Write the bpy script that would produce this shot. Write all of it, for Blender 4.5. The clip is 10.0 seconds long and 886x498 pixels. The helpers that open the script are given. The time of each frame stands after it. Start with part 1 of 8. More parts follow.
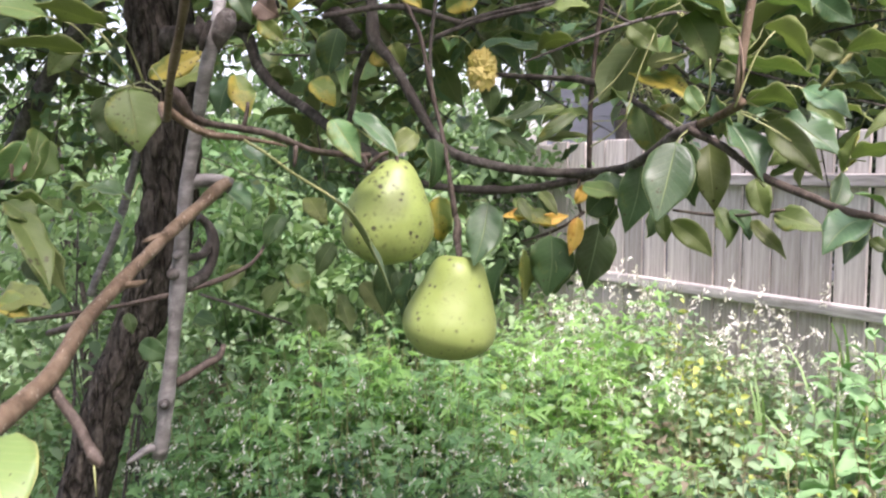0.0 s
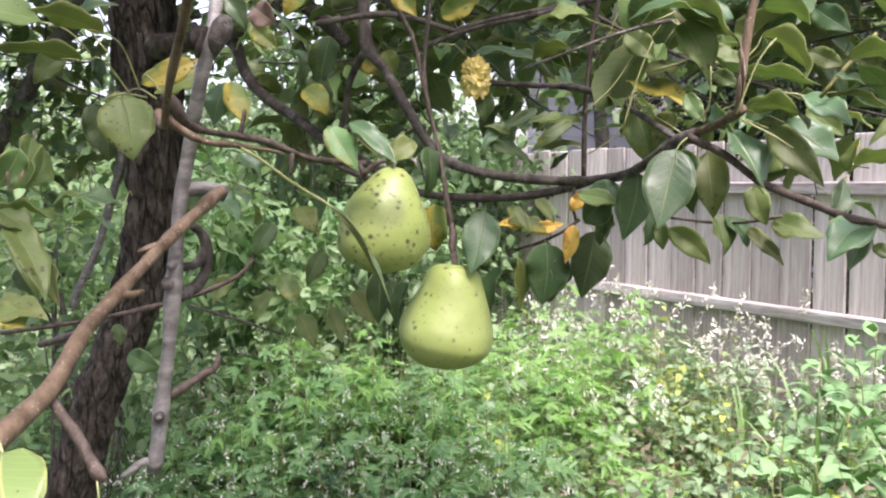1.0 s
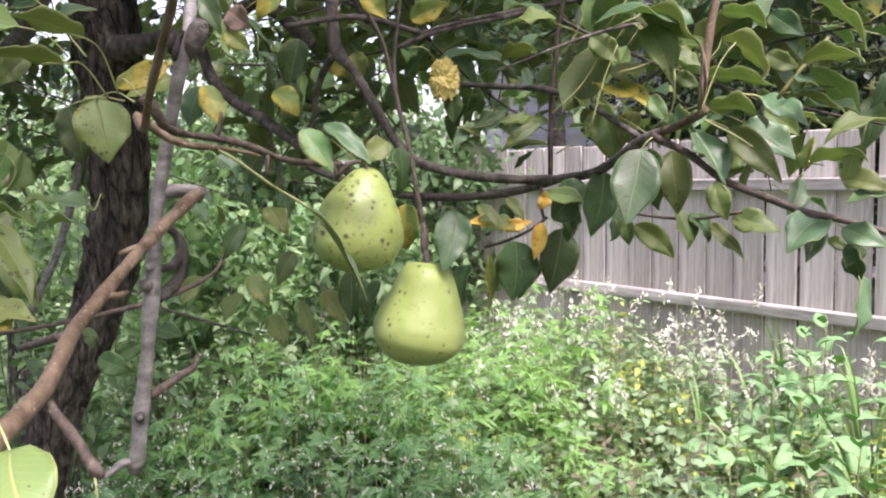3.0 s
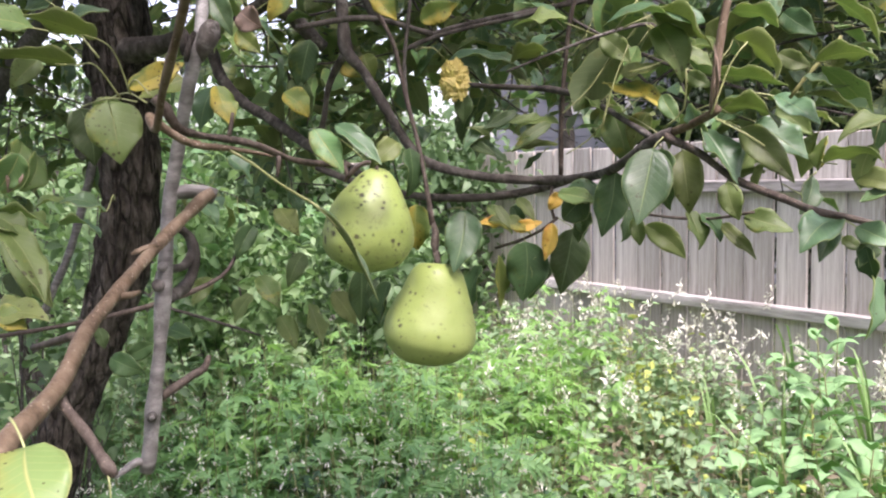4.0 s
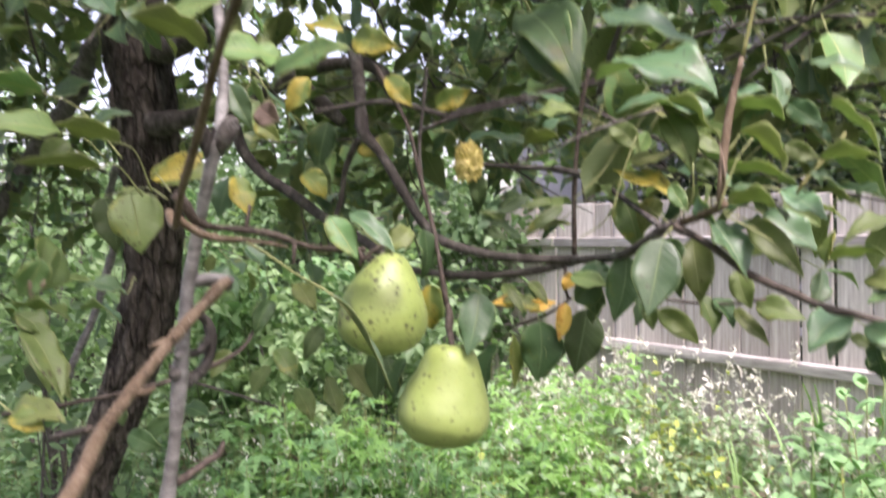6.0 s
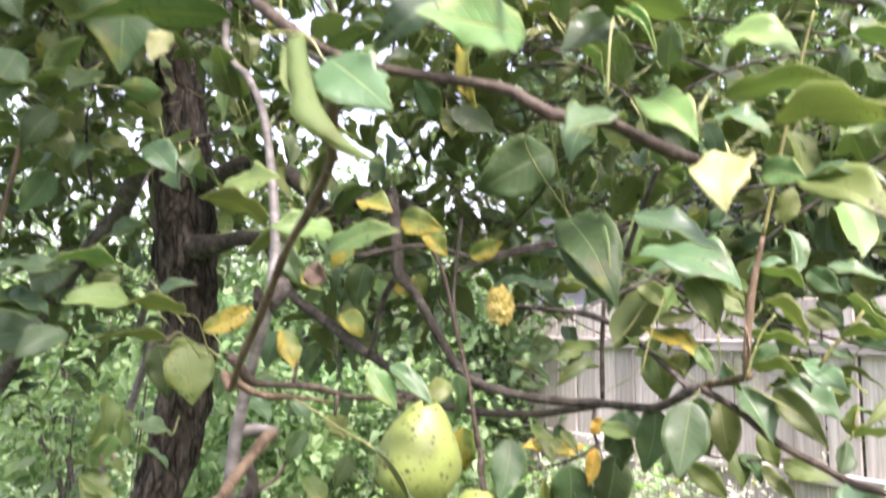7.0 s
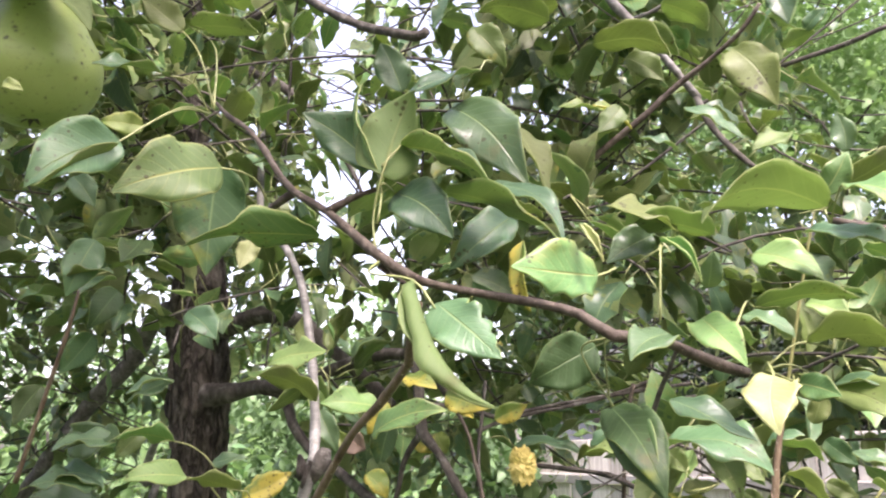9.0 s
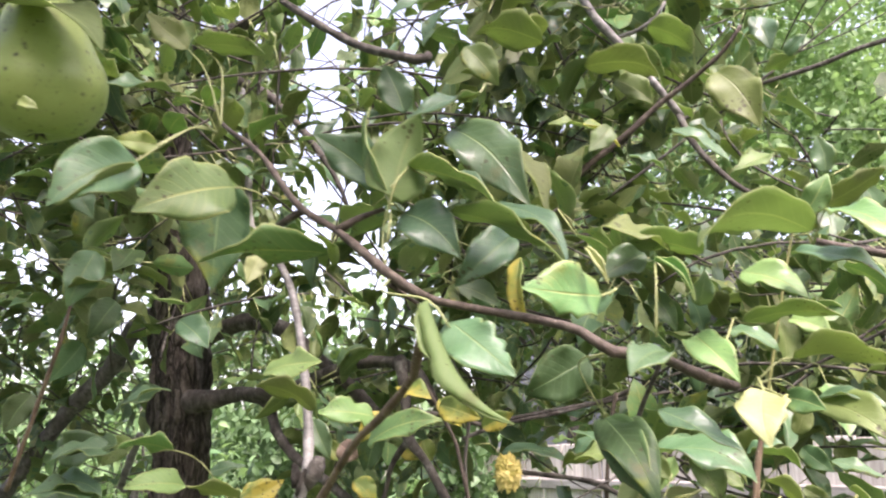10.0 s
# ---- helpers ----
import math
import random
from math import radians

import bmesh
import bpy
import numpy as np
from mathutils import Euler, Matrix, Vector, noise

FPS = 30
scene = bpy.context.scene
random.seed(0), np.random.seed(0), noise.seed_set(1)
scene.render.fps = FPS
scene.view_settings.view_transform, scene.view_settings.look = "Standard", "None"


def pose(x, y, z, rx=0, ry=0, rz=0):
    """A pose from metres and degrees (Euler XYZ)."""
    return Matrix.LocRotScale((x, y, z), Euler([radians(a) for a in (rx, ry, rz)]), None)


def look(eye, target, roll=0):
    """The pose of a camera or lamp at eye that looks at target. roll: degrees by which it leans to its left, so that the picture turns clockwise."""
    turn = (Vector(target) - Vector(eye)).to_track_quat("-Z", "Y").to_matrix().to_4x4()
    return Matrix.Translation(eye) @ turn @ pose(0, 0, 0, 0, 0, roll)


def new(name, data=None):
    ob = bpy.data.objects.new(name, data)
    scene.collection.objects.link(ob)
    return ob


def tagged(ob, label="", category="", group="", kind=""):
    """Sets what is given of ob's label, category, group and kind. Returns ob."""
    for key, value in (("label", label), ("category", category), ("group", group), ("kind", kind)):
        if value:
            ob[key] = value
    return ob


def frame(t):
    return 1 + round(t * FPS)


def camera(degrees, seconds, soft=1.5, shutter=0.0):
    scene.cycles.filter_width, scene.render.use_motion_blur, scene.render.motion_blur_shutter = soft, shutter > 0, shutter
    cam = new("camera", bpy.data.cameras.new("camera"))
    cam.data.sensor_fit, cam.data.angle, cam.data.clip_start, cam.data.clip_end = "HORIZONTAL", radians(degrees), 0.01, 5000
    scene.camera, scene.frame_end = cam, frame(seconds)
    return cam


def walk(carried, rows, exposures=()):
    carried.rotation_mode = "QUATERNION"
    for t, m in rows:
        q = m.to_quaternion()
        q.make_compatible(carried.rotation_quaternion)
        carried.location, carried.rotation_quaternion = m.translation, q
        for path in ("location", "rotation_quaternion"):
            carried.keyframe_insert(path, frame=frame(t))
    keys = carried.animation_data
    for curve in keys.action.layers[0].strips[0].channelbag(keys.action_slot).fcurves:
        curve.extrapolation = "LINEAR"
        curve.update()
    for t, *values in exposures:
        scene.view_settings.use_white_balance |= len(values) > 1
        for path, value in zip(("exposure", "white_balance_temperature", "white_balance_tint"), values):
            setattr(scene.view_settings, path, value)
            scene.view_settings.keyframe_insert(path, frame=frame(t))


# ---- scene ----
cam = camera(57.5, 10.0, soft=2.1, shutter=0.9)
PATH = [
    (0, (0.16, 0.071, 1.739), (-0.014, 2.055, 1.554), -0.3),
    (0.5, (0.154, 0.078, 1.74), (0.008, 2.066, 1.583), -0.4),
    (1, (0.145, 0.075, 1.738), (0.02, 2.065, 1.575), -0.4),
    (1.5, (0.138, 0.068, 1.738), (0.052, 2.059, 1.567), -0.6),
    (2, (0.131, 0.06, 1.737), (0.087, 2.052, 1.564), -0.8),
    (2.5, (0.133, 0.058, 1.739), (0.115, 2.05, 1.569), -1.0),
    (4, (0.131, 0.058, 1.737), (0.087, 2.051, 1.577), -1.0),
    (4.5, (0.135, 0.056, 1.737), (0.083, 2.049, 1.579), -1.5),
    (5, (0.153, 0.07, 1.738), (0.094, 2.064, 1.596), -1.6),
    (5.2, (0.152, 0.07, 1.737), (0.092, 2.065, 1.609), -1.6),
    (6.5, (0.133, 0.03, 1.799), (0.007, 2.025, 1.865), -0.6),
    (7, (0.126, 0.011, 1.823), (-0.011, 1.998, 2.012), -0.3),
    (7.5, (0.11, -0.002, 1.837), (-0.028, 1.974, 2.107), -0.4),
    (8, (0.106, -0.019, 1.848), (-0.03, 1.945, 2.2), -0.2),
    (8.5, (0.092, -0.038, 1.859), (-0.032, 1.911, 2.291), -0.2),
    (9, (0.087, -0.043, 1.856), (-0.014, 1.892, 2.353), -0.2),
    (9.5, (0.087, -0.052, 1.856), (0.035, 1.885, 2.354), -0.5),
    (10, (0.07, -0.063, 1.859), (0.036, 1.872, 2.366), -0.3),
]
walk(cam, [(t, look(e, g, r)) for t, e, g, r in PATH],
     exposures=((0, 1.74, 6450, 35), (5.2, 1.66, 6450, 35), (6.5, 1.97, 6600, 35), (7.3, 2.34, 6700, 33),
                (8.0, 2.33, 6750, 33), (9.0, 2.18, 6750, 32), (10, 2.12, 6750, 32)))

# ---- world, sun, exposure ----
world = bpy.data.worlds.new("overcast_sky")
scene.world = world
world.use_nodes = True
wn = world.node_tree.nodes
sky = wn.new("ShaderNodeTexSky")
sky.sky_type = "NISHITA"
sky.sun_disc = False
sky.sun_elevation = radians(52)
sky.sun_rotation = radians(150)
sky.air_density, sky.dust_density, sky.ozone_density = 1.2, 4.0, 1.0
soft_white = wn.new("ShaderNodeHueSaturation")
soft_white.inputs["Saturation"].default_value = 0.7
world.node_tree.links.new(sky.outputs[0], soft_white.inputs["Color"])
world.node_tree.links.new(soft_white.outputs[0], wn["Background"].inputs["Color"])
wn["Background"].inputs["Strength"].default_value = 0.15

sun_data = bpy.data.lights.new("sun", "SUN")
sun_data.energy = 2.0
sun_data.angle = radians(11)
sun_data.color = (1.0, 0.975, 0.94)
sun_ob = new("sun", sun_data)
sun_ob.matrix_world = look((0, 0, 10), (-2.0, 4.0, 0))

# ---- materials ----
def lin(r, g, b):
    return (r, g, b, 1.0)


class Nodes:
    """A small helper that wires up one node material."""

    def __init__(self, name):
        self.mat = bpy.data.materials.new(name)
        self.mat.use_nodes = True
        self.tree = self.mat.node_tree
        self.bsdf = self.tree.nodes["Principled BSDF"]
        self.out = self.tree.nodes["Material Output"]

    def add(self, kind, **values):
        node = self.tree.nodes.new(kind)
        for key, value in values.items():
            node.inputs[key.replace("_", " ")].default_value = value
        return node

    def link(self, a, b):
        self.tree.links.new(a, b)

    def coords(self, kind="Object"):
        return self.add("ShaderNodeTexCoord").outputs[kind]

    def scaled(self, source, scale):
        m = self.add("ShaderNodeMapping")
        m.inputs["Scale"].default_value = scale
        self.link(source, m.inputs["Vector"])
        return m.outputs[0]

    def noise(self, source, scale, detail=4.0, rough=0.6):
        n = self.add("ShaderNodeTexNoise", Scale=scale, Detail=detail, Roughness=rough)
        if source:
            self.link(source, n.inputs["Vector"])
        return n.outputs["Fac"]

    def ramp(self, fac, *stops):
        r = self.add("ShaderNodeValToRGB")
        el = r.color_ramp.elements
        while len(el) < len(stops):
            el.new(0.5)
        for e, (pos, col) in zip(el, stops):
            e.position, e.color = pos, col
        self.link(fac, r.inputs["Fac"])
        return r.outputs["Color"]

    def mix(self, fac, a, b, blend="MIX"):
        m = self.tree.nodes.new("ShaderNodeMix")
        m.data_type, m.blend_type = "RGBA", blend
        for socket, value in ((m.inputs[0], fac), (m.inputs[6], a), (m.inputs[7], b)):
            if hasattr(value, "is_linked"):
                self.link(value, socket)
            else:
                socket.default_value = value
        return m.outputs[2]

    def math(self, op, a, b=0.0, clamp=False):
        m = self.tree.nodes.new("ShaderNodeMath")
        m.operation, m.use_clamp = op, clamp
        for socket, value in zip(m.inputs, (a, b)):
            if hasattr(value, "is_linked"):
                self.link(value, socket)
            else:
                socket.default_value = value
        return m.outputs[0]

    def bump(self, height, strength=0.4, distance=0.01):
        b = self.add("ShaderNodeBump", Strength=strength, Distance=distance)
        self.link(height, b.inputs["Height"])
        self.link(b.outputs[0], self.bsdf.inputs["Normal"])
        return b.outputs[0]

    def finish(self, color, rough=0.6, spec=0.5):
        if hasattr(color, "is_linked"):
            self.link(color, self.bsdf.inputs["Base Color"])
        else:
            self.bsdf.inputs["Base Color"].default_value = color
        if hasattr(rough, "is_linked"):
            self.link(rough, self.bsdf.inputs["Roughness"])
        else:
            self.bsdf.inputs["Roughness"].default_value = rough
        self.bsdf.inputs["Specular IOR Level"].default_value = spec
        return self.mat


def leaf_material(name, dark, light, vein, rough=0.42, glow=0.35, blotch=None, spots=0.0, blotch_at=0.6, spec=0.5, drift=0.05):
    """A leaf's face: mottled blade, paler midrib and side veins along the leaf's own UV, specks, light passing through."""
    k = Nodes(name)
    ob = k.coords("Object")
    uv = k.coords("UV")
    rnd = k.add("ShaderNodeObjectInfo").outputs["Random"]
    isl = k.add("ShaderNodeNewGeometry").outputs["Random Per Island"]
    mixrnd = k.math("FRACT", k.math("ADD", k.math("MULTIPLY", rnd, 7.31), isl))
    base = k.mix(k.noise(ob, 38.0, 3.0), dark, light)
    hue = k.add("ShaderNodeHueSaturation")
    k.link(k.math("ADD", k.math("MULTIPLY", mixrnd, drift), 0.496 - drift * 0.5), hue.inputs["Hue"])
    k.link(k.math("ADD", k.math("MULTIPLY", k.math("FRACT", k.math("MULTIPLY", mixrnd, 13.7)), 0.6), 0.72), hue.inputs["Value"])
    k.link(base, hue.inputs["Color"])
    col = hue.outputs[0]
    if blotch:
        patch = k.ramp(k.math("ADD", k.noise(ob, 22.0, 4.0, 0.7), k.math("MULTIPLY", k.math("SUBTRACT", mixrnd, 0.5), 0.16)),
                       (blotch_at - 0.06, lin(0, 0, 0)), (blotch_at + 0.06, lin(1, 1, 1)))
        col = k.mix(patch, col, blotch)
    sep = k.add("ShaderNodeSeparateXYZ")
    k.link(uv, sep.inputs[0])
    across = k.math("ABSOLUTE", k.math("SUBTRACT", sep.outputs[1], 0.5))
    rib = k.math("SUBTRACT", 1.0, k.math("DIVIDE", across, 0.028), clamp=True)
    side = k.math("SINE", k.math("MULTIPLY", k.math("SUBTRACT", sep.outputs[0], k.math("MULTIPLY", across, 0.45)), 62.0))
    side = k.math("MULTIPLY", k.math("POWER", k.math("MAXIMUM", side, 0.0), 6.0), 0.13)
    veins = k.math("MAXIMUM", k.math("MULTIPLY", rib, 0.85), side)
    col = k.mix(veins, col, vein)
    margin = k.math("MULTIPLY", k.math("GREATER_THAN", across, 0.476), 0.45)
    col = k.mix(margin, col, vein)
    if spots:
        v = k.add("ShaderNodeTexVoronoi", Scale=230.0)
        k.link(ob, v.inputs["Vector"])
        size = k.math("MULTIPLY", k.math("SUBTRACT", k.noise(ob, 34.0, 2.0), 0.47), 1.9 * spots)
        dot = k.math("LESS_THAN", v.outputs["Distance"], size)
        col = k.mix(k.math("MULTIPLY", dot, 0.85), col, lin(0.035, 0.028, 0.012))
        dust = k.ramp(k.noise(ob, 27.0, 6.0, 0.75), (0.60, lin(0, 0, 0)), (0.72, lin(1, 1, 1)))
        col = k.mix(k.math("MULTIPLY", dust, 0.55), col, lin(0.10, 0.085, 0.035))
    k.bump(k.math("ADD", k.math("MULTIPLY", veins, -0.6), k.math("MULTIPLY", k.noise(ob, 240.0, 3.0), 0.35)), 0.55, 0.002)
    gloss = k.math("ADD", k.math("MULTIPLY", k.noise(ob, 55.0, 4.0, 0.7), 0.34), rough - 0.17)
    k.finish(k.mix(1.0, col, lin(1.18, 1.17, 1.16), "MULTIPLY"), gloss, spec)
    through_leaf = k.add("ShaderNodeBsdfTranslucent")
    root = k.add("ShaderNodeGamma", Gamma=0.38)
    k.link(col, root.inputs["Color"])
    bright = k.mix(1.0, root.outputs[0], lin(0.80, 0.92, 0.55), "MULTIPLY")
    k.link(bright, through_leaf.inputs["Color"])
    both = k.add("ShaderNodeMixShader")
    both.inputs[0].default_value = glow
    k.link(k.bsdf.outputs[0], both.inputs[1])
    k.link(through_leaf.outputs[0], both.inputs[2])
    k.link(both.outputs[0], k.out.inputs["Surface"])
    return k.mat


def bark_material(name, dark, mid, light, scale=60.0, stretch=0.25, lichen=None, bump=0.5, lenticel=None, rough=0.85):
    k = Nodes(name)
    ob = k.coords("Object")
    grain = k.noise(k.scaled(ob, (1, 1, stretch)), scale, 6.0, 0.65)
    col = k.ramp(grain, (0.3, dark), (0.5, mid), (0.72, light))
    broad = k.noise(ob, scale * 0.16, 3.0)
    col = k.mix(k.math("MULTIPLY", broad, 0.55), col, dark)
    if lichen:
        patch = k.ramp(k.noise(ob, scale * 0.5, 5.0, 0.75), (0.56, lin(0, 0, 0)), (0.66, lin(1, 1, 1)))
        col = k.mix(k.math("MULTIPLY", patch, 0.7), col, lichen)
    if lenticel:
        v = k.add("ShaderNodeTexVoronoi", Scale=300.0)
        k.link(ob, v.inputs["Vector"])
        dot = k.math("LESS_THAN", v.outputs["Distance"], k.math("SUBTRACT", k.math("MULTIPLY", k.noise(ob, 70.0, 2.0), 0.52), 0.13))
        col = k.mix(k.math("MULTIPLY", dot, 0.45), col, lenticel)
    k.bump(grain, bump, 0.006)
    return k.finish(col, rough, 0.25)


def trunk_bark():
    """Old pear bark: narrow upright plates, dark cracks between them, greyer lichen on the faces."""
    k = Nodes("trunk_bark")
    ob = k.coords("Object")
    bent = k.mix(0.035, ob, k.add("ShaderNodeTexNoise", Scale=26.0, Detail=3.0).outputs["Color"], "ADD")
    plates = k.tree.nodes.new("ShaderNodeTexVoronoi")
    plates.feature = "DISTANCE_TO_EDGE"
    plates.inputs["Scale"].default_value = 44.0
    k.link(k.scaled(bent, (1, 1, 0.26)), plates.inputs["Vector"])
    crack = k.ramp(plates.outputs["Distance"], (0.0, lin(1, 1, 1)), (0.11, lin(0, 0, 0)))
    grain = k.noise(k.scaled(ob, (1, 1, 0.35)), 95.0, 6.0, 0.7)
    col = k.ramp(grain, (0.30, lin(0.020, 0.018, 0.014)), (0.5, lin(0.086, 0.078, 0.062)), (0.74, lin(0.205, 0.192, 0.158)))
    patch = k.ramp(k.noise(ob, 12.0, 5.0, 0.7), (0.48, lin(0, 0, 0)), (0.66, lin(1, 1, 1)))
    col = k.mix(k.math("MULTIPLY", patch, 0.5), col, lin(0.028, 0.021, 0.016))
    grey = k.ramp(k.noise(ob, 30.0, 5.0, 0.75), (0.58, lin(0, 0, 0)), (0.68, lin(1, 1, 1)))
    col = k.mix(k.math("MULTIPLY", grey, 0.45), col, lin(0.19, 0.18, 0.155))
    col = k.mix(k.math("MULTIPLY", crack, 0.62), col, lin(0.010, 0.009, 0.007))
    k.bump(k.math("SUBTRACT", k.math("MULTIPLY", grain, 0.8), k.math("MULTIPLY", crack, 0.7)), 1.0, 0.010)
    return k.finish(col, 0.9, 0.2)


M = {}
M["leaf"] = leaf_material("leaf_upper_green", lin(0.046, 0.108, 0.052), lin(0.082, 0.165, 0.078), lin(0.22, 0.30, 0.13), 0.36, 0.34, spots=0.6)
M["leaf_back"] = leaf_material("leaf_underside", lin(0.112, 0.165, 0.062), lin(0.160, 0.215, 0.088), lin(0.27, 0.31, 0.14), 0.60, 0.55, spots=0.55, spec=0.3)
# deep green with yellow blotches, darkened further in colour for leaves in shade
M["leaf_dark"] = leaf_material("leaf_deep_shaded_green", lin(0.027, 0.062, 0.022), lin(0.046, 0.088, 0.031), lin(0.12, 0.19, 0.08), 0.50, 0.2, lin(0.10, 0.13, 0.02), 0.5, 0.70, spec=0.2)
M["leaf_olive"] = leaf_material("leaf_olive", lin(0.082, 0.132, 0.036), lin(0.118, 0.172, 0.052), lin(0.22, 0.26, 0.10), 0.5, 0.40, lin(0.30, 0.27, 0.04), 0.75, 0.68)
M["leaf_yellow"] = leaf_material("leaf_turning_yellow", lin(0.085, 0.150, 0.034), lin(0.135, 0.200, 0.045), lin(0.28, 0.31, 0.10), 0.5, 0.40, lin(0.36, 0.31, 0.05), 1.0, 0.52, drift=0.03)
M["leaf_bright"] = leaf_material("leaf_fresh_green", lin(0.088, 0.190, 0.056), lin(0.136, 0.252, 0.088), lin(0.42, 0.44, 0.17), 0.44, 0.34, lin(0.19, 0.24, 0.06), 0.6, 0.66)
# green leaf with the light falling on it painted in as paler colour
M["leaf_lit"] = leaf_material("leaf_lit_green", lin(0.215, 0.350, 0.105), lin(0.290, 0.425, 0.150), lin(0.48, 0.47, 0.19), 0.42, 0.42, lin(0.24, 0.27, 0.07), 0.6, 0.64, drift=0.02)
M["leaf_gold"] = leaf_material("leaf_gold", lin(0.52, 0.36, 0.05), lin(0.66, 0.50, 0.12), lin(0.62, 0.50, 0.2), 0.6, 0.35, lin(0.42, 0.17, 0.02), 0.6, 0.56, drift=0.02)
M["leaf_straw"] = leaf_material("leaf_dry_straw_yellow", lin(0.50, 0.41, 0.13), lin(0.66, 0.57, 0.22), lin(0.66, 0.57, 0.3), 0.6, 0.35, lin(0.42, 0.30, 0.09), 0.4, 0.76, drift=0.02)
M["leaf_pale"] = leaf_material("leaf_bleached_yellow", lin(0.19, 0.23, 0.085), lin(0.26, 0.295, 0.120), lin(0.38, 0.40, 0.18), 0.5, 0.18, drift=0.02)
M["leaf_tan"] = leaf_material("leaf_dry_tan", lin(0.115, 0.088, 0.064), lin(0.18, 0.138, 0.100), lin(0.32, 0.24, 0.17), 0.7, 0.2, spots=0.4, drift=0.02)
M["petiole"] = Nodes("petiole").finish(lin(0.27, 0.31, 0.12), 0.45)
M["trunk"] = trunk_bark()
M["limb"] = bark_material("limb_bark_brown", lin(0.030, 0.027, 0.022), lin(0.086, 0.080, 0.067), lin(0.185, 0.175, 0.150), 90.0, 0.6, lin(0.21, 0.212, 0.185), 0.6)
M["grey_limb"] = bark_material("limb_bark_silver_grey", lin(0.080, 0.078, 0.066), lin(0.185, 0.186, 0.166), lin(0.36, 0.36, 0.33), 48.0, 2.6, lin(0.33, 0.335, 0.305), 0.35, lin(0.060, 0.056, 0.046), rough=0.38)
M["dull_limb"] = bark_material("limb_bark_dull_grey", lin(0.050, 0.048, 0.042), lin(0.130, 0.126, 0.112), lin(0.25, 0.245, 0.22), 80.0, 0.7, lin(0.24, 0.245, 0.22), 0.6)
M["orange_twig"] = bark_material("twig_bark_orange_brown", lin(0.055, 0.038, 0.022), lin(0.162, 0.122, 0.076), lin(0.27, 0.219, 0.145), 70.0, 0.5, None, 0.6, lin(0.62, 0.56, 0.44), 0.55)
M["red_twig"] = bark_material("twig_bark_red_brown", lin(0.036, 0.028, 0.021), lin(0.090, 0.074, 0.056), lin(0.175, 0.152, 0.120), 140.0, 0.6, None, 0.45, lin(0.32, 0.27, 0.20), 0.6)
M["green_twig"] = bark_material("twig_bark_green", lin(0.10, 0.11, 0.035), lin(0.17, 0.18, 0.06), lin(0.25, 0.25, 0.10), 140.0, 0.6, None, 0.2, None, 0.6)


def pear_skin(name, scabs):
    k = Nodes(name)
    ob = k.coords("Object")
    col = k.mix(k.noise(ob, 22.0, 3.0), lin(0.188, 0.276, 0.062), lin(0.305, 0.392, 0.122))
    sep = k.add("ShaderNodeSeparateXYZ")
    k.link(ob, sep.inputs[0])
    fine = k.add("ShaderNodeTexVoronoi", Scale=620.0)
    k.link(ob, fine.inputs["Vector"])
    col = k.mix(k.math("MULTIPLY", k.math("LESS_THAN", fine.outputs["Distance"], 0.22), 0.35), col, lin(0.25, 0.27, 0.06))
    russet = k.ramp(k.noise(ob, 55.0, 5.0, 0.7), (0.63, lin(0, 0, 0)), (0.72, lin(1, 1, 1)))
    col = k.mix(k.math("MULTIPLY", russet, 0.35), col, lin(0.27, 0.24, 0.06))
    hole = None
    for size, reach in ((105.0, scabs), (190.0, scabs * 0.95), (330.0, scabs * 0.8)):
        scab = k.add("ShaderNodeTexVoronoi", Scale=size, Randomness=1.0)
        warp = k.mix(0.006, ob, k.add("ShaderNodeTexNoise", Scale=240.0).outputs["Color"], "ADD")
        k.link(warp, scab.inputs["Vector"])
        grow = k.math("SUBTRACT", k.math("MULTIPLY", k.noise(k.scaled(ob, (1, 1, 1.3)), 32.0 + size * 0.1, 1.0), reach), 0.17)
        rim = k.math("LESS_THAN", scab.outputs["Distance"], k.math("ADD", grow, 0.06))
        col = k.mix(k.math("MULTIPLY", rim, 0.35), col, lin(0.11, 0.14, 0.025))
        spot = k.math("LESS_THAN", scab.outputs["Distance"], grow)
        hole = spot if hole is None else k.math("MAXIMUM", hole, spot)
    col = k.mix(k.math("MULTIPLY", hole, 0.9), col, lin(0.040, 0.036, 0.018))
    k.bump(k.math("SUBTRACT", k.math("MULTIPLY", k.noise(ob, 240.0, 3.0), 0.15), hole), 0.3, 0.0015)
    k.finish(col, 0.42, 0.4)
    k.bsdf.inputs["Subsurface Weight"].default_value = 0.06
    k.bsdf.inputs["Subsurface Radius"].default_value = (0.006, 0.006, 0.002)
    return k.mat


M["pear"] = pear_skin("pear_skin_scabbed", 0.68)
M["clean_pear"] = pear_skin("pear_skin_specked", 0.56)


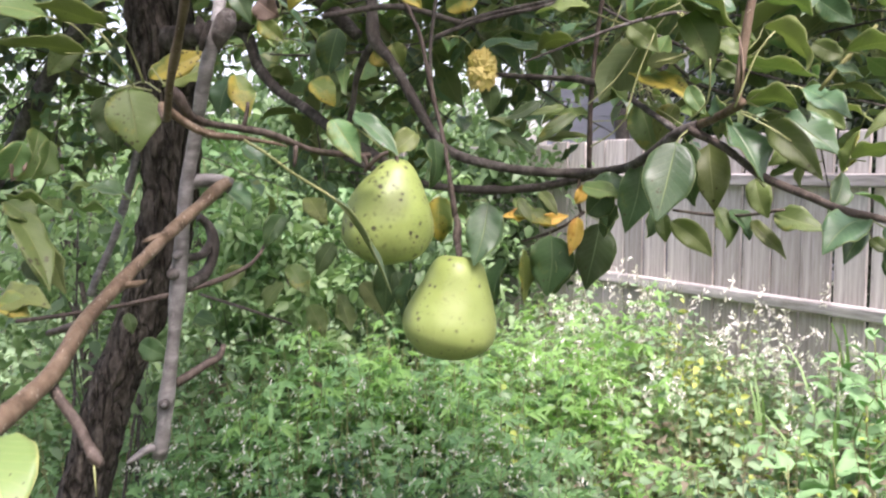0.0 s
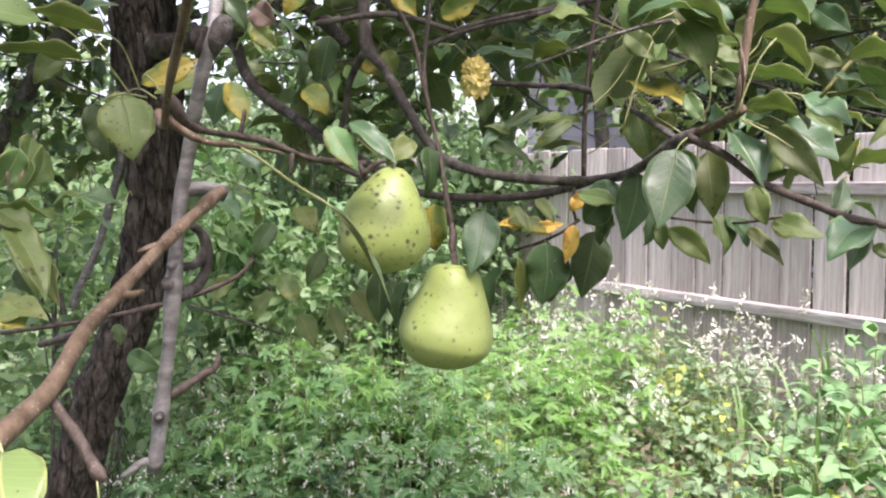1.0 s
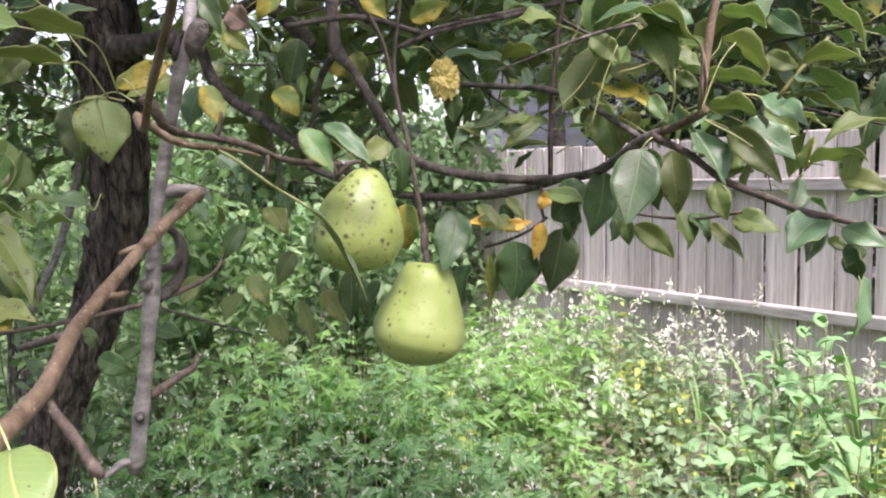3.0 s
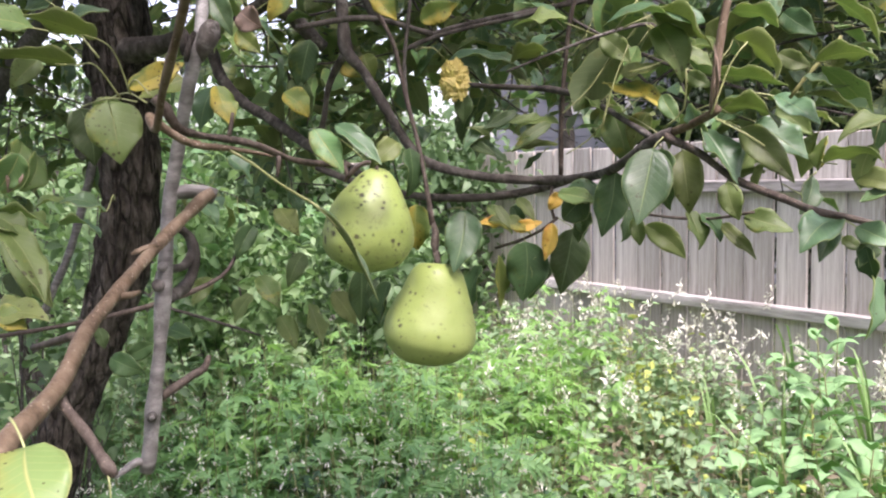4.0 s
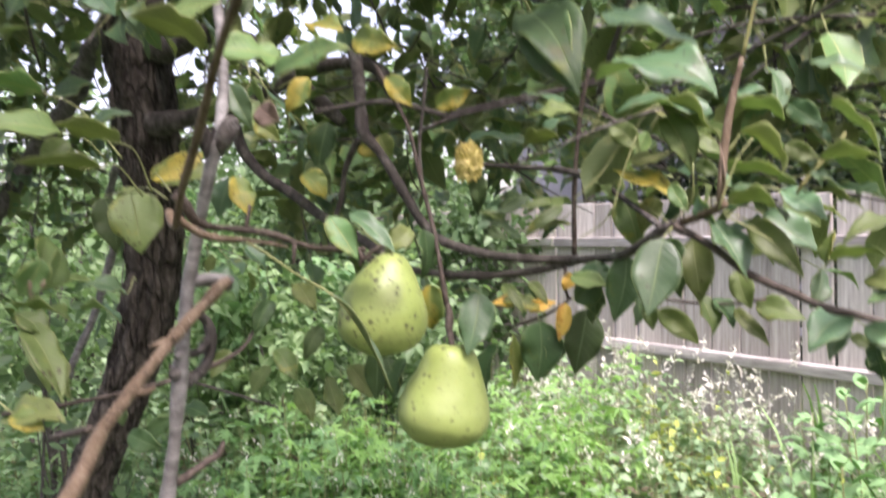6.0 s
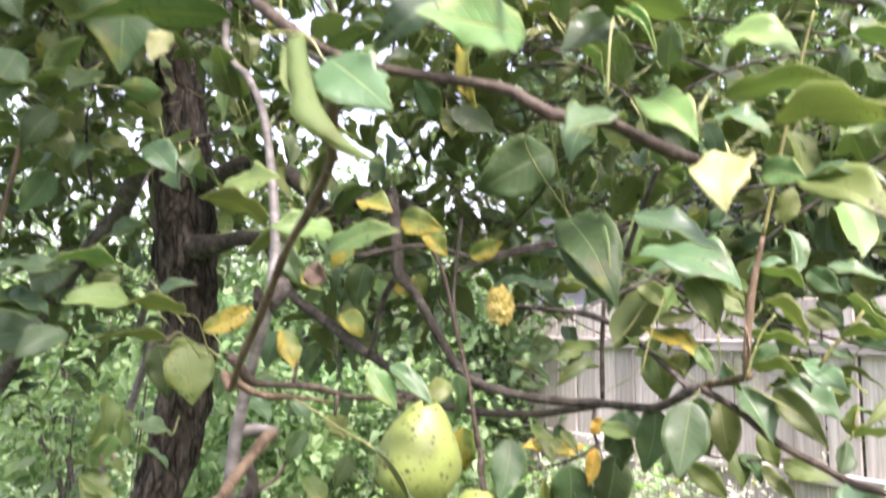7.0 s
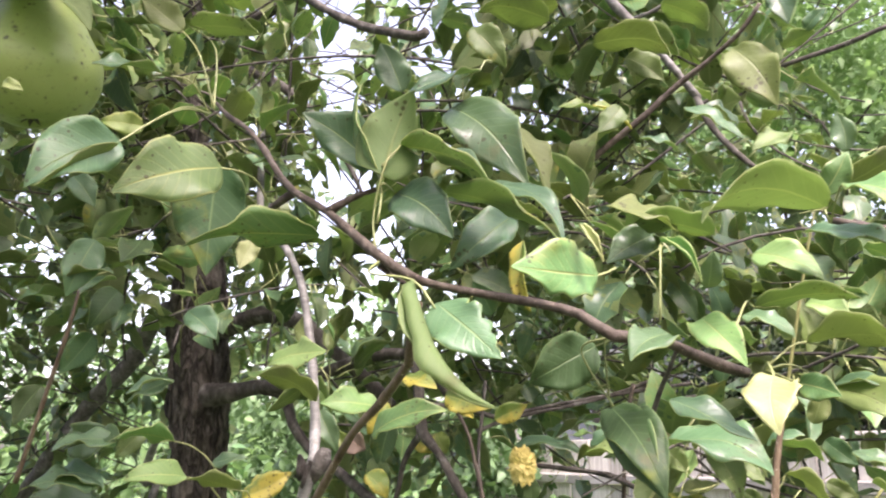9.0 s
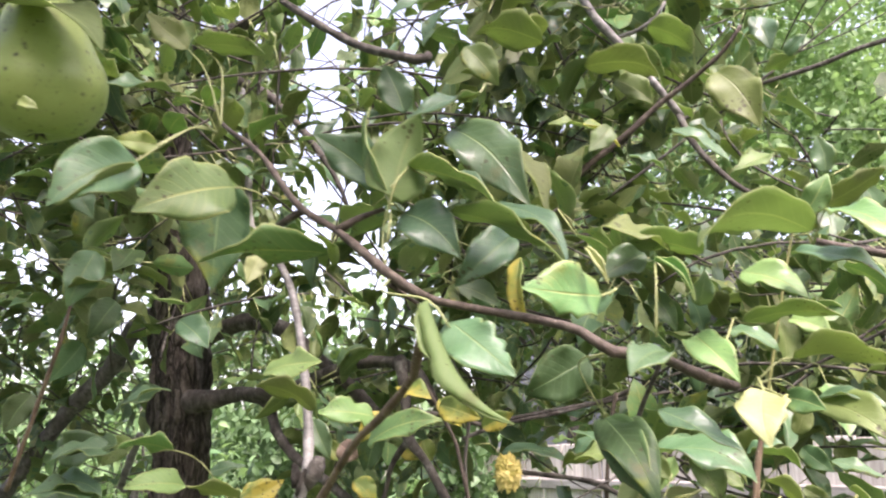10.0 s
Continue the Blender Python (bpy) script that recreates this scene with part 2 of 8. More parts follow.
def weathered_wood(name, a, b, c):
    k = Nodes(name)
    ob = k.coords("Object")
    rnd = k.add("ShaderNodeObjectInfo").outputs["Random"]
    grain = k.noise(k.scaled(ob, (1, 1, 0.06)), 46.0, 7.0, 0.72)
    col = k.ramp(grain, (0.22, a), (0.50, b), (0.80, c))
    stain = k.noise(k.scaled(ob, (1, 1, 0.3)), 7.0, 5.0, 0.65)
    col = k.mix(k.math("MULTIPLY", k.ramp(stain, (0.45, lin(0, 0, 0)), (0.7, lin(1, 1, 1))), 0.6), col, a)
    streak = k.ramp(k.noise(k.scaled(ob, (1, 1, 0.12)), 26.0, 5.0, 0.65), (0.50, lin(0, 0, 0)), (0.68, lin(1, 1, 1)))
    col = k.mix(k.math("MULTIPLY", streak, 0.62), col, lin(a[0] * 0.72, a[1] * 0.68, a[2] * 0.66))
    pale = k.ramp(k.noise(k.scaled(ob, (1, 1, 0.2)), 15.0, 4.0), (0.56, lin(0, 0, 0)), (0.7, lin(1, 1, 1)))
    col = k.mix(k.math("MULTIPLY", pale, 0.45), col, c)
    knot = k.add("ShaderNodeTexVoronoi", Scale=3.2)
    k.link(k.scaled(ob, (1.5, 1.0, 0.8)), knot.inputs["Vector"])
    col = k.mix(k.math("MULTIPLY", k.math("LESS_THAN", knot.outputs["Distance"], 0.045), 0.7), col, lin(0.10, 0.075, 0.06))
    hue = k.add("ShaderNodeHueSaturation")
    k.link(k.math("ADD", k.math("MULTIPLY", rnd, 0.46), 0.72), hue.inputs["Value"])
    k.link(col, hue.inputs["Color"])
    k.bump(grain, 0.5, 0.004)
    return k.finish(hue.outputs[0], 0.9, 0.2)


M["fence"] = weathered_wood("weathered_fence_wood", lin(0.27, 0.244, 0.204), lin(0.55, 0.524, 0.458), lin(0.75, 0.736, 0.668))
M["rail"] = weathered_wood("weathered_rail_wood", lin(0.20, 0.192, 0.168), lin(0.42, 0.408, 0.368), lin(0.60, 0.59, 0.542))
k = Nodes("soil")
M["soil"] = k.finish(k.ramp(k.noise(k.coords("Object"), 9.0, 6.0), (0.3, lin(0.018, 0.022, 0.010)), (0.7, lin(0.040, 0.056, 0.020))), 0.95)


def weed_material(name, a, b, glow=0.25, rough=0.5, spec=0.35):
    k = Nodes(name)
    isl = k.add("ShaderNodeNewGeometry").outputs["Random Per Island"]
    ob = k.coords("Object")
    col = k.mix(isl, a, b)
    col = k.mix(k.math("MULTIPLY", k.noise(ob, 1.6, 3.0), 0.5), col, a)
    col = k.mix(k.math("MULTIPLY", k.noise(ob, 60.0, 2.0), 0.35), col, b)
    k.finish(col, rough, spec)
    t = k.add("ShaderNodeBsdfTranslucent")
    k.link(k.mix(1.0, col, lin(1.6, 1.7, 1.1), "MULTIPLY"), t.inputs["Color"])
    both = k.add("ShaderNodeMixShader")
    both.inputs[0].default_value = glow
    k.link(k.bsdf.outputs[0], both.inputs[1])
    k.link(t.outputs[0], both.inputs[2])
    k.link(both.outputs[0], k.out.inputs["Surface"])
    return k.mat


M["nettle"] = weed_material("weed_green", lin(0.068, 0.162, 0.060), lin(0.172, 0.318, 0.122))
M["fresh_weed"] = weed_material("weed_fresh_green", lin(0.145, 0.305, 0.085), lin(0.265, 0.455, 0.150), 0.45)
# green darkened in its colour to give the shade deep among the weeds
M["shade_weed"] = weed_material("weed_shaded_green", lin(0.016, 0.052, 0.022), lin(0.052, 0.118, 0.050))
M["bindweed"] = weed_material("weed_light_green", lin(0.112, 0.208, 0.098), lin(0.275, 0.40, 0.215))
M["weed_yellow"] = weed_material("weed_yellow_green", lin(0.26, 0.35, 0.07), lin(0.36, 0.42, 0.10))
M["broad"] = weed_material("broad_weed_green", lin(0.145, 0.305, 0.120), lin(0.265, 0.45, 0.205), 0.3, 0.65)
M["blade"] = weed_material("grass_blade_green", lin(0.13, 0.25, 0.08), lin(0.22, 0.36, 0.13))
M["dry"] = weed_material("dry_white_tufts", lin(0.46, 0.47, 0.40), lin(0.74, 0.75, 0.68), 0.25, 0.8)
M["dead"] = weed_material("dead_brown_leaves", lin(0.075, 0.066, 0.040), lin(0.20, 0.185, 0.115), 0.2, 0.8)
M["feather"] = weed_material("feathery_weed_green", lin(0.090, 0.215, 0.082), lin(0.225, 0.405, 0.165), 0.35)
M["stalk"] = weed_material("weed_stalk", lin(0.12, 0.16, 0.06), lin(0.26, 0.26, 0.12), 0.0)
M["far_leaf"] = weed_material("far_leaf_green", lin(0.052, 0.104, 0.042), lin(0.128, 0.220, 0.090))
M["far_bright"] = weed_material("far_leaf_bright", lin(0.120, 0.225, 0.090), lin(0.245, 0.370, 0.165), 0.3)
M["far_dark"] = weed_material("far_leaf_dark", lin(0.016, 0.034, 0.015), lin(0.035, 0.06, 0.025), 0.15)
k = Nodes("grey_siding")
M["siding"] = k.finish(k.mix(k.noise(k.coords("Object"), 3.0), lin(0.20, 0.22, 0.245), lin(0.25, 0.27, 0.295)), 0.6)
k = Nodes("roof_shingle")
M["roof"] = k.finish(k.mix(k.noise(k.coords("Object"), 14.0), lin(0.10, 0.095, 0.09), lin(0.19, 0.18, 0.17)), 0.9)
k = Nodes("white_trim")
M["white_trim"] = k.finish(k.mix(k.noise(k.coords("Object"), 5.0), lin(0.72, 0.72, 0.70), lin(0.8, 0.8, 0.78)), 0.5)
k = Nodes("window_glass")
M["glass"] = k.finish(lin(0.02, 0.022, 0.025), 0.08, 0.6)


# ---- builders ----
def mesh_from(name, verts, faces, materials, slots=None, smooth=True, uvs=None):
    me = bpy.data.meshes.new(name)
    me.from_pydata([tuple(v) for v in verts], [], faces)
    for m in materials:
        me.materials.append(m)
    if slots is not None:
        me.polygons.foreach_set("material_index", np.asarray(slots, dtype=np.int32))
    if smooth:
        me.polygons.foreach_set("use_smooth", np.ones(len(me.polygons), dtype=bool))
    if uvs is not None:
        layer = me.uv_layers.new(name="UVMap")
        idx = np.empty(len(me.loops), dtype=np.int32)
        me.loops.foreach_get("vertex_index", idx)
        layer.data.foreach_set("uv", np.asarray(uvs, dtype=np.float32)[idx].ravel())
    me.update()
    return me


def part(name, me, parent=None, label=""):
    ob = new(name, me)
    if parent:
        ob.parent = parent
    return tagged(ob, label)


def smooth_line(points, step):
    """Points and radii along a Catmull-Rom curve; each point is (x, y, z, radius)."""
    p = [np.array(q, dtype=float) for q in points]
    p = [2 * p[0] - p[1]] + p + [2 * p[-1] - p[-2]]
    out = []
    for i in range(1, len(p) - 2):
        a, b, c, d = p[i - 1], p[i], p[i + 1], p[i + 2]
        n = max(2, int(np.linalg.norm((c - b)[:3]) / step))
        for t in np.arange(n) / n:
            out.append(0.5 * (2 * b + (c - a) * t + (2 * a - 5 * b + 4 * c - d) * t * t + (3 * b - a - 3 * c + d) * t ** 3))
    out.append(p[-2])
    return np.array(out)


def tube_data(points, sides=9, step=0.01, knots=0.0, ridges=0.0, seed=0, knot_scale=45.0):
    """Rings of a branch: knots bulge it here and there, ridges crease it like old bark."""
    line = smooth_line(points, step)
    verts, faces = [], []
    tangent = np.gradient(line[:, :3], axis=0)
    tangent /= np.linalg.norm(tangent, axis=1)[:, None] + 1e-12
    side = np.cross(tangent[0], (0.3, 0.9, 0.2))
    side /= np.linalg.norm(side)
    run = 0.0
    for i, row in enumerate(line):
        t = tangent[i]
        side = side - t * (side @ t)
        side /= np.linalg.norm(side)
        up = np.cross(t, side)
        if i:
            run += np.linalg.norm(line[i, :3] - line[i - 1, :3])
        swell = 1.0 + knots * noise.noise(Vector((run * knot_scale, seed * 7.7, 0.0)))
        for j in range(sides):
            a = 2 * math.pi * j / sides
            r = max(row[3], 0.0004) * swell
            if knots:
                r *= 1.0 + 0.35 * knots * noise.noise(Vector((math.cos(a) * 1.7 + seed, math.sin(a) * 1.7, run * knot_scale * 0.8)))
            if ridges:
                q = noise.noise(Vector((math.cos(a) * 4.2, math.sin(a) * 4.2, run * 9.0 + seed)))
                q2 = noise.noise(Vector((math.cos(a) * 9.0 + 5, math.sin(a) * 9.0, run * 26.0 + seed)))
                r *= 1.0 + ridges * (abs(q) * 1.6 - 0.35) + ridges * 0.55 * q2
            verts.append(row[:3] + (side * math.cos(a) + up * math.sin(a)) * r)
    n = len(line)
    for i in range(n - 1):
        for j in range(sides):
            k2 = (j + 1) % sides
            faces.append((i * sides + j, i * sides + k2, (i + 1) * sides + k2, (i + 1) * sides + j))
    faces.append(tuple(range(sides))[::-1])
    faces.append(tuple((n - 1) * sides + j for j in range(sides)))
    return verts, faces


def branch(name, points, material, parent, sides=9, step=0.008, knots=0.25, ridges=0.0, label=""):
    branch.count += 1
    verts, faces = tube_data(points, sides, step, knots, ridges, branch.count)
    return part(name, mesh_from(name, verts, faces, [material]), parent, label)


branch.count = 0


def blade_grid(length, width, fold, curl, wave, nu=11, nv=7, point=0.12, seed=0, roll=0.0, bite=0.0):
    """A pear leaf's blade in its own frame (x along, y across, z up), and its UVs.
    fold lifts the halves, curl bends it down along its length, roll turns the edges over."""
    grid, uvs = [], []
    theta, px, pz = 0.0, 0.0, 0.0
    wild = random.Random(seed)
    twist, sway, hook = wild.uniform(-0.7, 0.7), wild.uniform(-0.06, 0.06), wild.uniform(-0.3, 0.9)
    twist *= min(1.0, wave / 0.14)
    uneven, gnaw = wild.uniform(-0.12, 0.12), wild.uniform(0.0, 1.0)
    if gnaw > 0.82 and not bite:
        bite = 0.45 * (gnaw - 0.6)
    rows = []
    for i in range(nu):
        s = i / (nu - 1)
        rows.append((s, px, pz, theta))
        q = (i + 1) / (nu - 1)
        theta = curl * (q - 0.15) + hook * q ** 3
        px += math.cos(theta) * length / (nu - 1)
        pz -= math.sin(theta) * length / (nu - 1)
    chord = math.hypot(rows[-1][1], rows[-1][2])
    tilt = math.atan2(rows[-1][2], rows[-1][1])
    for s, x, z, th in rows:
        half = width * 0.5 * math.sin(math.pi * s ** 0.78) ** 0.70 if 0.0 < s < 1.0 else 0.0
        half *= 1.0 - 0.50 * max(0.0, (s - 0.62) / 0.38)
        half += width * 0.02 * (s == 0.0)
        if s == 1.0:
            half = 0.0
        for j in range(nv):
            c = 2 * j / (nv - 1) - 1
            ragged = 1.0 + 0.05 * noise.noise(Vector((s * 9 + seed, c * 3, seed * 1.3)))
            if bite and c > 0.3 and 0.3 < s < 0.92:
                ragged -= bite * (0.5 + 0.5 * math.sin(s * 34.0 + seed)) * (c - 0.3)
            a = abs(c)
            ang = fold + roll * a
            y = math.copysign(half * a * math.cos(ang), c) * ragged * (1.0 + uneven * (1 if c > 0 else -1))
            lift = half * a * math.sin(ang) + 1.6 * wave * half * math.sin(s * 10.0 + seed * 2.1 + (2.0 if c > 0 else 0.0)) * a * a
            lift += 0.6 * wave * half * math.sin(s * 23.0 + seed * 3.3 + (1.2 if c > 0 else 0.0)) * a ** 3
            lift += 0.035 * half * noise.noise(Vector((s * 7, c * 4, seed)))
            wx, wz = x + lift * math.sin(th), z + lift * math.cos(th)
            ux = (wx * math.cos(tilt) + wz * math.sin(tilt)) * length / chord
            uz = (-wx * math.sin(tilt) + wz * math.cos(tilt)) * length / chord
            turn = twist * (s - 0.4)
            y, uz = y * math.cos(turn) - uz * math.sin(turn) * 0.6, uz + y * math.sin(turn)
            grid.append((ux, y + sway * math.sin(s * math.pi) * length, uz))
            uvs.append((s, 0.5 + c * 0.5))
    return np.array(grid), uvs, nu, nv


def leaf_mesh(length, width, fold=0.25, curl=0.5, wave=0.13, upper=None, under=None, seed=0, roll=0.0, bite=0.0, stalk=None, nu=17, nv=9):
    """A leaf as a thin closed shell with its own upper and under side, and its stalk as a tapering tube (points in the leaf's frame)."""
    g, uvs, nu, nv = blade_grid(length, width, fold, curl, wave, nu, nv, 0.12, seed, roll, bite)
    gg = g.reshape(nu, nv, 3)
    du, dv = np.gradient(gg, axis=0), np.gradient(gg, axis=1)
    nrm = np.cross(du, dv).reshape(-1, 3)
    nrm /= np.linalg.norm(nrm, axis=1)[:, None] + 1e-9
    thick = 0.00035
    verts = list(g + nrm * thick) + list(g - nrm * thick)
    n = nu * nv
    faces, slots = [], []
    for i in range(nu - 1):
        for j in range(nv - 1):
            q = (i * nv + j, (i + 1) * nv + j, (i + 1) * nv + j + 1, i * nv + j + 1)
            faces.append(q), slots.append(0)
            faces.append(tuple(v + n for v in q[::-1])), slots.append(1)
    rim = [i * nv for i in range(nu)] + [(nu - 1) * nv + j for j in range(1, nv)] + [i * nv + nv - 1 for i in range(nu - 2, -1, -1)] + [j for j in range(nv - 2, 0, -1)]
    for a, b in zip(rim, rim[1:] + rim[:1]):
        faces.append((b, a, a + n, b + n)), slots.append(1)
    uvs = list(uvs) * 2
    if stalk:
        sv, sf = tube_data(stalk, 5, 0.006)
        off = len(verts)
        verts += list(sv)
        faces += [tuple(v + off for v in f) for f in sf]
        slots += [2] * len(sf)
        uvs += [(0.5, 0.1)] * len(sv)
    return mesh_from("leaf", verts, faces, [upper or M["leaf"], under or M["leaf_back"], M["petiole"]], slots, True, uvs)


SIDES = {
    "green": ("leaf", "leaf_back"), "dark": ("leaf_dark", "leaf_olive"), "olive": ("leaf_olive", "leaf_back"),
    "yellow": ("leaf_yellow", "leaf_yellow"), "bright": ("leaf_bright", "leaf_bright"), "gold": ("leaf_gold", "leaf_gold"),
    "pale": ("leaf_pale", "leaf_pale"), "lit": ("leaf_lit", "leaf_lit"), "straw": ("leaf_straw", "leaf_straw"), "silver": ("leaf_back", "leaf_back"), "tan": ("leaf_tan", "leaf_tan"), "spotted": ("leaf_olive", "leaf_olive"),
}


def leaf(base, tip, facing, width, kind, parent, fold=0.25, curl=0.5, wave=0.14, roll=0.0, bite=0.0, stem=None):
    """One leaf from the base of its blade to its tip, its upper side towards facing; stem: where its stalk leaves the twig."""
    leaf.count += 1
    b, t = Vector(base), Vector(tip)
    x = (t - b).normalized()
    z = Vector(facing)
    z = (z - x * z.dot(x)).normalized()
    y = z.cross(x)
    m = Matrix((x, y, z)).transposed().to_4x4()
    m.translation = b
    stalk = None
    if stem:
        s = m.inverted() @ Vector(stem)
        mid = s * 0.5 + Vector((0.0, 0.0, 0.2 * s.length))
        stalk = [(*s, 0.00078), (*mid, 0.00052), (0, 0, 0, 0.0006), (0.25 * (t - b).length, 0, -0.0012, 0.0004)]
    up, down = SIDES[kind]
    me = leaf_mesh((t - b).length, width, fold, curl, wave, M[up], M[down], leaf.count * 1.37, roll, bite, stalk)
    ob = part("leaf", me, parent)
    ob.matrix_local = m
    return ob


leaf.count = 0


def joined_leaves(name, centres, axes, normals, lengths, widths, material, label="", parent=None, shape=0, droop=0.25, fine=False):
    """Very many small leaves in one mesh, each folded at the midrib: arrays of base, direction and upper side."""
    n = len(centres)
    x = axes / (np.linalg.norm(axes, axis=1)[:, None] + 1e-9)
    z = normals - x * (normals * x).sum(1)[:, None]
    z /= np.linalg.norm(z, axis=1)[:, None] + 1e-9
    y = np.cross(z, x)
    prof = {0: ((0.3, 0.5, 0.06), (0.7, 0.34, 0.0)), 1: ((0.25, 0.5, 0.03), (0.65, 0.45, 0.05)), 2: ((0.35, 0.5, 0.02), (0.7, 0.38, 0.02))}[shape]
    if fine:
        prof = ((0.08, 0.26, 0.02), (0.22, 0.46, 0.05), (0.40, 0.50, 0.06), (0.60, 0.40, 0.03), (0.80, 0.20, 0.0))
    rng = np.random.default_rng(n)
    turn = rng.uniform(-0.7, 0.7, n) if fine else np.zeros(n)
    sagging = droop * (rng.uniform(-0.2, 2.0, n) if fine else np.ones(n))
    cols, uv = [np.zeros((n, 3)) + centres], [(0, .5)]
    for s, w, up in prof:
        mid = centres + x * (lengths * s * (1 - 0.25 * np.abs(sagging) * s))[:, None] - z * (lengths * sagging * s * s)[:, None]
        c, q = np.cos(turn * s)[:, None], np.sin(turn * s)[:, None]
        yy, zz = y * c + z * q, z * c - y * q
        lift = zz * (widths * (0.12 + up))[:, None]
        cols += [mid + yy * (widths * w)[:, None] + lift, mid, mid - yy * (widths * w)[:, None] + lift]
        uv += [(s, 0.5 + w), (s, 0.5), (s, 0.5 - w)]
    cols.append(centres + x * (lengths * (1 - 0.25 * np.abs(sagging)))[:, None] - z * (lengths * sagging)[:, None])
    uv.append((1, .5))
    per = len(cols)
    verts = np.stack(cols, 1).reshape(-1, 3)
    tris = [(0, 2, 1), (0, 3, 2)]
    for i in range(len(prof) - 1):
        o = 1 + 3 * i
        tris += [(o, o + 1, o + 4), (o, o + 4, o + 3), (o + 1, o + 2, o + 5), (o + 1, o + 5, o + 4)]
    tris += [(per - 4, per - 3, per - 1), (per - 3, per - 2, per - 1)]
    faces = (np.arange(n)[:, None, None] * per + np.array(tris)[None]).reshape(-1, 3)
    me = bpy.data.meshes.new(name)
    me.vertices.add(len(verts)), me.loops.add(faces.size), me.polygons.add(len(faces))
    me.vertices.foreach_set("co", verts.astype(np.float32).ravel())
    me.loops.foreach_set("vertex_index", faces.astype(np.int32).ravel())
    me.polygons.foreach_set("loop_start", np.arange(0, faces.size, 3, dtype=np.int32))
    me.polygons.foreach_set("use_smooth", np.ones(len(faces), dtype=bool))
    layer = me.uv_layers.new(name="UVMap")
    layer.data.foreach_set("uv", np.tile(np.array(uv, dtype=np.float32), (n, 1))[faces.ravel()].ravel())
    me.materials.append(material)
    me.update(calc_edges=True)
    me.validate()
    return part(name, me, parent, label)


def joined_shells(name, rows, upper, under, parent, nu, nv, variants=6):
    """Very many leaves in one mesh, each a wavy blade with its own upper and under side: rows of base, direction, upper side, length."""
    base = np.array([r[0] for r in rows])
    x = unit(np.array([r[1] for r in rows]))
    z = np.array([r[2] for r in rows])
    z = unit(z - x * (z * x).sum(1)[:, None])
    y = np.cross(z, x)
    size = np.array([r[3] for r in rows])
    rng = np.random.default_rng(len(rows))
    pick = rng.integers(0, variants, len(rows))
    all_v, all_f, all_uv, all_slot, off = [], [], [], [], 0
    for k in range(variants):
        sel = np.where(pick == k)[0]
        g, uvs, _, _ = blade_grid(1.0, rng.uniform(0.46, 0.64), rng.uniform(0.05, 0.55), rng.uniform(-0.1, 1.1), rng.uniform(0.08, 0.2), nu, nv, seed=k * 7.7 + nu)
        gg = g.reshape(nu, nv, 3)
        nrm = unit(np.cross(np.gradient(gg, axis=0), np.gradient(gg, axis=1)).reshape(-1, 3))
        shell = np.concatenate((g + nrm * 0.004, g - nrm * 0.004))
        n = nu * nv
        quads = [(i * nv + j, (i + 1) * nv + j, (i + 1) * nv + j + 1, i * nv + j + 1) for i in range(nu - 1) for j in range(nv - 1)]
        faces = np.array(quads + [tuple(v + n for v in q[::-1]) for q in quads])
        verts = base[sel][:, None] + size[sel][:, None, None] * (shell[None, :, 0:1] * x[sel][:, None] + shell[None, :, 1:2] * y[sel][:, None] + shell[None, :, 2:3] * z[sel][:, None])
        all_v.append(verts.reshape(-1, 3))
        all_f.append((np.arange(len(sel))[:, None, None] * 2 * n + faces[None] + off).reshape(-1, 4))
        all_uv.append(np.tile(np.array(list(uvs) * 2, dtype=np.float32), (len(sel), 1)))
        all_slot.append(np.tile(np.array([0] * len(quads) + [1] * len(quads)), len(sel)))
        off += len(sel) * 2 * n
    verts, faces = np.concatenate(all_v), np.concatenate(all_f)
    me = bpy.data.meshes.new(name)
    me.vertices.add(len(verts)), me.loops.add(faces.size), me.polygons.add(len(faces))
    me.vertices.foreach_set("co", verts.astype(np.float32).ravel())
    me.loops.foreach_set("vertex_index", faces.astype(np.int32).ravel())
    me.polygons.foreach_set("loop_start", np.arange(0, faces.size, 4, dtype=np.int32))
    me.polygons.foreach_set("use_smooth", np.ones(len(faces), dtype=bool))
    me.polygons.foreach_set("material_index", np.concatenate(all_slot).astype(np.int32))
    layer = me.uv_layers.new(name="UVMap")
    layer.data.foreach_set("uv", np.concatenate(all_uv)[faces.ravel()].ravel())
    me.materials.append(upper)
    me.materials.append(under)
    me.update(calc_edges=True)
    return part(name, me, parent)


def unit(a):
    return a / (np.linalg.norm(a, axis=-1, keepdims=True) + 1e-9)

# ---- ground ----
def ground_height(x, y):
    return 0.05 * noise.noise(Vector((x * 0.5, y * 0.5, 0.0)))


def build_ground():
    bm = bmesh.new()
    ring = [0.0, 0.8, 1.6, 2.4, 3.2, 4.0, 5.0, 6.5, 8.5, 12.0, 20.0, 45.0, 120.0, 400.0, 1500.0]
    rows = []
    for r in ring:
        rows.append([bm.verts.new((r * math.cos(a * math.pi / 24), 3 + r * math.sin(a * math.pi / 24), ground_height(r * math.cos(a), r * math.sin(a)) if r < 10 else 0.0))
                     for a in range(48)] if r else [bm.verts.new((0, 3, 0))] * 48)
    for a, b in zip(rows, rows[1:]):
        for j in range(48):
            q = [a[j], a[(j + 1) % 48], b[(j + 1) % 48], b[j]]
            bm.faces.new(list(dict.fromkeys(q))[::-1])
    me = bpy.data.meshes.new("ground")
    bm.normal_update()
    bm.to_mesh(me)
    me.materials.append(M["soil"])
    tagged(part("ground", me), "weedy dark garden soil under the plants", "ground", kind="structure")


build_ground()

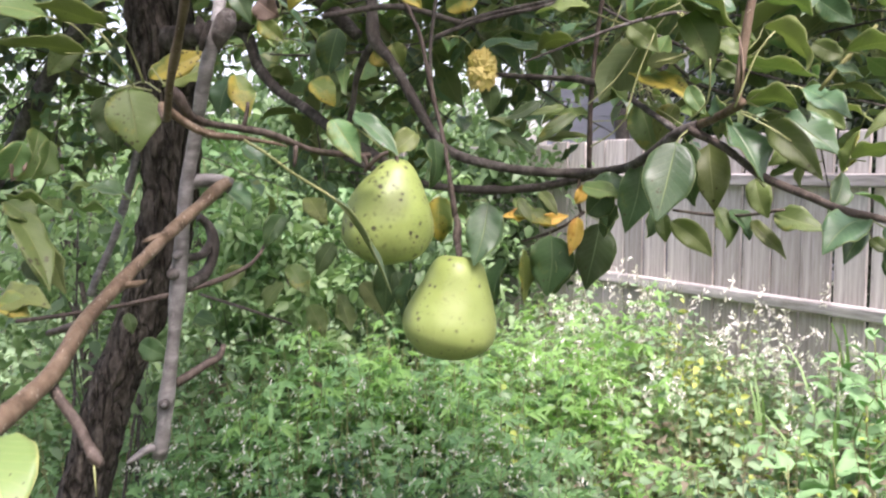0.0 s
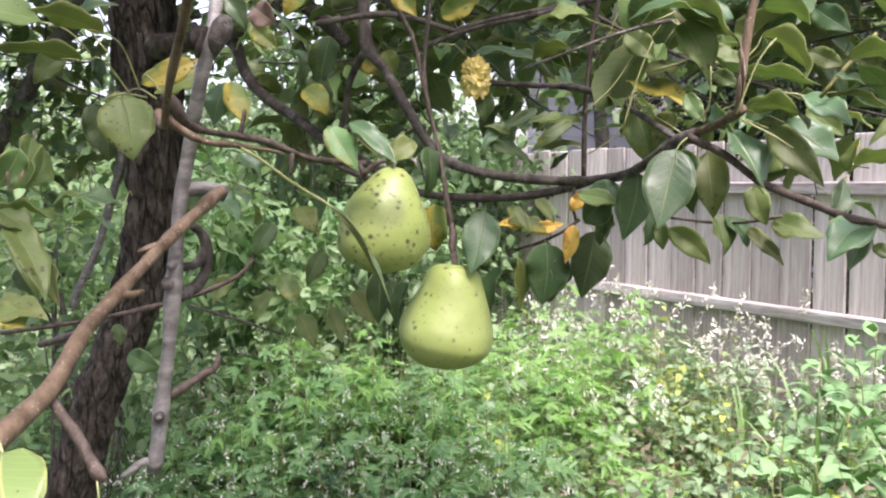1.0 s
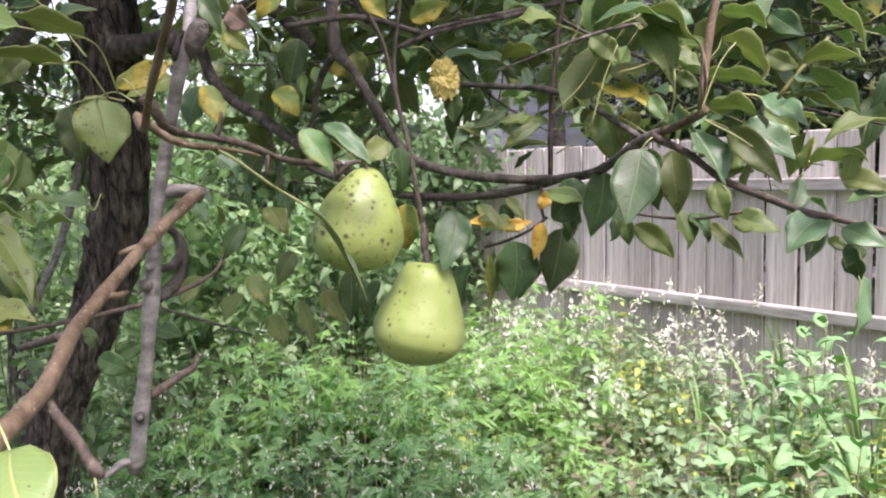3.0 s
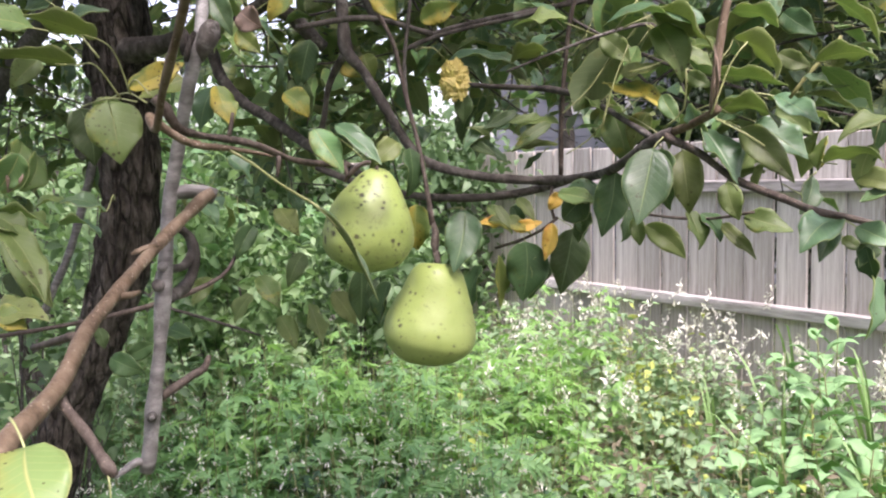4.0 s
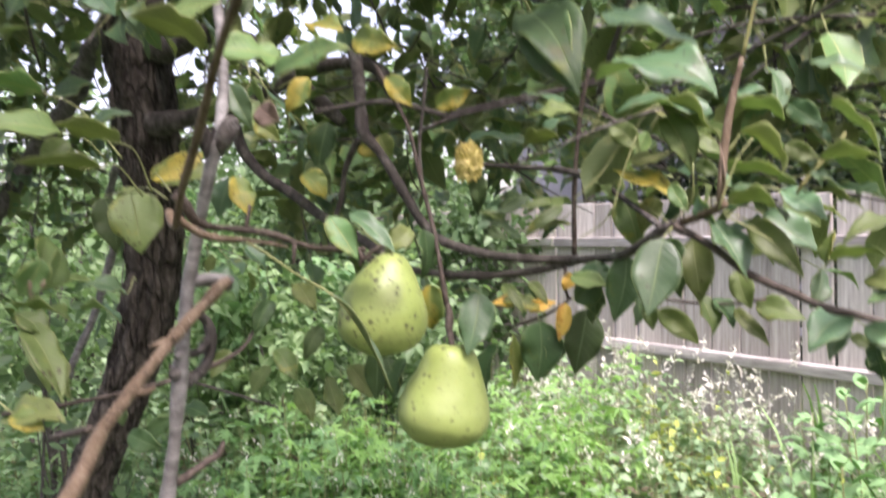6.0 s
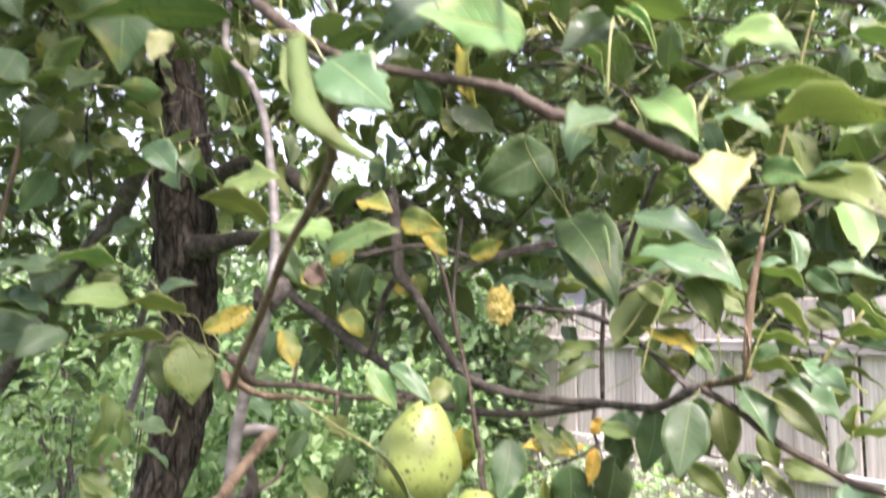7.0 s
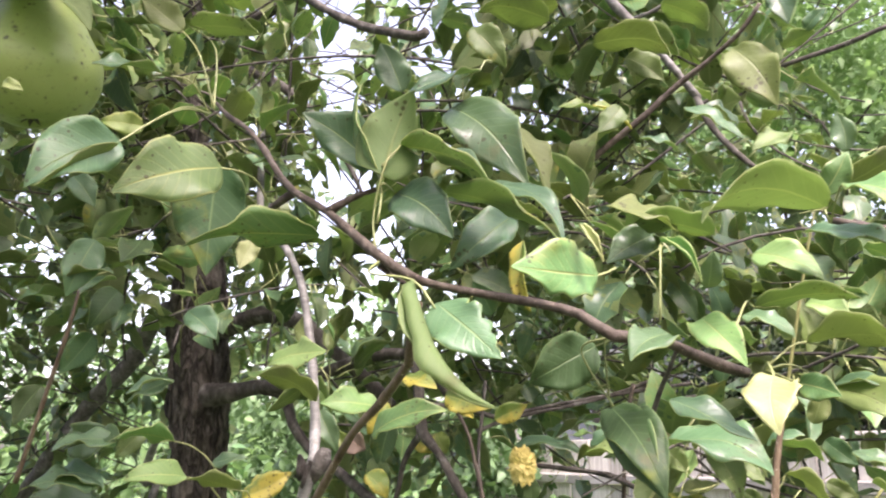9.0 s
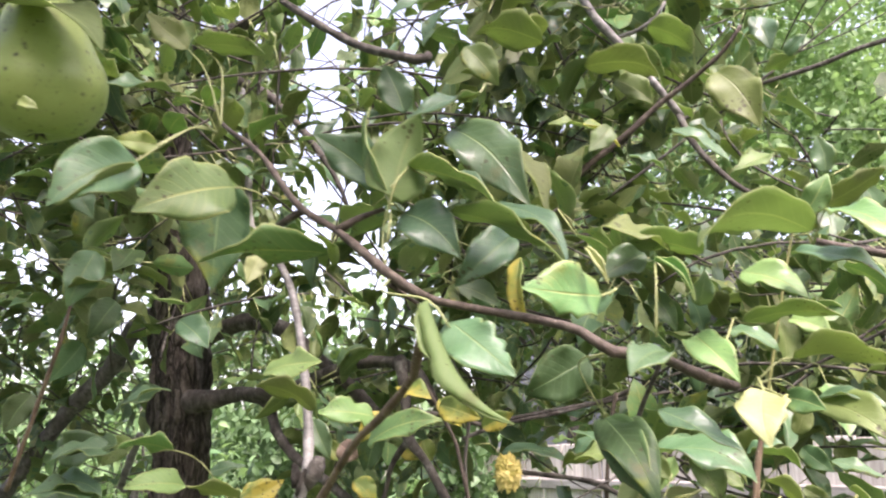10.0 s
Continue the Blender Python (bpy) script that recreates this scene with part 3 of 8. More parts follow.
# ---- weathered wooden fence ----
FENCE_A = Vector((0.868, 5.627, 0.0))
FENCE_ALONG = Vector((0.596, -0.803, 0.0)).normalized()
FENCE_OUT = Vector((-FENCE_ALONG.y, FENCE_ALONG.x, 0.0))      # away from the garden
if FENCE_OUT.y < 0:
    FENCE_OUT = -FENCE_OUT
FENCE_FRAME = Matrix((FENCE_ALONG, FENCE_OUT, Vector((0, 0, 1)))).transposed().to_4x4()


def box_mesh(name, sx, sy, sz, material, bevel=0.003, wobble=0.0, seed=0, cuts=0):
    """A sawn board standing on its lower end, its edges eased and slightly warped."""
    bm = bmesh.new()
    bmesh.ops.create_cube(bm, size=1.0)
    for v in bm.verts:
        v.co = Vector((v.co.x * sx, v.co.y * sy, (v.co.z + 0.5) * sz))
    bmesh.ops.bevel(bm, geom=bm.edges[:], offset=bevel, segments=1, affect="EDGES")
    for v in bm.verts:
        v.co.x += wobble * noise.noise(Vector((v.co.x * 5, v.co.z * 1.3, seed)))
        v.co.y += wobble * noise.noise(Vector((v.co.x * 5 + 9, v.co.z * 1.3, seed)))
    me = bpy.data.meshes.new(name)
    bm.to_mesh(me)
    bm.free()
    me.materials.append(material)
    return me


def build_fence():
    fence = tagged(new("wooden_fence"), "weathered grey board fence with horizontal rails", "fence")
    fence.matrix_world = Matrix.Translation(FENCE_A) @ FENCE_FRAME
    rng = random.Random(5)
    kinds = [box_mesh("board", 0.186, 0.019, 1.0, M["fence"], 0.003, 0.006, i) for i in range(6)]
    x = -5.2
    while x < 4.6:
        ob = part("board", rng.choice(kinds), fence)
        height = 1.875 + rng.uniform(-0.014, 0.010)
        ob.matrix_local = pose(x, 0.014 + rng.uniform(-0.006, 0.006), 0.085, 0, rng.uniform(-0.45, 0.45), rng.uniform(-2.2, 2.2)) @ Matrix.Diagonal((rng.uniform(0.93, 1.0), 1, height, 1))
        x += 0.1905
    for z, start in ((0.30, -5.2), (1.03, -5.2), (1.70, -5.2)):
        for i in range(4):
            me = box_mesh("rail", 0.070, 0.045, 2.43, M["rail"], 0.009, 0.016, z + i)
            ob = part("rail", me, fence, "silvery horizontal rail")
            ob.matrix_local = pose(start + i * 2.44, -0.020 - 0.002 * (i % 2), z + 0.006 * (i % 2), 0, 90, 0)
    for i in range(5):
        me = box_mesh("post", 0.09, 0.09, 1.9, M["fence"], 0.004, 0.008, 40 + i)
        ob = part("post", me, fence)
        ob.matrix_local = pose(-5.1 + i * 2.44, 0.075, 0.0)


build_fence()


# ---- grey house beyond the fence ----
def build_house():
    house = tagged(new("neighbour_house"), "grey clapboard house behind the fence with white trim", "house")
    house.matrix_world = pose(4.2, 13.5, 0, 0, 0, -6)
    wide, top = 7.0, 4.4
    core = part("wall", box_mesh("wall", wide, 4.0, top, M["siding"], 0.01), house)
    core.matrix_local = pose(0, 2.02, 0)
    course = box_mesh("siding_board", wide, 0.022, 0.19, M["siding"], 0.004)
    for i in range(23):
        ob = part("siding_board", course, house)
        ob.matrix_local = pose(0, -0.004, 0.02 + i * 0.19, -3, 0, 0)
    bm = bmesh.new()
    pts = [(-wide / 2 - 0.3, -0.45, top - 0.05), (wide / 2 + 0.3, -0.45, top - 0.05), (wide / 2 + 0.3, 2.0, top + 1.5), (-wide / 2 - 0.3, 2.0, top + 1.5)]
    lo = [bm.verts.new(p) for p in pts]
    hi = [bm.verts.new((p[0], p[1], p[2] + 0.12)) for p in pts]
    bm.faces.new(lo[::-1]), bm.faces.new(hi)
    for j in range(4):
        bm.faces.new((lo[j], lo[(j + 1) % 4], hi[(j + 1) % 4], hi[j]))
    me = bpy.data.meshes.new("roof")
    bm.to_mesh(me)
    me.materials.append(M["roof"])
    part("roof", me, house, "dark grey shingle roof")
    gutter = part("gutter", box_mesh("gutter", wide + 0.6, 0.10, 0.12, M["white_trim"], 0.01), house, "white gutter")
    gutter.matrix_local = pose(0, -0.50, top - 0.04)
    for x, z in ((-1.75, 2.95), (1.6, 2.5)):
        win = part("window", box_mesh("window", 0.86, 0.05, 1.2, M["glass"], 0.004), house, "dark window pane")
        win.matrix_local = pose(x, -0.03, z)
        for dx, dz, w, h in ((-0.47, -0.06, 0.09, 1.32), (0.47, -0.06, 0.09, 1.32), (0, -0.09, 1.03, 0.09), (0, 1.2, 1.03, 0.09), (0, 0.58, 0.86, 0.05)):
            tr = part("frame", box_mesh("frame", w, 0.05, h, M["white_trim"], 0.006), win)
            tr.matrix_local = pose(dx, -0.03, dz)


build_house()


# ---- far trees ----
def crown_leaves(rng, centre, size, count, clumps, leaf_len):
    """Leaf positions in many uneven clumps within an ellipsoid."""
    c = rng.normal(size=(clumps, 3))
    c = unit(c) * (rng.random((clumps, 1)) ** 0.45) * size + centre
    own = rng.integers(0, clumps, count)
    r = 0.16 * max(size)
    p = c[own] + rng.normal(size=(count, 3)) * np.array((r, r, r * 0.6)) * (0.5 + rng.random((clumps, 1))[own])
    a = rng.normal(size=(count, 3)) * (1, 1, 0.6) + (0, 0, -0.5)
    nrm = rng.normal(size=(count, 3)) * 0.7 + (0, 0, 1.0)
    ln = leaf_len * (0.6 + 0.8 * rng.random(count))
    return p, a, nrm, ln, c


def far_tree(x, y, height, spread, leaf_mat, seed, label, count=5200, leaf_len=0.12, low=0.35, clumps=46, trunk_r=0.09, name="background_tree"):
    rng = np.random.default_rng(seed)
    tree = tagged(new(name), label, "tree" if name != "shrub" else "shrub")
    tree.location = (x, y, 0)
    lean = rng.normal(size=2) * 0.06 * height
    trunk = [(0, 0, -0.1, trunk_r * 1.3), (lean[0] * 0.3, lean[1] * 0.3, height * 0.35, trunk_r), (lean[0], lean[1], height * 0.8, trunk_r * 0.35)]
    branch("trunk", trunk, M["limb"], tree, 9, 0.12, 0.12)
    centre = np.array((lean[0], lean[1], height * (low + (1 - low) * 0.5)))
    size = np.array((spread, spread, height * (1 - low) * 0.5))
    p, a, nrm, ln, c = crown_leaves(rng, centre, size, count, clumps, leaf_len)
    for q in c[:9]:
        f = rng.uniform(0.3, 0.7) if name != "shrub" else rng.uniform(0.1, 0.35)
        s = np.array((lean[0] * f, lean[1] * f, height * f))
        branch("limb", [(*s, trunk_r * 0.4), (*((s + q) / 2 + (0, 0, -0.08 * height * 0.2)), trunk_r * 0.25), (*q, trunk_r * 0.08)], M["limb"], tree, 6, 0.15, 0.1)
    near = name != "background_tree"
    joined_leaves("crown", p, a, nrm, ln, ln * (0.5 if near else 0.62), leaf_mat, "", tree, 0, 0.3, near)
    return tree


GREEN_TREE = "leafy green tree standing behind the garden"
DARK_TREE = "dark evergreen tree beyond the fence"
BRIGHT_TREE = "bright green tree beyond the fence"
SHRUB = "leafy shrub with drooping leaves behind the pear tree"
SAPLING = "thin leafy sapling at the garden's edge"
far_tree(-8.9, 12.5, 6.4, 1.9, M["far_leaf"], 1, GREEN_TREE, 3800)
far_tree(-4.4, 9.0, 2.5, 1.2, M["far_leaf"], 2, GREEN_TREE, 4200, low=0.1)
far_tree(-8.2, 9.5, 7.2, 2.0, M["far_leaf"], 3, GREEN_TREE, 3800)
far_tree(-2.6, 10.5, 2.4, 1.4, M["far_leaf"], 4, GREEN_TREE, low=0.1)
far_tree(-0.6, 11.5, 2.9, 1.4, M["far_bright"], 5, GREEN_TREE, low=0.1)
far_tree(3.2, 9.8, 4.0, 0.9, M["far_dark"], 16, DARK_TREE, 7000, 0.10, 0.05, 60)
far_tree(4.3, 9.3, 4.7, 1.1, M["far_dark"], 6, DARK_TREE, 9000, 0.10, 0.05, 70)
far_tree(5.6, 9.6, 4.9, 1.3, M["far_dark"], 7, DARK_TREE, 9000, 0.10, 0.05, 70)
far_tree(5.3, 12.2, 10.6, 2.3, M["far_bright"], 8, BRIGHT_TREE, 14500, 0.13, 0.42, 100)
far_tree(8.2, 12.6, 10.6, 2.5, M["far_bright"], 9, BRIGHT_TREE, 14000, 0.15, 0.45, 60)
far_tree(1.6, 10.2, 6.0, 1.5, M["far_leaf"], 10, GREEN_TREE, 6500, 0.11, 0.45, 60)
far_tree(3.4, 17.0, 9.5, 2.8, M["far_leaf"], 11, GREEN_TREE, 7000, 0.18, 0.3, 60)
far_tree(-6.5, 16.0, 4.2, 2.4, M["far_leaf"], 12, GREEN_TREE, 5000, 0.16, 0.15, 60)
far_tree(10.5, 9.0, 7.5, 2.4, M["far_leaf"], 13, GREEN_TREE, 7000, 0.13, 0.2, 60)
far_tree(-1.8, 8.8, 3.6, 0.9, M["far_leaf"], 51, GREEN_TREE, 3600, 0.10, 0.1)
far_tree(-0.75, 9.2, 3.7, 0.8, M["far_bright"], 52, GREEN_TREE, 3600, 0.10, 0.1)
far_tree(0.0, 6.4, 2.5, 0.6, M["far_leaf"], 53, GREEN_TREE, 2600, 0.09, 0.1, 40, 0.03)
far_tree(-1.1, 6.9, 2.8, 0.8, M["far_leaf"], 54, GREEN_TREE, 3000, 0.09, 0.1, 40, 0.03)
for x, y, h, w, m, seed in ((-0.70, 3.45, 1.70, 0.34, "far_bright", 41), (-0.35, 3.9, 1.66, 0.38, "far_leaf", 42), (-1.05, 3.6, 2.0, 0.5, "nettle", 43),
                            (-0.25, 4.6, 1.75, 0.5, "far_bright", 45)):
    far_tree(x, y, h, w, M[m], seed, SHRUB, 1150, 0.064, 0.52, 40, 0.012, "shrub")
for i, (x, y, h) in enumerate(((-1.55, 3.3, 2.45), (-1.95, 3.9, 2.6), (-1.30, 4.1, 2.7), (-2.3, 4.4, 2.6), (-1.75, 4.9, 2.9), (-2.7, 5.0, 2.8), (-2.15, 3.2, 2.4))):
    far_tree(x, y, h, 0.34, M["far_leaf" if i % 3 == 1 else "far_bright"], 60 + i, SAPLING, 800, 0.06, 0.2, 30, 0.014, "sapling")


for i, (x, y, h) in enumerate(((-1.36, 2.62, 2.0), (-1.16, 2.66, 2.15), (-1.23, 2.62, 1.85), (-1.62, 2.7, 2.1))):
    far_tree(x, y, h, 0.10, M["far_leaf"], 80 + i, SAPLING, 130, 0.055, 0.15, 22, 0.0065, "sapling")


# unseen trees added behind the camera to hold back the frontal sky light
for i, (x, y, h) in enumerate(((-11, -3, 7.0), (-7, -7, 7.5), (-2.5, -8.5, 7.0), (2.0, -8.0, 7.5), (6.5, -7.0, 7.0), (10.5, -3.0, 7.5))):
    far_tree(x, y, h, 2.6, M["far_leaf"], 90 + i, "unseen tree added behind the camera to block low sky light", 3600, 0.24, 0.05, 60)


# ---- the pear tree ----
pear_tree = tagged(new("pear_tree"), "old pear tree with rough dark trunk and spotted leaves", "tree")
branch("trunk", [(-0.8, 1.42, -0.1, 0.075), (-0.74, 1.42, 0.45, 0.055), (-0.67, 1.42, 0.95, 0.045), (-0.577, 1.42, 1.2788, 0.039), (-0.5463, 1.42, 1.369, 0.038), (-0.495, 1.42, 1.4776, 0.039), (-0.4542, 1.42, 1.5848, 0.042), (-0.434, 1.42, 1.6814, 0.045), (-0.4263, 1.42, 1.8154, 0.046), (-0.4260, 1.42, 1.8822, 0.049), (-0.4340, 1.42, 1.9600, 0.052), (-0.4400, 1.42, 2.0437, 0.052), (-0.4455, 1.42, 2.1183, 0.051), (-0.447, 1.42, 2.1659, 0.047), (-0.4529, 1.42, 2.2658, 0.036), (-0.4841, 1.42, 2.4625, 0.03), (-0.5169, 1.45, 2.6756, 0.028), (-0.515, 1.5, 2.9083, 0.022), (-0.3, 1.6, 3.2, 0.014)],
       M["trunk"], pear_tree, 56, knots=0.08, ridges=0.22)
branch("limb", [(-0.423, 1.4, 2.0937, 0.027), (-0.3661, 1.37, 2.0831, 0.017), (-0.3, 1.33, 2.0958, 0.0153), (-0.2185, 1.28, 2.0719, 0.0136), (-0.1686, 1.25, 2.0295, 0.0119), (-0.1123, 1.22, 1.9849, 0.0102), (-0.0559, 1.2, 1.9308, 0.0085)],
       M["limb"], pear_tree, 16, knots=0.2, ridges=0.05)
branch("limb", [(-0.4237, 1.4, 1.9611, 0.026), (-0.3715, 1.37, 1.9634, 0.019), (-0.3408, 1.36, 1.9672, 0.0145), (-0.2933, 1.33, 1.9711, 0.013), (-0.2507, 1.31, 1.9531, 0.01), (-0.2255, 1.28, 1.9049, 0.008), (-0.185, 1.25, 1.8621, 0.008), (-0.1326, 1.2, 1.8321, 0.0075), (-0.0762, 1.15, 1.7949, 0.007), (-0.0235, 1.1, 1.7679, 0.006), (0.0205, 1.03, 1.7446, 0.005)],
       M["limb"], pear_tree, 16, knots=0.2, ridges=0.05)
branch("limb", [(-0.3029, 1.33, 1.9693, 0.011), (-0.2121, 1.27, 1.9709, 0.011), (-0.1444, 1.2, 1.9876, 0.01), (-0.068, 1.15, 2.0025, 0.009), (0.0031, 1.1, 1.9876, 0.009), (0.0374, 1.05, 1.936, 0.008)],
       M["limb"], pear_tree, 12, knots=0.2, ridges=0.0)
branch("limb", [(-0.4870, 1.42, 2.1248, 0.0200), (-0.5329, 1.45, 2.1177, 0.0190), (-0.5742, 1.49, 2.0861, 0.0180), (-0.6184, 1.53, 2.0361, 0.0175), (-0.7094, 1.58, 1.9662, 0.0170), (-0.8041, 1.63, 1.8693, 0.0160), (-0.8786, 1.67, 1.7898, 0.0150), (-0.9552, 1.70, 1.6866, 0.0140)],
       M["dull_limb"], pear_tree, 14, knots=0.2, ridges=0.05)
branch("limb", [(-0.507, 1.45, 2.6242, 0.02), (-0.4336, 1.42, 2.6324, 0.013), (-0.345, 1.4, 2.5831, 0.011), (-0.2632, 1.35, 2.5156, 0.009), (-0.1751, 1.3, 2.3969, 0.006), (-0.1293, 1.28, 2.3144, 0.004), (-0.1037, 1.25, 2.2335, 0.0015)],
       M["limb"], pear_tree, 14, knots=0.2, ridges=0.05)
branch("limb", [(-0.5219, 1.46, 2.6942, 0.018), (-0.4085, 1.4, 2.6965, 0.012), (-0.3156, 1.35, 2.7024, 0.01), (-0.229, 1.3, 2.7425, 0.008), (-0.163, 1.28, 2.825, 0.005)],
       M["limb"], pear_tree, 14, knots=0.2, ridges=0.05)
branch("limb", [(-0.6808, 1.6, 1.5015, 0.0079), (-0.6649, 1.6, 1.5401, 0.0079), (-0.639, 1.62, 1.6096, 0.0079), (-0.6189, 1.65, 1.7082, 0.0086), (-0.5972, 1.66, 1.8032, 0.0086), (-0.6268, 1.66, 1.8106, 0.0079), (-0.5732, 1.6, 1.9133, 0.0079)],
       M["grey_limb"], pear_tree, 12, knots=0.2, ridges=0.0)
branch("limb", [(-0.1117, 0.655, 1.5222, 0.0056), (-0.1082, 0.655, 1.539, 0.0056), (-0.1071, 0.66, 1.5618, 0.0063), (-0.1035, 0.665, 1.5981, 0.0053), (-0.1015, 0.67, 1.6281, 0.0053), (-0.0996, 0.675, 1.6583, 0.0059), (-0.0984, 0.68, 1.6888, 0.0053), (-0.0966, 0.69, 1.7327, 0.0059), (-0.0895, 0.69, 1.7658, 0.005), (-0.0783, 0.68, 1.802, 0.005), (-0.0683, 0.675, 1.8353, 0.0053), (-0.0645, 0.68, 1.8572, 0.0053), (-0.0739, 0.72, 1.9029, 0.0046), (-0.09, 0.76, 1.9728, 0.0046), (-0.1112, 0.8, 2.0392, 0.0046), (-0.1425, 0.85, 2.0908, 0.0046), (-0.1929, 0.92, 2.1551, 0.0046), (-0.2502, 1.1, 2.3284, 0.0059), (-0.3251, 1.3, 2.5219, 0.0073)],
       M["grey_limb"], pear_tree, 14, knots=0.22, ridges=0.0)
branch("limb", [(-0.1087, 0.655, 1.5292, 0.0033), (-0.1167, 0.65, 1.5312, 0.0033), (-0.1249, 0.645, 1.5261, 0.0026), (-0.1302, 0.64, 1.5228, 0.0013)],
       M["grey_limb"], pear_tree, 9, knots=0.3, ridges=0.0)
branch("twig", [(-0.0582, 0.36, 1.6219, 0.0058), (-0.0636, 0.39, 1.6302, 0.0055), (-0.0671, 0.42, 1.6344, 0.0052), (-0.0707, 0.45, 1.6396, 0.0052), (-0.0724, 0.47, 1.6496, 0.0045), (-0.0787, 0.5, 1.6592, 0.0045), (-0.0799, 0.54, 1.6727, 0.0045), (-0.0816, 0.59, 1.6885, 0.0045), (-0.0804, 0.63, 1.7029, 0.0046), (-0.077, 0.67, 1.7174, 0.0046), (-0.0714, 0.695, 1.7297, 0.0053), (-0.0659, 0.7, 1.734, 0.0045)],
       M["orange_twig"], pear_tree, 11, knots=0.2, ridges=0.0)
branch("stub", [(-0.0989, 0.69, 1.7328, 0.0067), (-0.0864, 0.7, 1.7346, 0.0062), (-0.075, 0.7, 1.7343, 0.0067), (-0.0667, 0.705, 1.7308, 0.0057)],
       M["grey_limb"], pear_tree, 11, knots=0.5, ridges=0.0)
branch("twig", [(-0.0721, 0.45, 1.6367, 0.0033), (-0.0638, 0.445, 1.6278, 0.0028), (-0.0535, 0.44, 1.6192, 0.0026), (-0.0424, 0.43, 1.6116, 0.0025), (-0.0363, 0.425, 1.6066, 0.0033), (-0.0331, 0.425, 1.6027, 0.0016)],
       M["red_twig"], pear_tree, 8, knots=0.3, ridges=0.0)
branch("twig", [(-0.037, 0.425, 1.605, 0.0005), (-0.0339, 0.42, 1.6008, 0.0005), (-0.0335, 0.42, 1.5899, 0.0003)],
       M["petiole"], pear_tree, 6, knots=0.0, ridges=0.0)
branch("spur", [(-0.0782, 0.54, 1.6727, 0.0026), (-0.0736, 0.55, 1.6719, 0.0024), (-0.0719, 0.56, 1.6726, 0.0013)],
       M["orange_twig"], pear_tree, 7, knots=0.3, ridges=0.0)
branch("spur", [(-0.0792, 0.61, 1.6983, 0.0026), (-0.0852, 0.6, 1.6961, 0.002), (-0.0923, 0.6, 1.6936, 0.0011)],
       M["orange_twig"], pear_tree, 7, knots=0.3, ridges=0.0)
branch("twig", [(-0.4142, 0.95, 1.5712, 0.0026), (-0.355, 0.95, 1.5796, 0.0026), (-0.314, 0.96, 1.5854, 0.0026), (-0.2722, 0.97, 1.5926, 0.003), (-0.2293, 0.98, 1.6026, 0.0033), (-0.1889, 1, 1.6149, 0.0033), (-0.1569, 1.02, 1.6321, 0.0026), (-0.1442, 1.04, 1.6553, 0.0023), (-0.1313, 1.05, 1.6893, 0.002)],
       M["red_twig"], pear_tree, 8, knots=0.2, ridges=0.0)
branch("twig", [(-0.1749, 0.62, 1.6259, 0.0026), (-0.1498, 0.6, 1.6335, 0.0026), (-0.1258, 0.58, 1.6415, 0.0028)],
       M["red_twig"], pear_tree, 8, knots=0.2, ridges=0.0)
branch("twig", [(-0.2543, 1.1, 1.5816, 0.002), (-0.194, 1.12, 1.558, 0.002), (-0.1592, 1.13, 1.5439, 0.002), (-0.142, 1.14, 1.5354, 0.0016)],
       M["limb"], pear_tree, 7, knots=0.2, ridges=0.0)
branch("spur", [(-0.1077, 0.74, 1.7032, 0.004), (-0.1032, 0.75, 1.6952, 0.0046), (-0.099, 0.75, 1.6803, 0.0053), (-0.1023, 0.75, 1.6631, 0.0046), (-0.1069, 0.74, 1.6521, 0.0053), (-0.1047, 0.7, 1.6504, 0.0053)],
       M["limb"], pear_tree, 10, knots=0.5, ridges=0.0)
branch("twig", [(0.0525, 0.36, 1.9309, 0.003), (0.0446, 0.4, 1.9046, 0.0027), (0.045, 0.4, 1.9059, 0.0027), (0.0245, 0.44, 1.8866, 0.0027), (0.001, 0.48, 1.869, 0.0027), (-0.0297, 0.53, 1.8297, 0.0027), (-0.0553, 0.57, 1.7988, 0.0027), (-0.0719, 0.6, 1.7769, 0.003), (-0.0833, 0.62, 1.7871, 0.0032), (-0.0782, 0.63, 1.7805, 0.0032), (-0.068, 0.64, 1.7716, 0.003), (-0.0591, 0.65, 1.769, 0.003)],
       M["orange_twig"], pear_tree, 10, knots=0.25, ridges=0.0)
branch("twig", [(-0.0821, 0.625, 1.8008, 0.0033), (-0.0755, 0.63, 1.7932, 0.0036), (-0.0717, 0.64, 1.781, 0.0033), (-0.062, 0.66, 1.7766, 0.003), (-0.0467, 0.68, 1.7743, 0.003), (-0.0301, 0.7, 1.7704, 0.0029), (-0.0072, 0.74, 1.7592, 0.0028), (0.0115, 0.77, 1.7566, 0.0026), (0.0311, 0.79, 1.7555, 0.0026)],
       M["red_twig"], pear_tree, 10, knots=0.35, ridges=0.0)
branch("twig", [(-0.0742, 0.635, 1.7775, 0.0026), (-0.0616, 0.645, 1.7688, 0.0025), (-0.0412, 0.66, 1.7664, 0.0022), (-0.0205, 0.67, 1.7628, 0.0014), (-0.011, 0.675, 1.7602, 0.0005)],
       M["orange_twig"], pear_tree, 8, knots=0.25, ridges=0.0)
branch("spur", [(-0.0467, 0.68, 1.7743, 0.002), (-0.044, 0.68, 1.7837, 0.002), (-0.0422, 0.68, 1.7945, 0.0013)],
       M["red_twig"], pear_tree, 7, knots=0.3, ridges=0.0)
branch("spur", [(-0.0169, 0.72, 1.7626, 0.002), (-0.0173, 0.72, 1.7534, 0.002), (-0.0186, 0.72, 1.7451, 0.0013)],
       M["red_twig"], pear_tree, 7, knots=0.3, ridges=0.0)
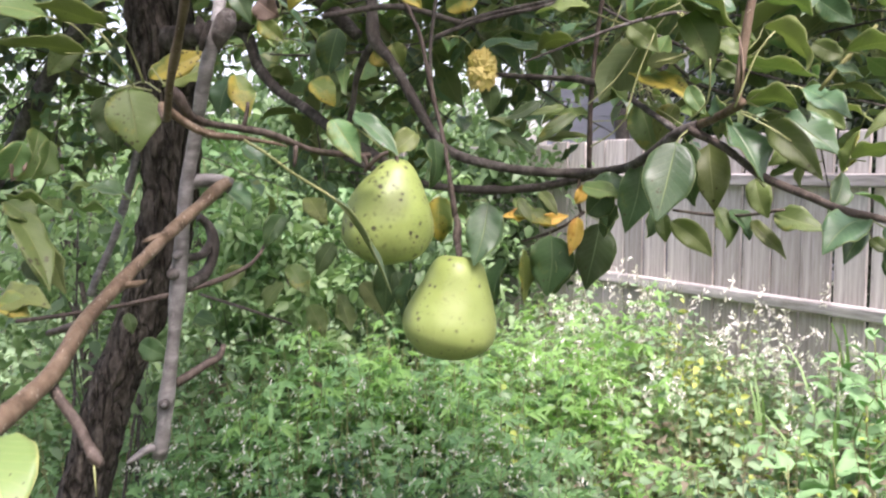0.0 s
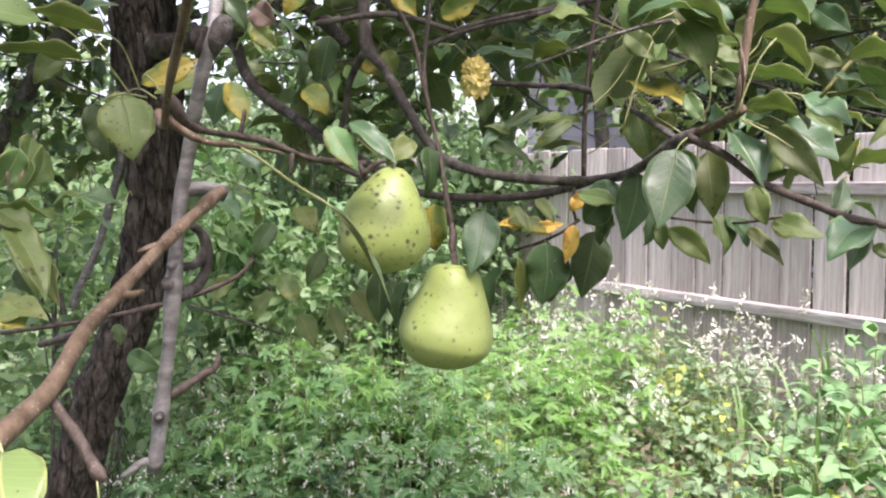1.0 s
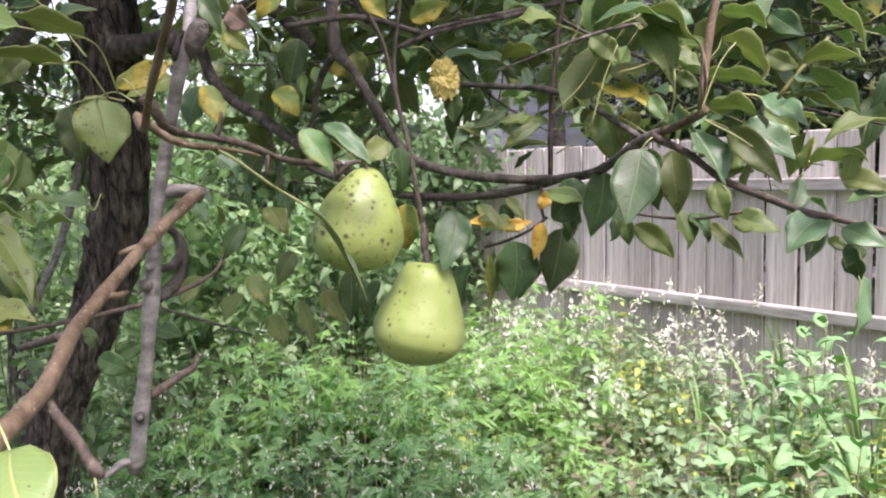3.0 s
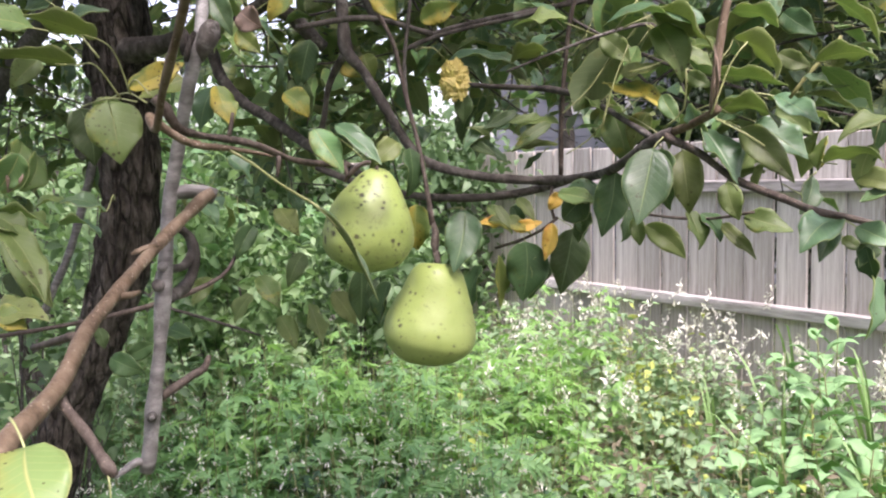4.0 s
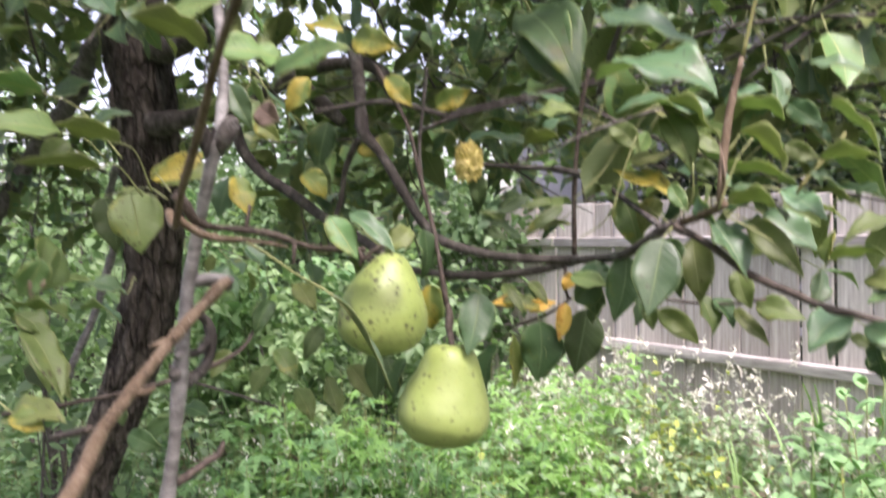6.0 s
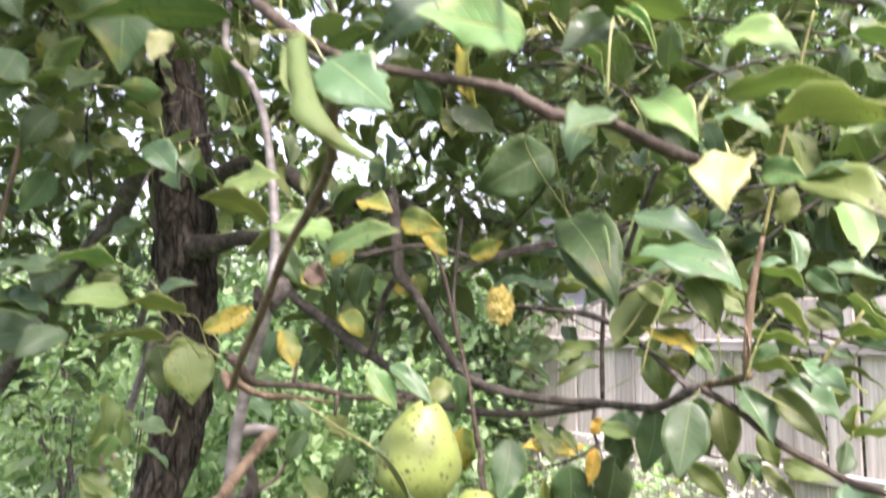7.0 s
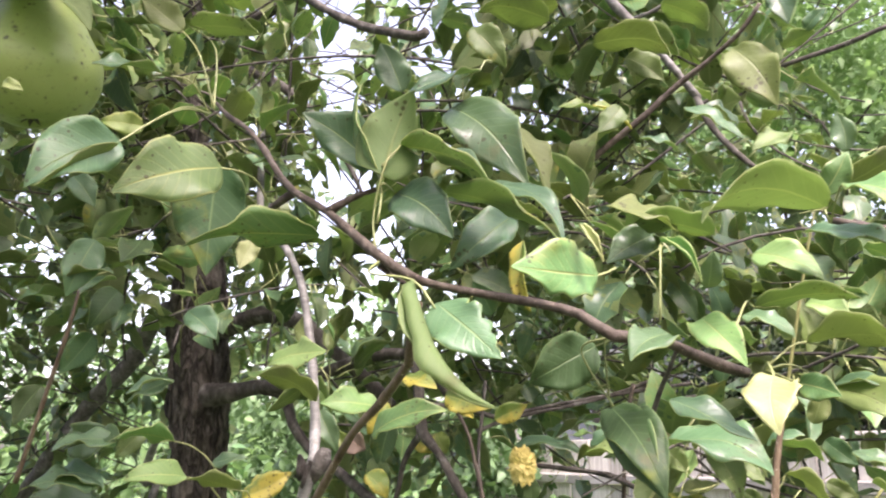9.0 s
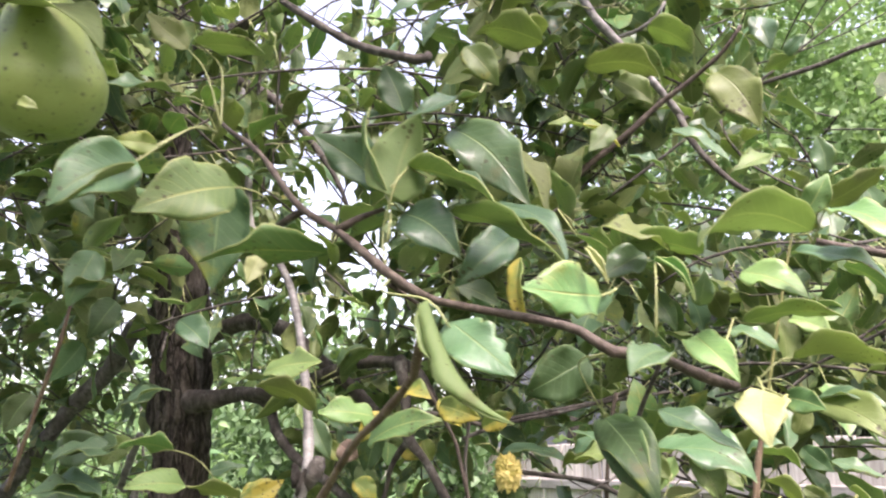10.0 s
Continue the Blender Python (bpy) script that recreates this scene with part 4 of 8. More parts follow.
branch("spur", [(0.0267, 0.785, 1.7555, 0.0023), (0.03, 0.785, 1.7473, 0.0023), (0.0277, 0.785, 1.7407, 0.002)],
       M["red_twig"], pear_tree, 7, knots=0.3, ridges=0.0)
branch("limb", [(-0.0066, 1, 1.9902, 0.0079), (0.0014, 0.98, 1.9475, 0.0073), (0.006, 0.96, 1.9062, 0.0066), (0.0091, 0.955, 1.8839, 0.0073), (0.0276, 0.95, 1.8612, 0.0053), (0.0429, 0.945, 1.8357, 0.0053), (0.0591, 0.94, 1.8074, 0.0053), (0.0759, 0.935, 1.7805, 0.0053), (0.0969, 0.93, 1.7603, 0.0053), (0.1422, 0.92, 1.7469, 0.005), (0.1836, 0.91, 1.741, 0.005), (0.2298, 0.9, 1.7391, 0.005), (0.2579, 0.82, 1.7427, 0.0043), (0.2664, 0.74, 1.7514, 0.004), (0.2832, 0.7, 1.7685, 0.0046), (0.2961, 0.69, 1.7741, 0.004)],
       M["limb"], pear_tree, 12, knots=0.2, ridges=0.0)
branch("limb", [(0.0078, 0.955, 1.8821, 0.0046), (-0.0065, 0.97, 1.8649, 0.0043), (-0.0166, 0.98, 1.8444, 0.004), (-0.0232, 0.99, 1.8168, 0.0033), (-0.0341, 1, 1.7853, 0.0026)],
       M["limb"], pear_tree, 10, knots=0.2, ridges=0.0)
branch("limb", [(-0.0351, 1, 1.7591, 0.004), (0.0197, 0.98, 1.738, 0.0046), (0.0718, 0.97, 1.7258, 0.0046), (0.123, 0.96, 1.7215, 0.005), (0.1731, 0.95, 1.7228, 0.0046), (0.2158, 0.94, 1.7299, 0.004), (0.2428, 0.91, 1.737, 0.0033)],
       M["limb"], pear_tree, 10, knots=0.2, ridges=0.0)
branch("twig", [(0.2518, 0.88, 1.9338, 0.0024), (0.2448, 0.885, 1.9019, 0.0024), (0.2403, 0.89, 1.8638, 0.0024), (0.2361, 0.895, 1.8076, 0.0025), (0.2358, 0.9, 1.7442, 0.0028)],
       M["red_twig"], pear_tree, 9, knots=0.2, ridges=0.0)
branch("twig", [(0.0321, 0.9, 1.9457, 0.0023), (0.0485, 0.89, 1.9147, 0.0023), (0.0656, 0.88, 1.8814, 0.0023), (0.0735, 0.875, 1.8497, 0.0024), (0.0823, 0.87, 1.8098, 0.0024), (0.0907, 0.865, 1.7757, 0.0024), (0.0979, 0.855, 1.7362, 0.0024), (0.1038, 0.85, 1.6972, 0.003)],
       M["red_twig"], pear_tree, 9, knots=0.2, ridges=0.0)
branch("twig", [(0.0866, 0.88, 1.939, 0.002), (0.0821, 0.88, 1.9004, 0.002), (0.0775, 0.88, 1.8615, 0.002), (0.0791, 0.875, 1.8271, 0.002), (0.0853, 0.87, 1.7957, 0.002)],
       M["limb"], pear_tree, 8, knots=0.2, ridges=0.0)
branch("spur", [(0.1038, 0.85, 1.7, 0.0026), (0.1064, 0.848, 1.6889, 0.004), (0.1056, 0.845, 1.678, 0.0046), (0.1067, 0.84, 1.669, 0.0033), (0.1088, 0.835, 1.6594, 0.0026)],
       M["red_twig"], pear_tree, 10, knots=0.4, ridges=0.0)
branch("twig", [(0.0748, 0.95, 1.8841, 0.0026), (0.1029, 0.95, 1.8954, 0.0026), (0.14, 0.95, 1.9051, 0.0026), (0.1893, 0.95, 1.9145, 0.0026), (0.2444, 0.95, 1.9283, 0.0026), (0.2872, 0.95, 1.9437, 0.0026)],
       M["limb"], pear_tree, 9, knots=0.2, ridges=0.0)
branch("twig", [(0.1386, 0.96, 1.8457, 0.003), (0.1755, 0.95, 1.8416, 0.003), (0.2107, 0.93, 1.8371, 0.0032), (0.2313, 0.9, 1.8312, 0.0033), (0.255, 0.83, 1.813, 0.0028), (0.271, 0.75, 1.7882, 0.0026), (0.281, 0.7, 1.7717, 0.0026)],
       M["limb"], pear_tree, 9, knots=0.25, ridges=0.0)
branch("twig", [(0.2896, 0.69, 1.7708, 0.0033), (0.3099, 0.67, 1.7573, 0.003), (0.3287, 0.65, 1.738, 0.003), (0.3379, 0.63, 1.7304, 0.003), (0.3537, 0.61, 1.7217, 0.0028), (0.3641, 0.59, 1.7144, 0.003), (0.3778, 0.58, 1.7114, 0.0026), (0.3907, 0.57, 1.7072, 0.0023), (0.4134, 0.56, 1.6991, 0.002)],
       M["red_twig"], pear_tree, 9, knots=0.3, ridges=0.0)
branch("twig", [(0.2962, 0.78, 1.7071, 0.0013), (0.3236, 0.77, 1.7038, 0.0013), (0.347, 0.75, 1.704, 0.0013), (0.3698, 0.72, 1.7101, 0.0013)],
       M["red_twig"], pear_tree, 7, knots=0.2, ridges=0.0)
branch("twig", [(0.2299, 0.88, 1.7012, 0.0017), (0.2154, 0.88, 1.69, 0.0017), (0.1929, 0.89, 1.6783, 0.0017), (0.1668, 0.9, 1.6694, 0.0014)],
       M["red_twig"], pear_tree, 8, knots=0.2, ridges=0.0)
branch("twig", [(0.2268, 0.9, 1.7327, 0.0016), (0.2237, 0.89, 1.7154, 0.0016), (0.227, 0.88, 1.6984, 0.0016)],
       M["red_twig"], pear_tree, 7, knots=0.2, ridges=0.0)
branch("twig", [(0.2961, 0.69, 1.7741, 0.0033), (0.3051, 0.66, 1.7789, 0.0033), (0.3111, 0.63, 1.7854, 0.003), (0.3081, 0.63, 1.7891, 0.003), (0.3145, 0.63, 1.8456, 0.003), (0.3245, 0.63, 1.888, 0.0017)],
       M["orange_twig"], pear_tree, 9, knots=0.25, ridges=0.0)
branch("twig", [(0.3245, 0.63, 1.888, 0.0016), (0.3395, 0.63, 1.9481, 0.0014), (0.3573, 0.63, 2.018, 0.0012), (0.3699, 0.63, 2.0622, 0.0009)],
       M["green_twig"], pear_tree, 8, knots=0.1, ridges=0.0)
branch("twig", [(0.3571, 0.62, 1.7916, 0.0014), (0.3684, 0.62, 1.8065, 0.0014), (0.3797, 0.62, 1.8183, 0.0014), (0.3909, 0.62, 1.8323, 0.0012)],
       M["green_twig"], pear_tree, 7, knots=0.2, ridges=0.0)
branch("twig", [(-0.1092, 0.5, 2.1101, 0.0013), (-0.0949, 0.485, 2.0933, 0.0019), (-0.0607, 0.44, 2.0578, 0.0019), (-0.0242, 0.39, 2.0061, 0.0021), (0.0033, 0.37, 1.9836, 0.0022), (0.0326, 0.345, 1.9546, 0.0027), (0.0523, 0.345, 1.9411, 0.0025), (0.0716, 0.36, 1.9386, 0.0023), (0.0981, 0.365, 1.9344, 0.0023), (0.1168, 0.36, 1.9297, 0.0024), (0.1334, 0.355, 1.9239, 0.0027), (0.1495, 0.352, 1.9123, 0.0033), (0.1721, 0.36, 1.9117, 0.0028), (0.1923, 0.375, 1.9061, 0.003), (0.2093, 0.385, 1.9011, 0.0034), (0.224, 0.39, 1.8975, 0.0028)],
       M["red_twig"], pear_tree, 11, knots=0.3, ridges=0.0)
branch("spur", [(-0.0207, 0.39, 2.0019, 0.0026), (-0.0329, 0.4, 1.9984, 0.0022), (-0.0422, 0.41, 1.9963, 0.0016)],
       M["red_twig"], pear_tree, 8, knots=0.3, ridges=0.0)
branch("spur", [(0.0033, 0.37, 1.9836, 0.0026), (0.0156, 0.37, 1.9908, 0.0022), (0.0295, 0.37, 1.9961, 0.0016)],
       M["red_twig"], pear_tree, 8, knots=0.3, ridges=0.0)
branch("twig", [(0.0351, 0.345, 1.9472, 0.0016), (0.051, 0.36, 1.9383, 0.0013)],
       M["red_twig"], pear_tree, 8, knots=0.2, ridges=0.0)
branch("twig", [(-0.0346, 0.9, 1.9001, 0.003), (0.036, 0.93, 1.914, 0.0033), (0.1036, 0.95, 1.8997, 0.003)],
       M["limb"], pear_tree, 9, knots=0.2, ridges=0.0)
branch("twig", [(0.0967, 0.95, 1.8977, 0.0026), (0.1381, 0.95, 1.9088, 0.0026), (0.1796, 0.95, 1.9171, 0.0026), (0.2694, 0.95, 1.9311, 0.0026), (0.3316, 0.95, 1.9393, 0.002)],
       M["limb"], pear_tree, 9, knots=0.2, ridges=0.0)
branch("twig", [(0.2419, 0.75, 1.8853, 0.0026), (0.2478, 0.73, 1.9107, 0.0024), (0.2537, 0.7, 1.9341, 0.0021), (0.2583, 0.68, 1.9522, 0.002)],
       M["limb"], pear_tree, 8, knots=0.2, ridges=0.0)
branch("limb", [(-0.0773, 0.55, 2.2406, 0.003), (-0.0278, 0.48, 2.1739, 0.003), (0.0045, 0.44, 2.1365, 0.003), (0.0264, 0.42, 2.1194, 0.003), (0.0475, 0.41, 2.1093, 0.0035), (0.0535, 0.41, 2.1131, 0.003)],
       M["limb"], pear_tree, 11, knots=0.2, ridges=0.0)
branch("limb", [(0.2215, 0.8, 2.398, 0.0053), (0.2379, 0.79, 2.3579, 0.0053), (0.2689, 0.78, 2.3103, 0.0046), (0.2952, 0.77, 2.2641, 0.004), (0.3201, 0.77, 2.2264, 0.004)],
       M["grey_limb"], pear_tree, 11, knots=0.2, ridges=0.0)
branch("limb", [(0.3173, 0.77, 2.2298, 0.0036), (0.3253, 0.76, 2.1955, 0.0036), (0.3397, 0.75, 2.1655, 0.0033), (0.3629, 0.74, 2.1346, 0.003), (0.3873, 0.74, 2.1207, 0.0026)],
       M["limb"], pear_tree, 10, knots=0.2, ridges=0.0)
branch("twig", [(0.2583, 0.785, 2.3326, 0.0026), (0.2812, 0.77, 2.3341, 0.0024), (0.2988, 0.76, 2.3453, 0.002), (0.3095, 0.76, 2.3628, 0.002)],
       M["grey_limb"], pear_tree, 8, knots=0.2, ridges=0.0)
branch("twig", [(0.3689, 0.7, 2.2972, 0.002), (0.3525, 0.71, 2.2742, 0.0024), (0.3272, 0.73, 2.255, 0.0028), (0.2883, 0.75, 2.2291, 0.0033), (0.2584, 0.76, 2.2035, 0.0036), (0.2253, 0.77, 2.1789, 0.0036), (0.1887, 0.78, 2.1509, 0.0036)],
       M["red_twig"], pear_tree, 9, knots=0.2, ridges=0.0)
branch("twig", [(0.5988, 0.8, 2.34, 0.0028), (0.5558, 0.82, 2.3342, 0.0028), (0.5168, 0.84, 2.3238, 0.0029), (0.4521, 0.87, 2.3123, 0.003), (0.4043, 0.9, 2.2995, 0.003), (0.362, 0.92, 2.2861, 0.003)],
       M["limb"], pear_tree, 9, knots=0.2, ridges=0.0)
branch("twig", [(0.2902, 0.42, 1.9883, 0.0022), (0.2986, 0.41, 1.9825, 0.0024), (0.3097, 0.4, 1.9768, 0.0024), (0.329, 0.39, 1.9698, 0.0024)],
       M["red_twig"], pear_tree, 8, knots=0.2, ridges=0.0)
branch("twig", [(-0.2279, 1.1, 2.6023, 0.0026), (-0.2419, 1.12, 2.5022, 0.0026), (-0.2564, 1.15, 2.3977, 0.0026), (-0.2752, 1.2, 2.2897, 0.0026)],
       M["limb"], pear_tree, 8, knots=0.2, ridges=0.0)
branch("twig", [(-0.3131, 0.72, 2.015, 0.0016), (-0.3199, 0.72, 1.9758, 0.002), (-0.3383, 0.73, 1.9223, 0.0022), (-0.3567, 0.74, 1.8692, 0.0024), (-0.3714, 0.75, 1.8323, 0.0024)],
       M["orange_twig"], pear_tree, 8, knots=0.2, ridges=0.0)
branch("twig", [(-0.1753, 1, 2.5368, 0.002), (-0.1843, 1, 2.4536, 0.002), (-0.19, 1.02, 2.3829, 0.002), (-0.2, 1.05, 2.2632, 0.002)],
       M["limb"], pear_tree, 8, knots=0.2, ridges=0.0)
branch("scar", [(-0.0757, 0.672, 1.8569, 0.002), (-0.0726, 0.667, 1.8501, 0.004), (-0.0715, 0.664, 1.8429, 0.0045), (-0.0744, 0.668, 1.8369, 0.002)],
       M["trunk"], pear_tree, 8, knots=0.4, ridges=0.0)
branch("knot", [(-0.1082, 0.662, 1.5635, 0.005), (-0.1043, 0.652, 1.5641, 0.004), (-0.1031, 0.65, 1.5638, 0.0022)],
       M["grey_limb"], pear_tree, 9, knots=0.5, ridges=0.0)
branch("knot", [(-0.0989, 0.676, 1.6781, 0.005), (-0.0994, 0.67, 1.6766, 0.004), (-0.1008, 0.668, 1.6759, 0.0025)],
       M["grey_limb"], pear_tree, 9, knots=0.5, ridges=0.0)
branch("knot", [(-0.1017, 0.672, 1.6632, 0.005), (-0.1021, 0.666, 1.6631, 0.004), (-0.1043, 0.665, 1.6628, 0.002)],
       M["limb"], pear_tree, 9, knots=0.5, ridges=0.0)
branch("twig", [(0.2815, 0.66, 1.7752, 0.0007), (0.2933, 0.65, 1.7879, 0.0007), (0.2921, 0.64, 1.8154, 0.0006)],
       M["petiole"], pear_tree, 6, knots=0, ridges=0)
branch("twig", [(0.2462, 0.72, 1.7794, 0.0007), (0.2565, 0.72, 1.8162, 0.0006), (0.268, 0.72, 1.8462, 0.0005)],
       M["petiole"], pear_tree, 6, knots=0, ridges=0)
branch("twig", [(0.223, 0.78, 1.7978, 0.0007), (0.2465, 0.78, 1.8189, 0.0006), (0.265, 0.78, 1.8469, 0.0005)],
       M["petiole"], pear_tree, 6, knots=0, ridges=0)
branch("twig", [(0.3038, 0.62, 1.7815, 0.0007), (0.3171, 0.62, 1.8158, 0.0006), (0.328, 0.62, 1.8299, 0.0005)],
       M["petiole"], pear_tree, 6, knots=0, ridges=0)
branch("twig", [(0.3075, 0.62, 1.7778, 0.0007), (0.3227, 0.61, 1.7679, 0.0006), (0.337, 0.61, 1.7588, 0.0005)],
       M["petiole"], pear_tree, 6, knots=0, ridges=0)
branch("twig", [(0.2258, 0.78, 1.7617, 0.0006), (0.2436, 0.77, 1.7731, 0.0006), (0.2538, 0.76, 1.7865, 0.0005)],
       M["petiole"], pear_tree, 6, knots=0, ridges=0)
branch("twig", [(0.2339, 0.8, 1.8506, 0.0006), (0.2459, 0.8, 1.8673, 0.0005), (0.2529, 0.8, 1.884, 0.0005)],
       M["petiole"], pear_tree, 6, knots=0, ridges=0)
branch("twig", [(0.2693, 0.72, 1.8247, 0.0006), (0.2863, 0.72, 1.8287, 0.0005), (0.3053, 0.72, 1.8369, 0.0005)],
       M["petiole"], pear_tree, 6, knots=0, ridges=0)
branch("twig", [(-0.0396, 0.66, 1.7647, 0.0013), (-0.026, 0.665, 1.756, 0.0012), (-0.0086, 0.68, 1.7402, 0.0012), (0.0055, 0.695, 1.7291, 0.0013), (0.0178, 0.7, 1.7206, 0.0011), (0.0352, 0.7, 1.702, 0.0006)],
       M["petiole"], pear_tree, 7, knots=0.1, ridges=0)
branch("bark_flap", [(-0.0536, 0.678, 1.8623, 0.0045), (-0.0555, 0.676, 1.8553, 0.0068), (-0.0591, 0.674, 1.8455, 0.0068), (-0.0635, 0.676, 1.8388, 0.0060), (-0.0667, 0.680, 1.8344, 0.0040)],
       M["limb"], pear_tree, 12, knots=0.5, ridges=0.0, label="dark flaking bark patch")
branch("bark_flap", [(-0.0633, 0.662, 1.8521, 0.0016), (-0.0648, 0.658, 1.8449, 0.0030), (-0.0673, 0.657, 1.8375, 0.0032), (-0.0699, 0.660, 1.8307, 0.0018)],
       M["trunk"], pear_tree, 8, knots=0.6, ridges=0.0, label="curled strip of dark bark")
branch("spur", [(-0.1023, 0.668, 1.5773, 0.0042), (-0.0940, 0.680, 1.5821, 0.0040), (-0.0846, 0.690, 1.5886, 0.0034), (-0.0786, 0.700, 1.5916, 0.0032), (-0.0745, 0.700, 1.6018, 0.0018)],
       M["red_twig"], pear_tree, 8, knots=0.3, ridges=0.0)
branch("knot", [(-0.1038, 0.650, 1.5658, 0.0046), (-0.1018, 0.645, 1.5668, 0.0040), (-0.1012, 0.643, 1.5668, 0.0022)],
       M["limb"], pear_tree, 12, knots=0.3, ridges=0.0)
branch("knot", [(-0.1018, 0.645, 1.5668, 0.0024), (-0.1006, 0.642, 1.5673, 0.0016), (-0.1004, 0.641, 1.5674, 0.0006)],
       M["grey_limb"], pear_tree, 9, knots=0.3, ridges=0.0)
branch("twig", [(-0.1021, 0.665, 1.6635, 0.0020), (-0.1096, 0.700, 1.6713, 0.0026), (-0.1062, 0.740, 1.6707, 0.0034), (-0.1003, 0.750, 1.6842, 0.0040), (-0.1026, 0.750, 1.6965, 0.0036)],
       M["limb"], pear_tree, 9, knots=0.4, ridges=0.0)
leaf((0.259, 0.8, 1.722), (0.223, 0.82, 1.725), (-0.12, -0.88, 0.46), 0.026, "green", pear_tree, fold=0.2, curl=0.4)
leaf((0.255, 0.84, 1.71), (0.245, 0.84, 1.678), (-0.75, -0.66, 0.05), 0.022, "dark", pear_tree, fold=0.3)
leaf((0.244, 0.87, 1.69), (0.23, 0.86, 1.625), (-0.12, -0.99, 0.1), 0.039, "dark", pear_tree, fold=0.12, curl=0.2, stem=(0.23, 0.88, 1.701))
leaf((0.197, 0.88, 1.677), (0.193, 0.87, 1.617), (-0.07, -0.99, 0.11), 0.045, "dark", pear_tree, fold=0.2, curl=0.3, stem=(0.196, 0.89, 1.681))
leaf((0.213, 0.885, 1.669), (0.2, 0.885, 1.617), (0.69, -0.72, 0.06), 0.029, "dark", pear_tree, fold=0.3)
leaf((0.223, 0.87, 1.696), (0.214, 0.86, 1.659), (-0.1, -0.99, 0.07), 0.017, "gold", pear_tree, fold=0.4, curl=0.5, wave=0.2)
leaf((0.169, 0.88, 1.664), (0.171, 0.88, 1.608), (0.7, -0.71, 0.07), 0.020, "yellow", pear_tree, fold=0.4, curl=0.2)
leaf((0.176, 0.89, 1.693), (0.147, 0.87, 1.696), (-0.02, -0.69, 0.72), 0.015, "gold", pear_tree, fold=0.3, wave=0.2)
leaf((0.233, 0.88, 1.724), (0.221, 0.88, 1.709), (-0.11, -0.99, 0.02), 0.016, "gold", pear_tree, fold=0.5, wave=0.3)
leaf((0.136, 0.825, 1.712), (0.124, 0.8, 1.655), (0.01, -1, 0.07), 0.035, "green", pear_tree, fold=0.1, curl=0.25, stem=(0.119, 0.85, 1.712))
leaf((0.087, 0.87, 1.717), (0.087, 0.88, 1.67), (0.06, -1, 0.05), 0.030, "yellow", pear_tree, fold=0.3)
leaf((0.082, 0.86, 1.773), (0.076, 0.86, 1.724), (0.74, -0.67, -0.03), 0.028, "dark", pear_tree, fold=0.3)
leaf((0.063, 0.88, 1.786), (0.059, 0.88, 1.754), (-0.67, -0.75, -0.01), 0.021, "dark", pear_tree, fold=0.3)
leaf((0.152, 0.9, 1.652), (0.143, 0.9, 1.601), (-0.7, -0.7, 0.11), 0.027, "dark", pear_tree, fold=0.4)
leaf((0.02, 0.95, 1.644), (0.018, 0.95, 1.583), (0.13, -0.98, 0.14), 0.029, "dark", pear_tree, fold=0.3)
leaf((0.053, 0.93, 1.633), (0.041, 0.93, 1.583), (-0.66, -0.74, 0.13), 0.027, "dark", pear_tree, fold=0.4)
leaf((0.16, 0.92, 1.713), (0.186, 0.92, 1.682), (-0.03, -0.69, 0.72), 0.018, "olive", pear_tree, fold=0.3)
leaf((0.187, 0.92, 1.713), (0.198, 0.92, 1.691), (-0.07, -1, 0.04), 0.016, "dark", pear_tree, fold=0.3)
leaf((0.121, 0.93, 1.868), (0.201, 0.9, 1.846), (-0.01, -0.47, 0.88), 0.028, "green", pear_tree, fold=0.15, curl=0.5)
leaf((0.188, 0.97, 1.803), (0.139, 0.97, 1.789), (-0.01, -0.46, 0.89), 0.028, "green", pear_tree, fold=0.2, curl=0.5)
leaf((0.15, 0.96, 1.782), (0.185, 0.96, 1.757), (-0.02, -0.45, 0.89), 0.023, "green", pear_tree, fold=0.2, curl=0.5)
leaf((0.234, 0.9, 1.797), (0.188, 0.92, 1.787), (-0.04, -0.46, 0.89), 0.024, "olive", pear_tree, fold=0.2, curl=0.6)
leaf((0.236, 0.92, 1.777), (0.182, 0.93, 1.769), (-0.04, -0.45, 0.89), 0.018, "olive", pear_tree, fold=0.2, curl=0.4)
leaf((0.133, 0.92, 1.833), (0.136, 0.92, 1.8), (0, -1, -0.09), 0.021, "dark", pear_tree, fold=0.3)
leaf((0.376, 0.55, 1.695), (0.382, 0.55, 1.674), (-0.84, -0.54, 0.07), 0.015, "dark", pear_tree, fold=0.4, curl=0.5)
leaf((0.381, 0.55, 1.678), (0.371, 0.54, 1.639), (0.54, -0.83, 0.11), 0.017, "green", pear_tree, fold=0.5, curl=0.3)
leaf((0.308, 0.63, 1.784), (0.305, 0.62, 1.83), (-0.29, -0.95, -0.12), 0.014, "tan", pear_tree, fold=1.0, curl=0.2, wave=0.2, roll=0.8)
leaf((0.26, 0.8, 1.801), (0.235, 0.8, 1.815), (-0.07, -0.46, 0.89), 0.018, "olive", pear_tree, fold=0.2)
leaf((0.201, 0.88, 1.866), (0.233, 0.88, 1.885), (-0.05, -0.47, 0.88), 0.020, "green", pear_tree, fold=0.2)
leaf((0.016, 0.7, 1.722), (0.065, 0.695, 1.644), (0.9, 0.02, 0.43), 0.012, "green", pear_tree, fold=0.9, curl=0.6)
leaf((0.009, 0.74, 1.785), (0.035, 0.73, 1.748), (0.15, -0.9, 0.42), 0.024, "bright", pear_tree, fold=0.2, curl=0.3, stem=(0.047, 0.77, 1.76))
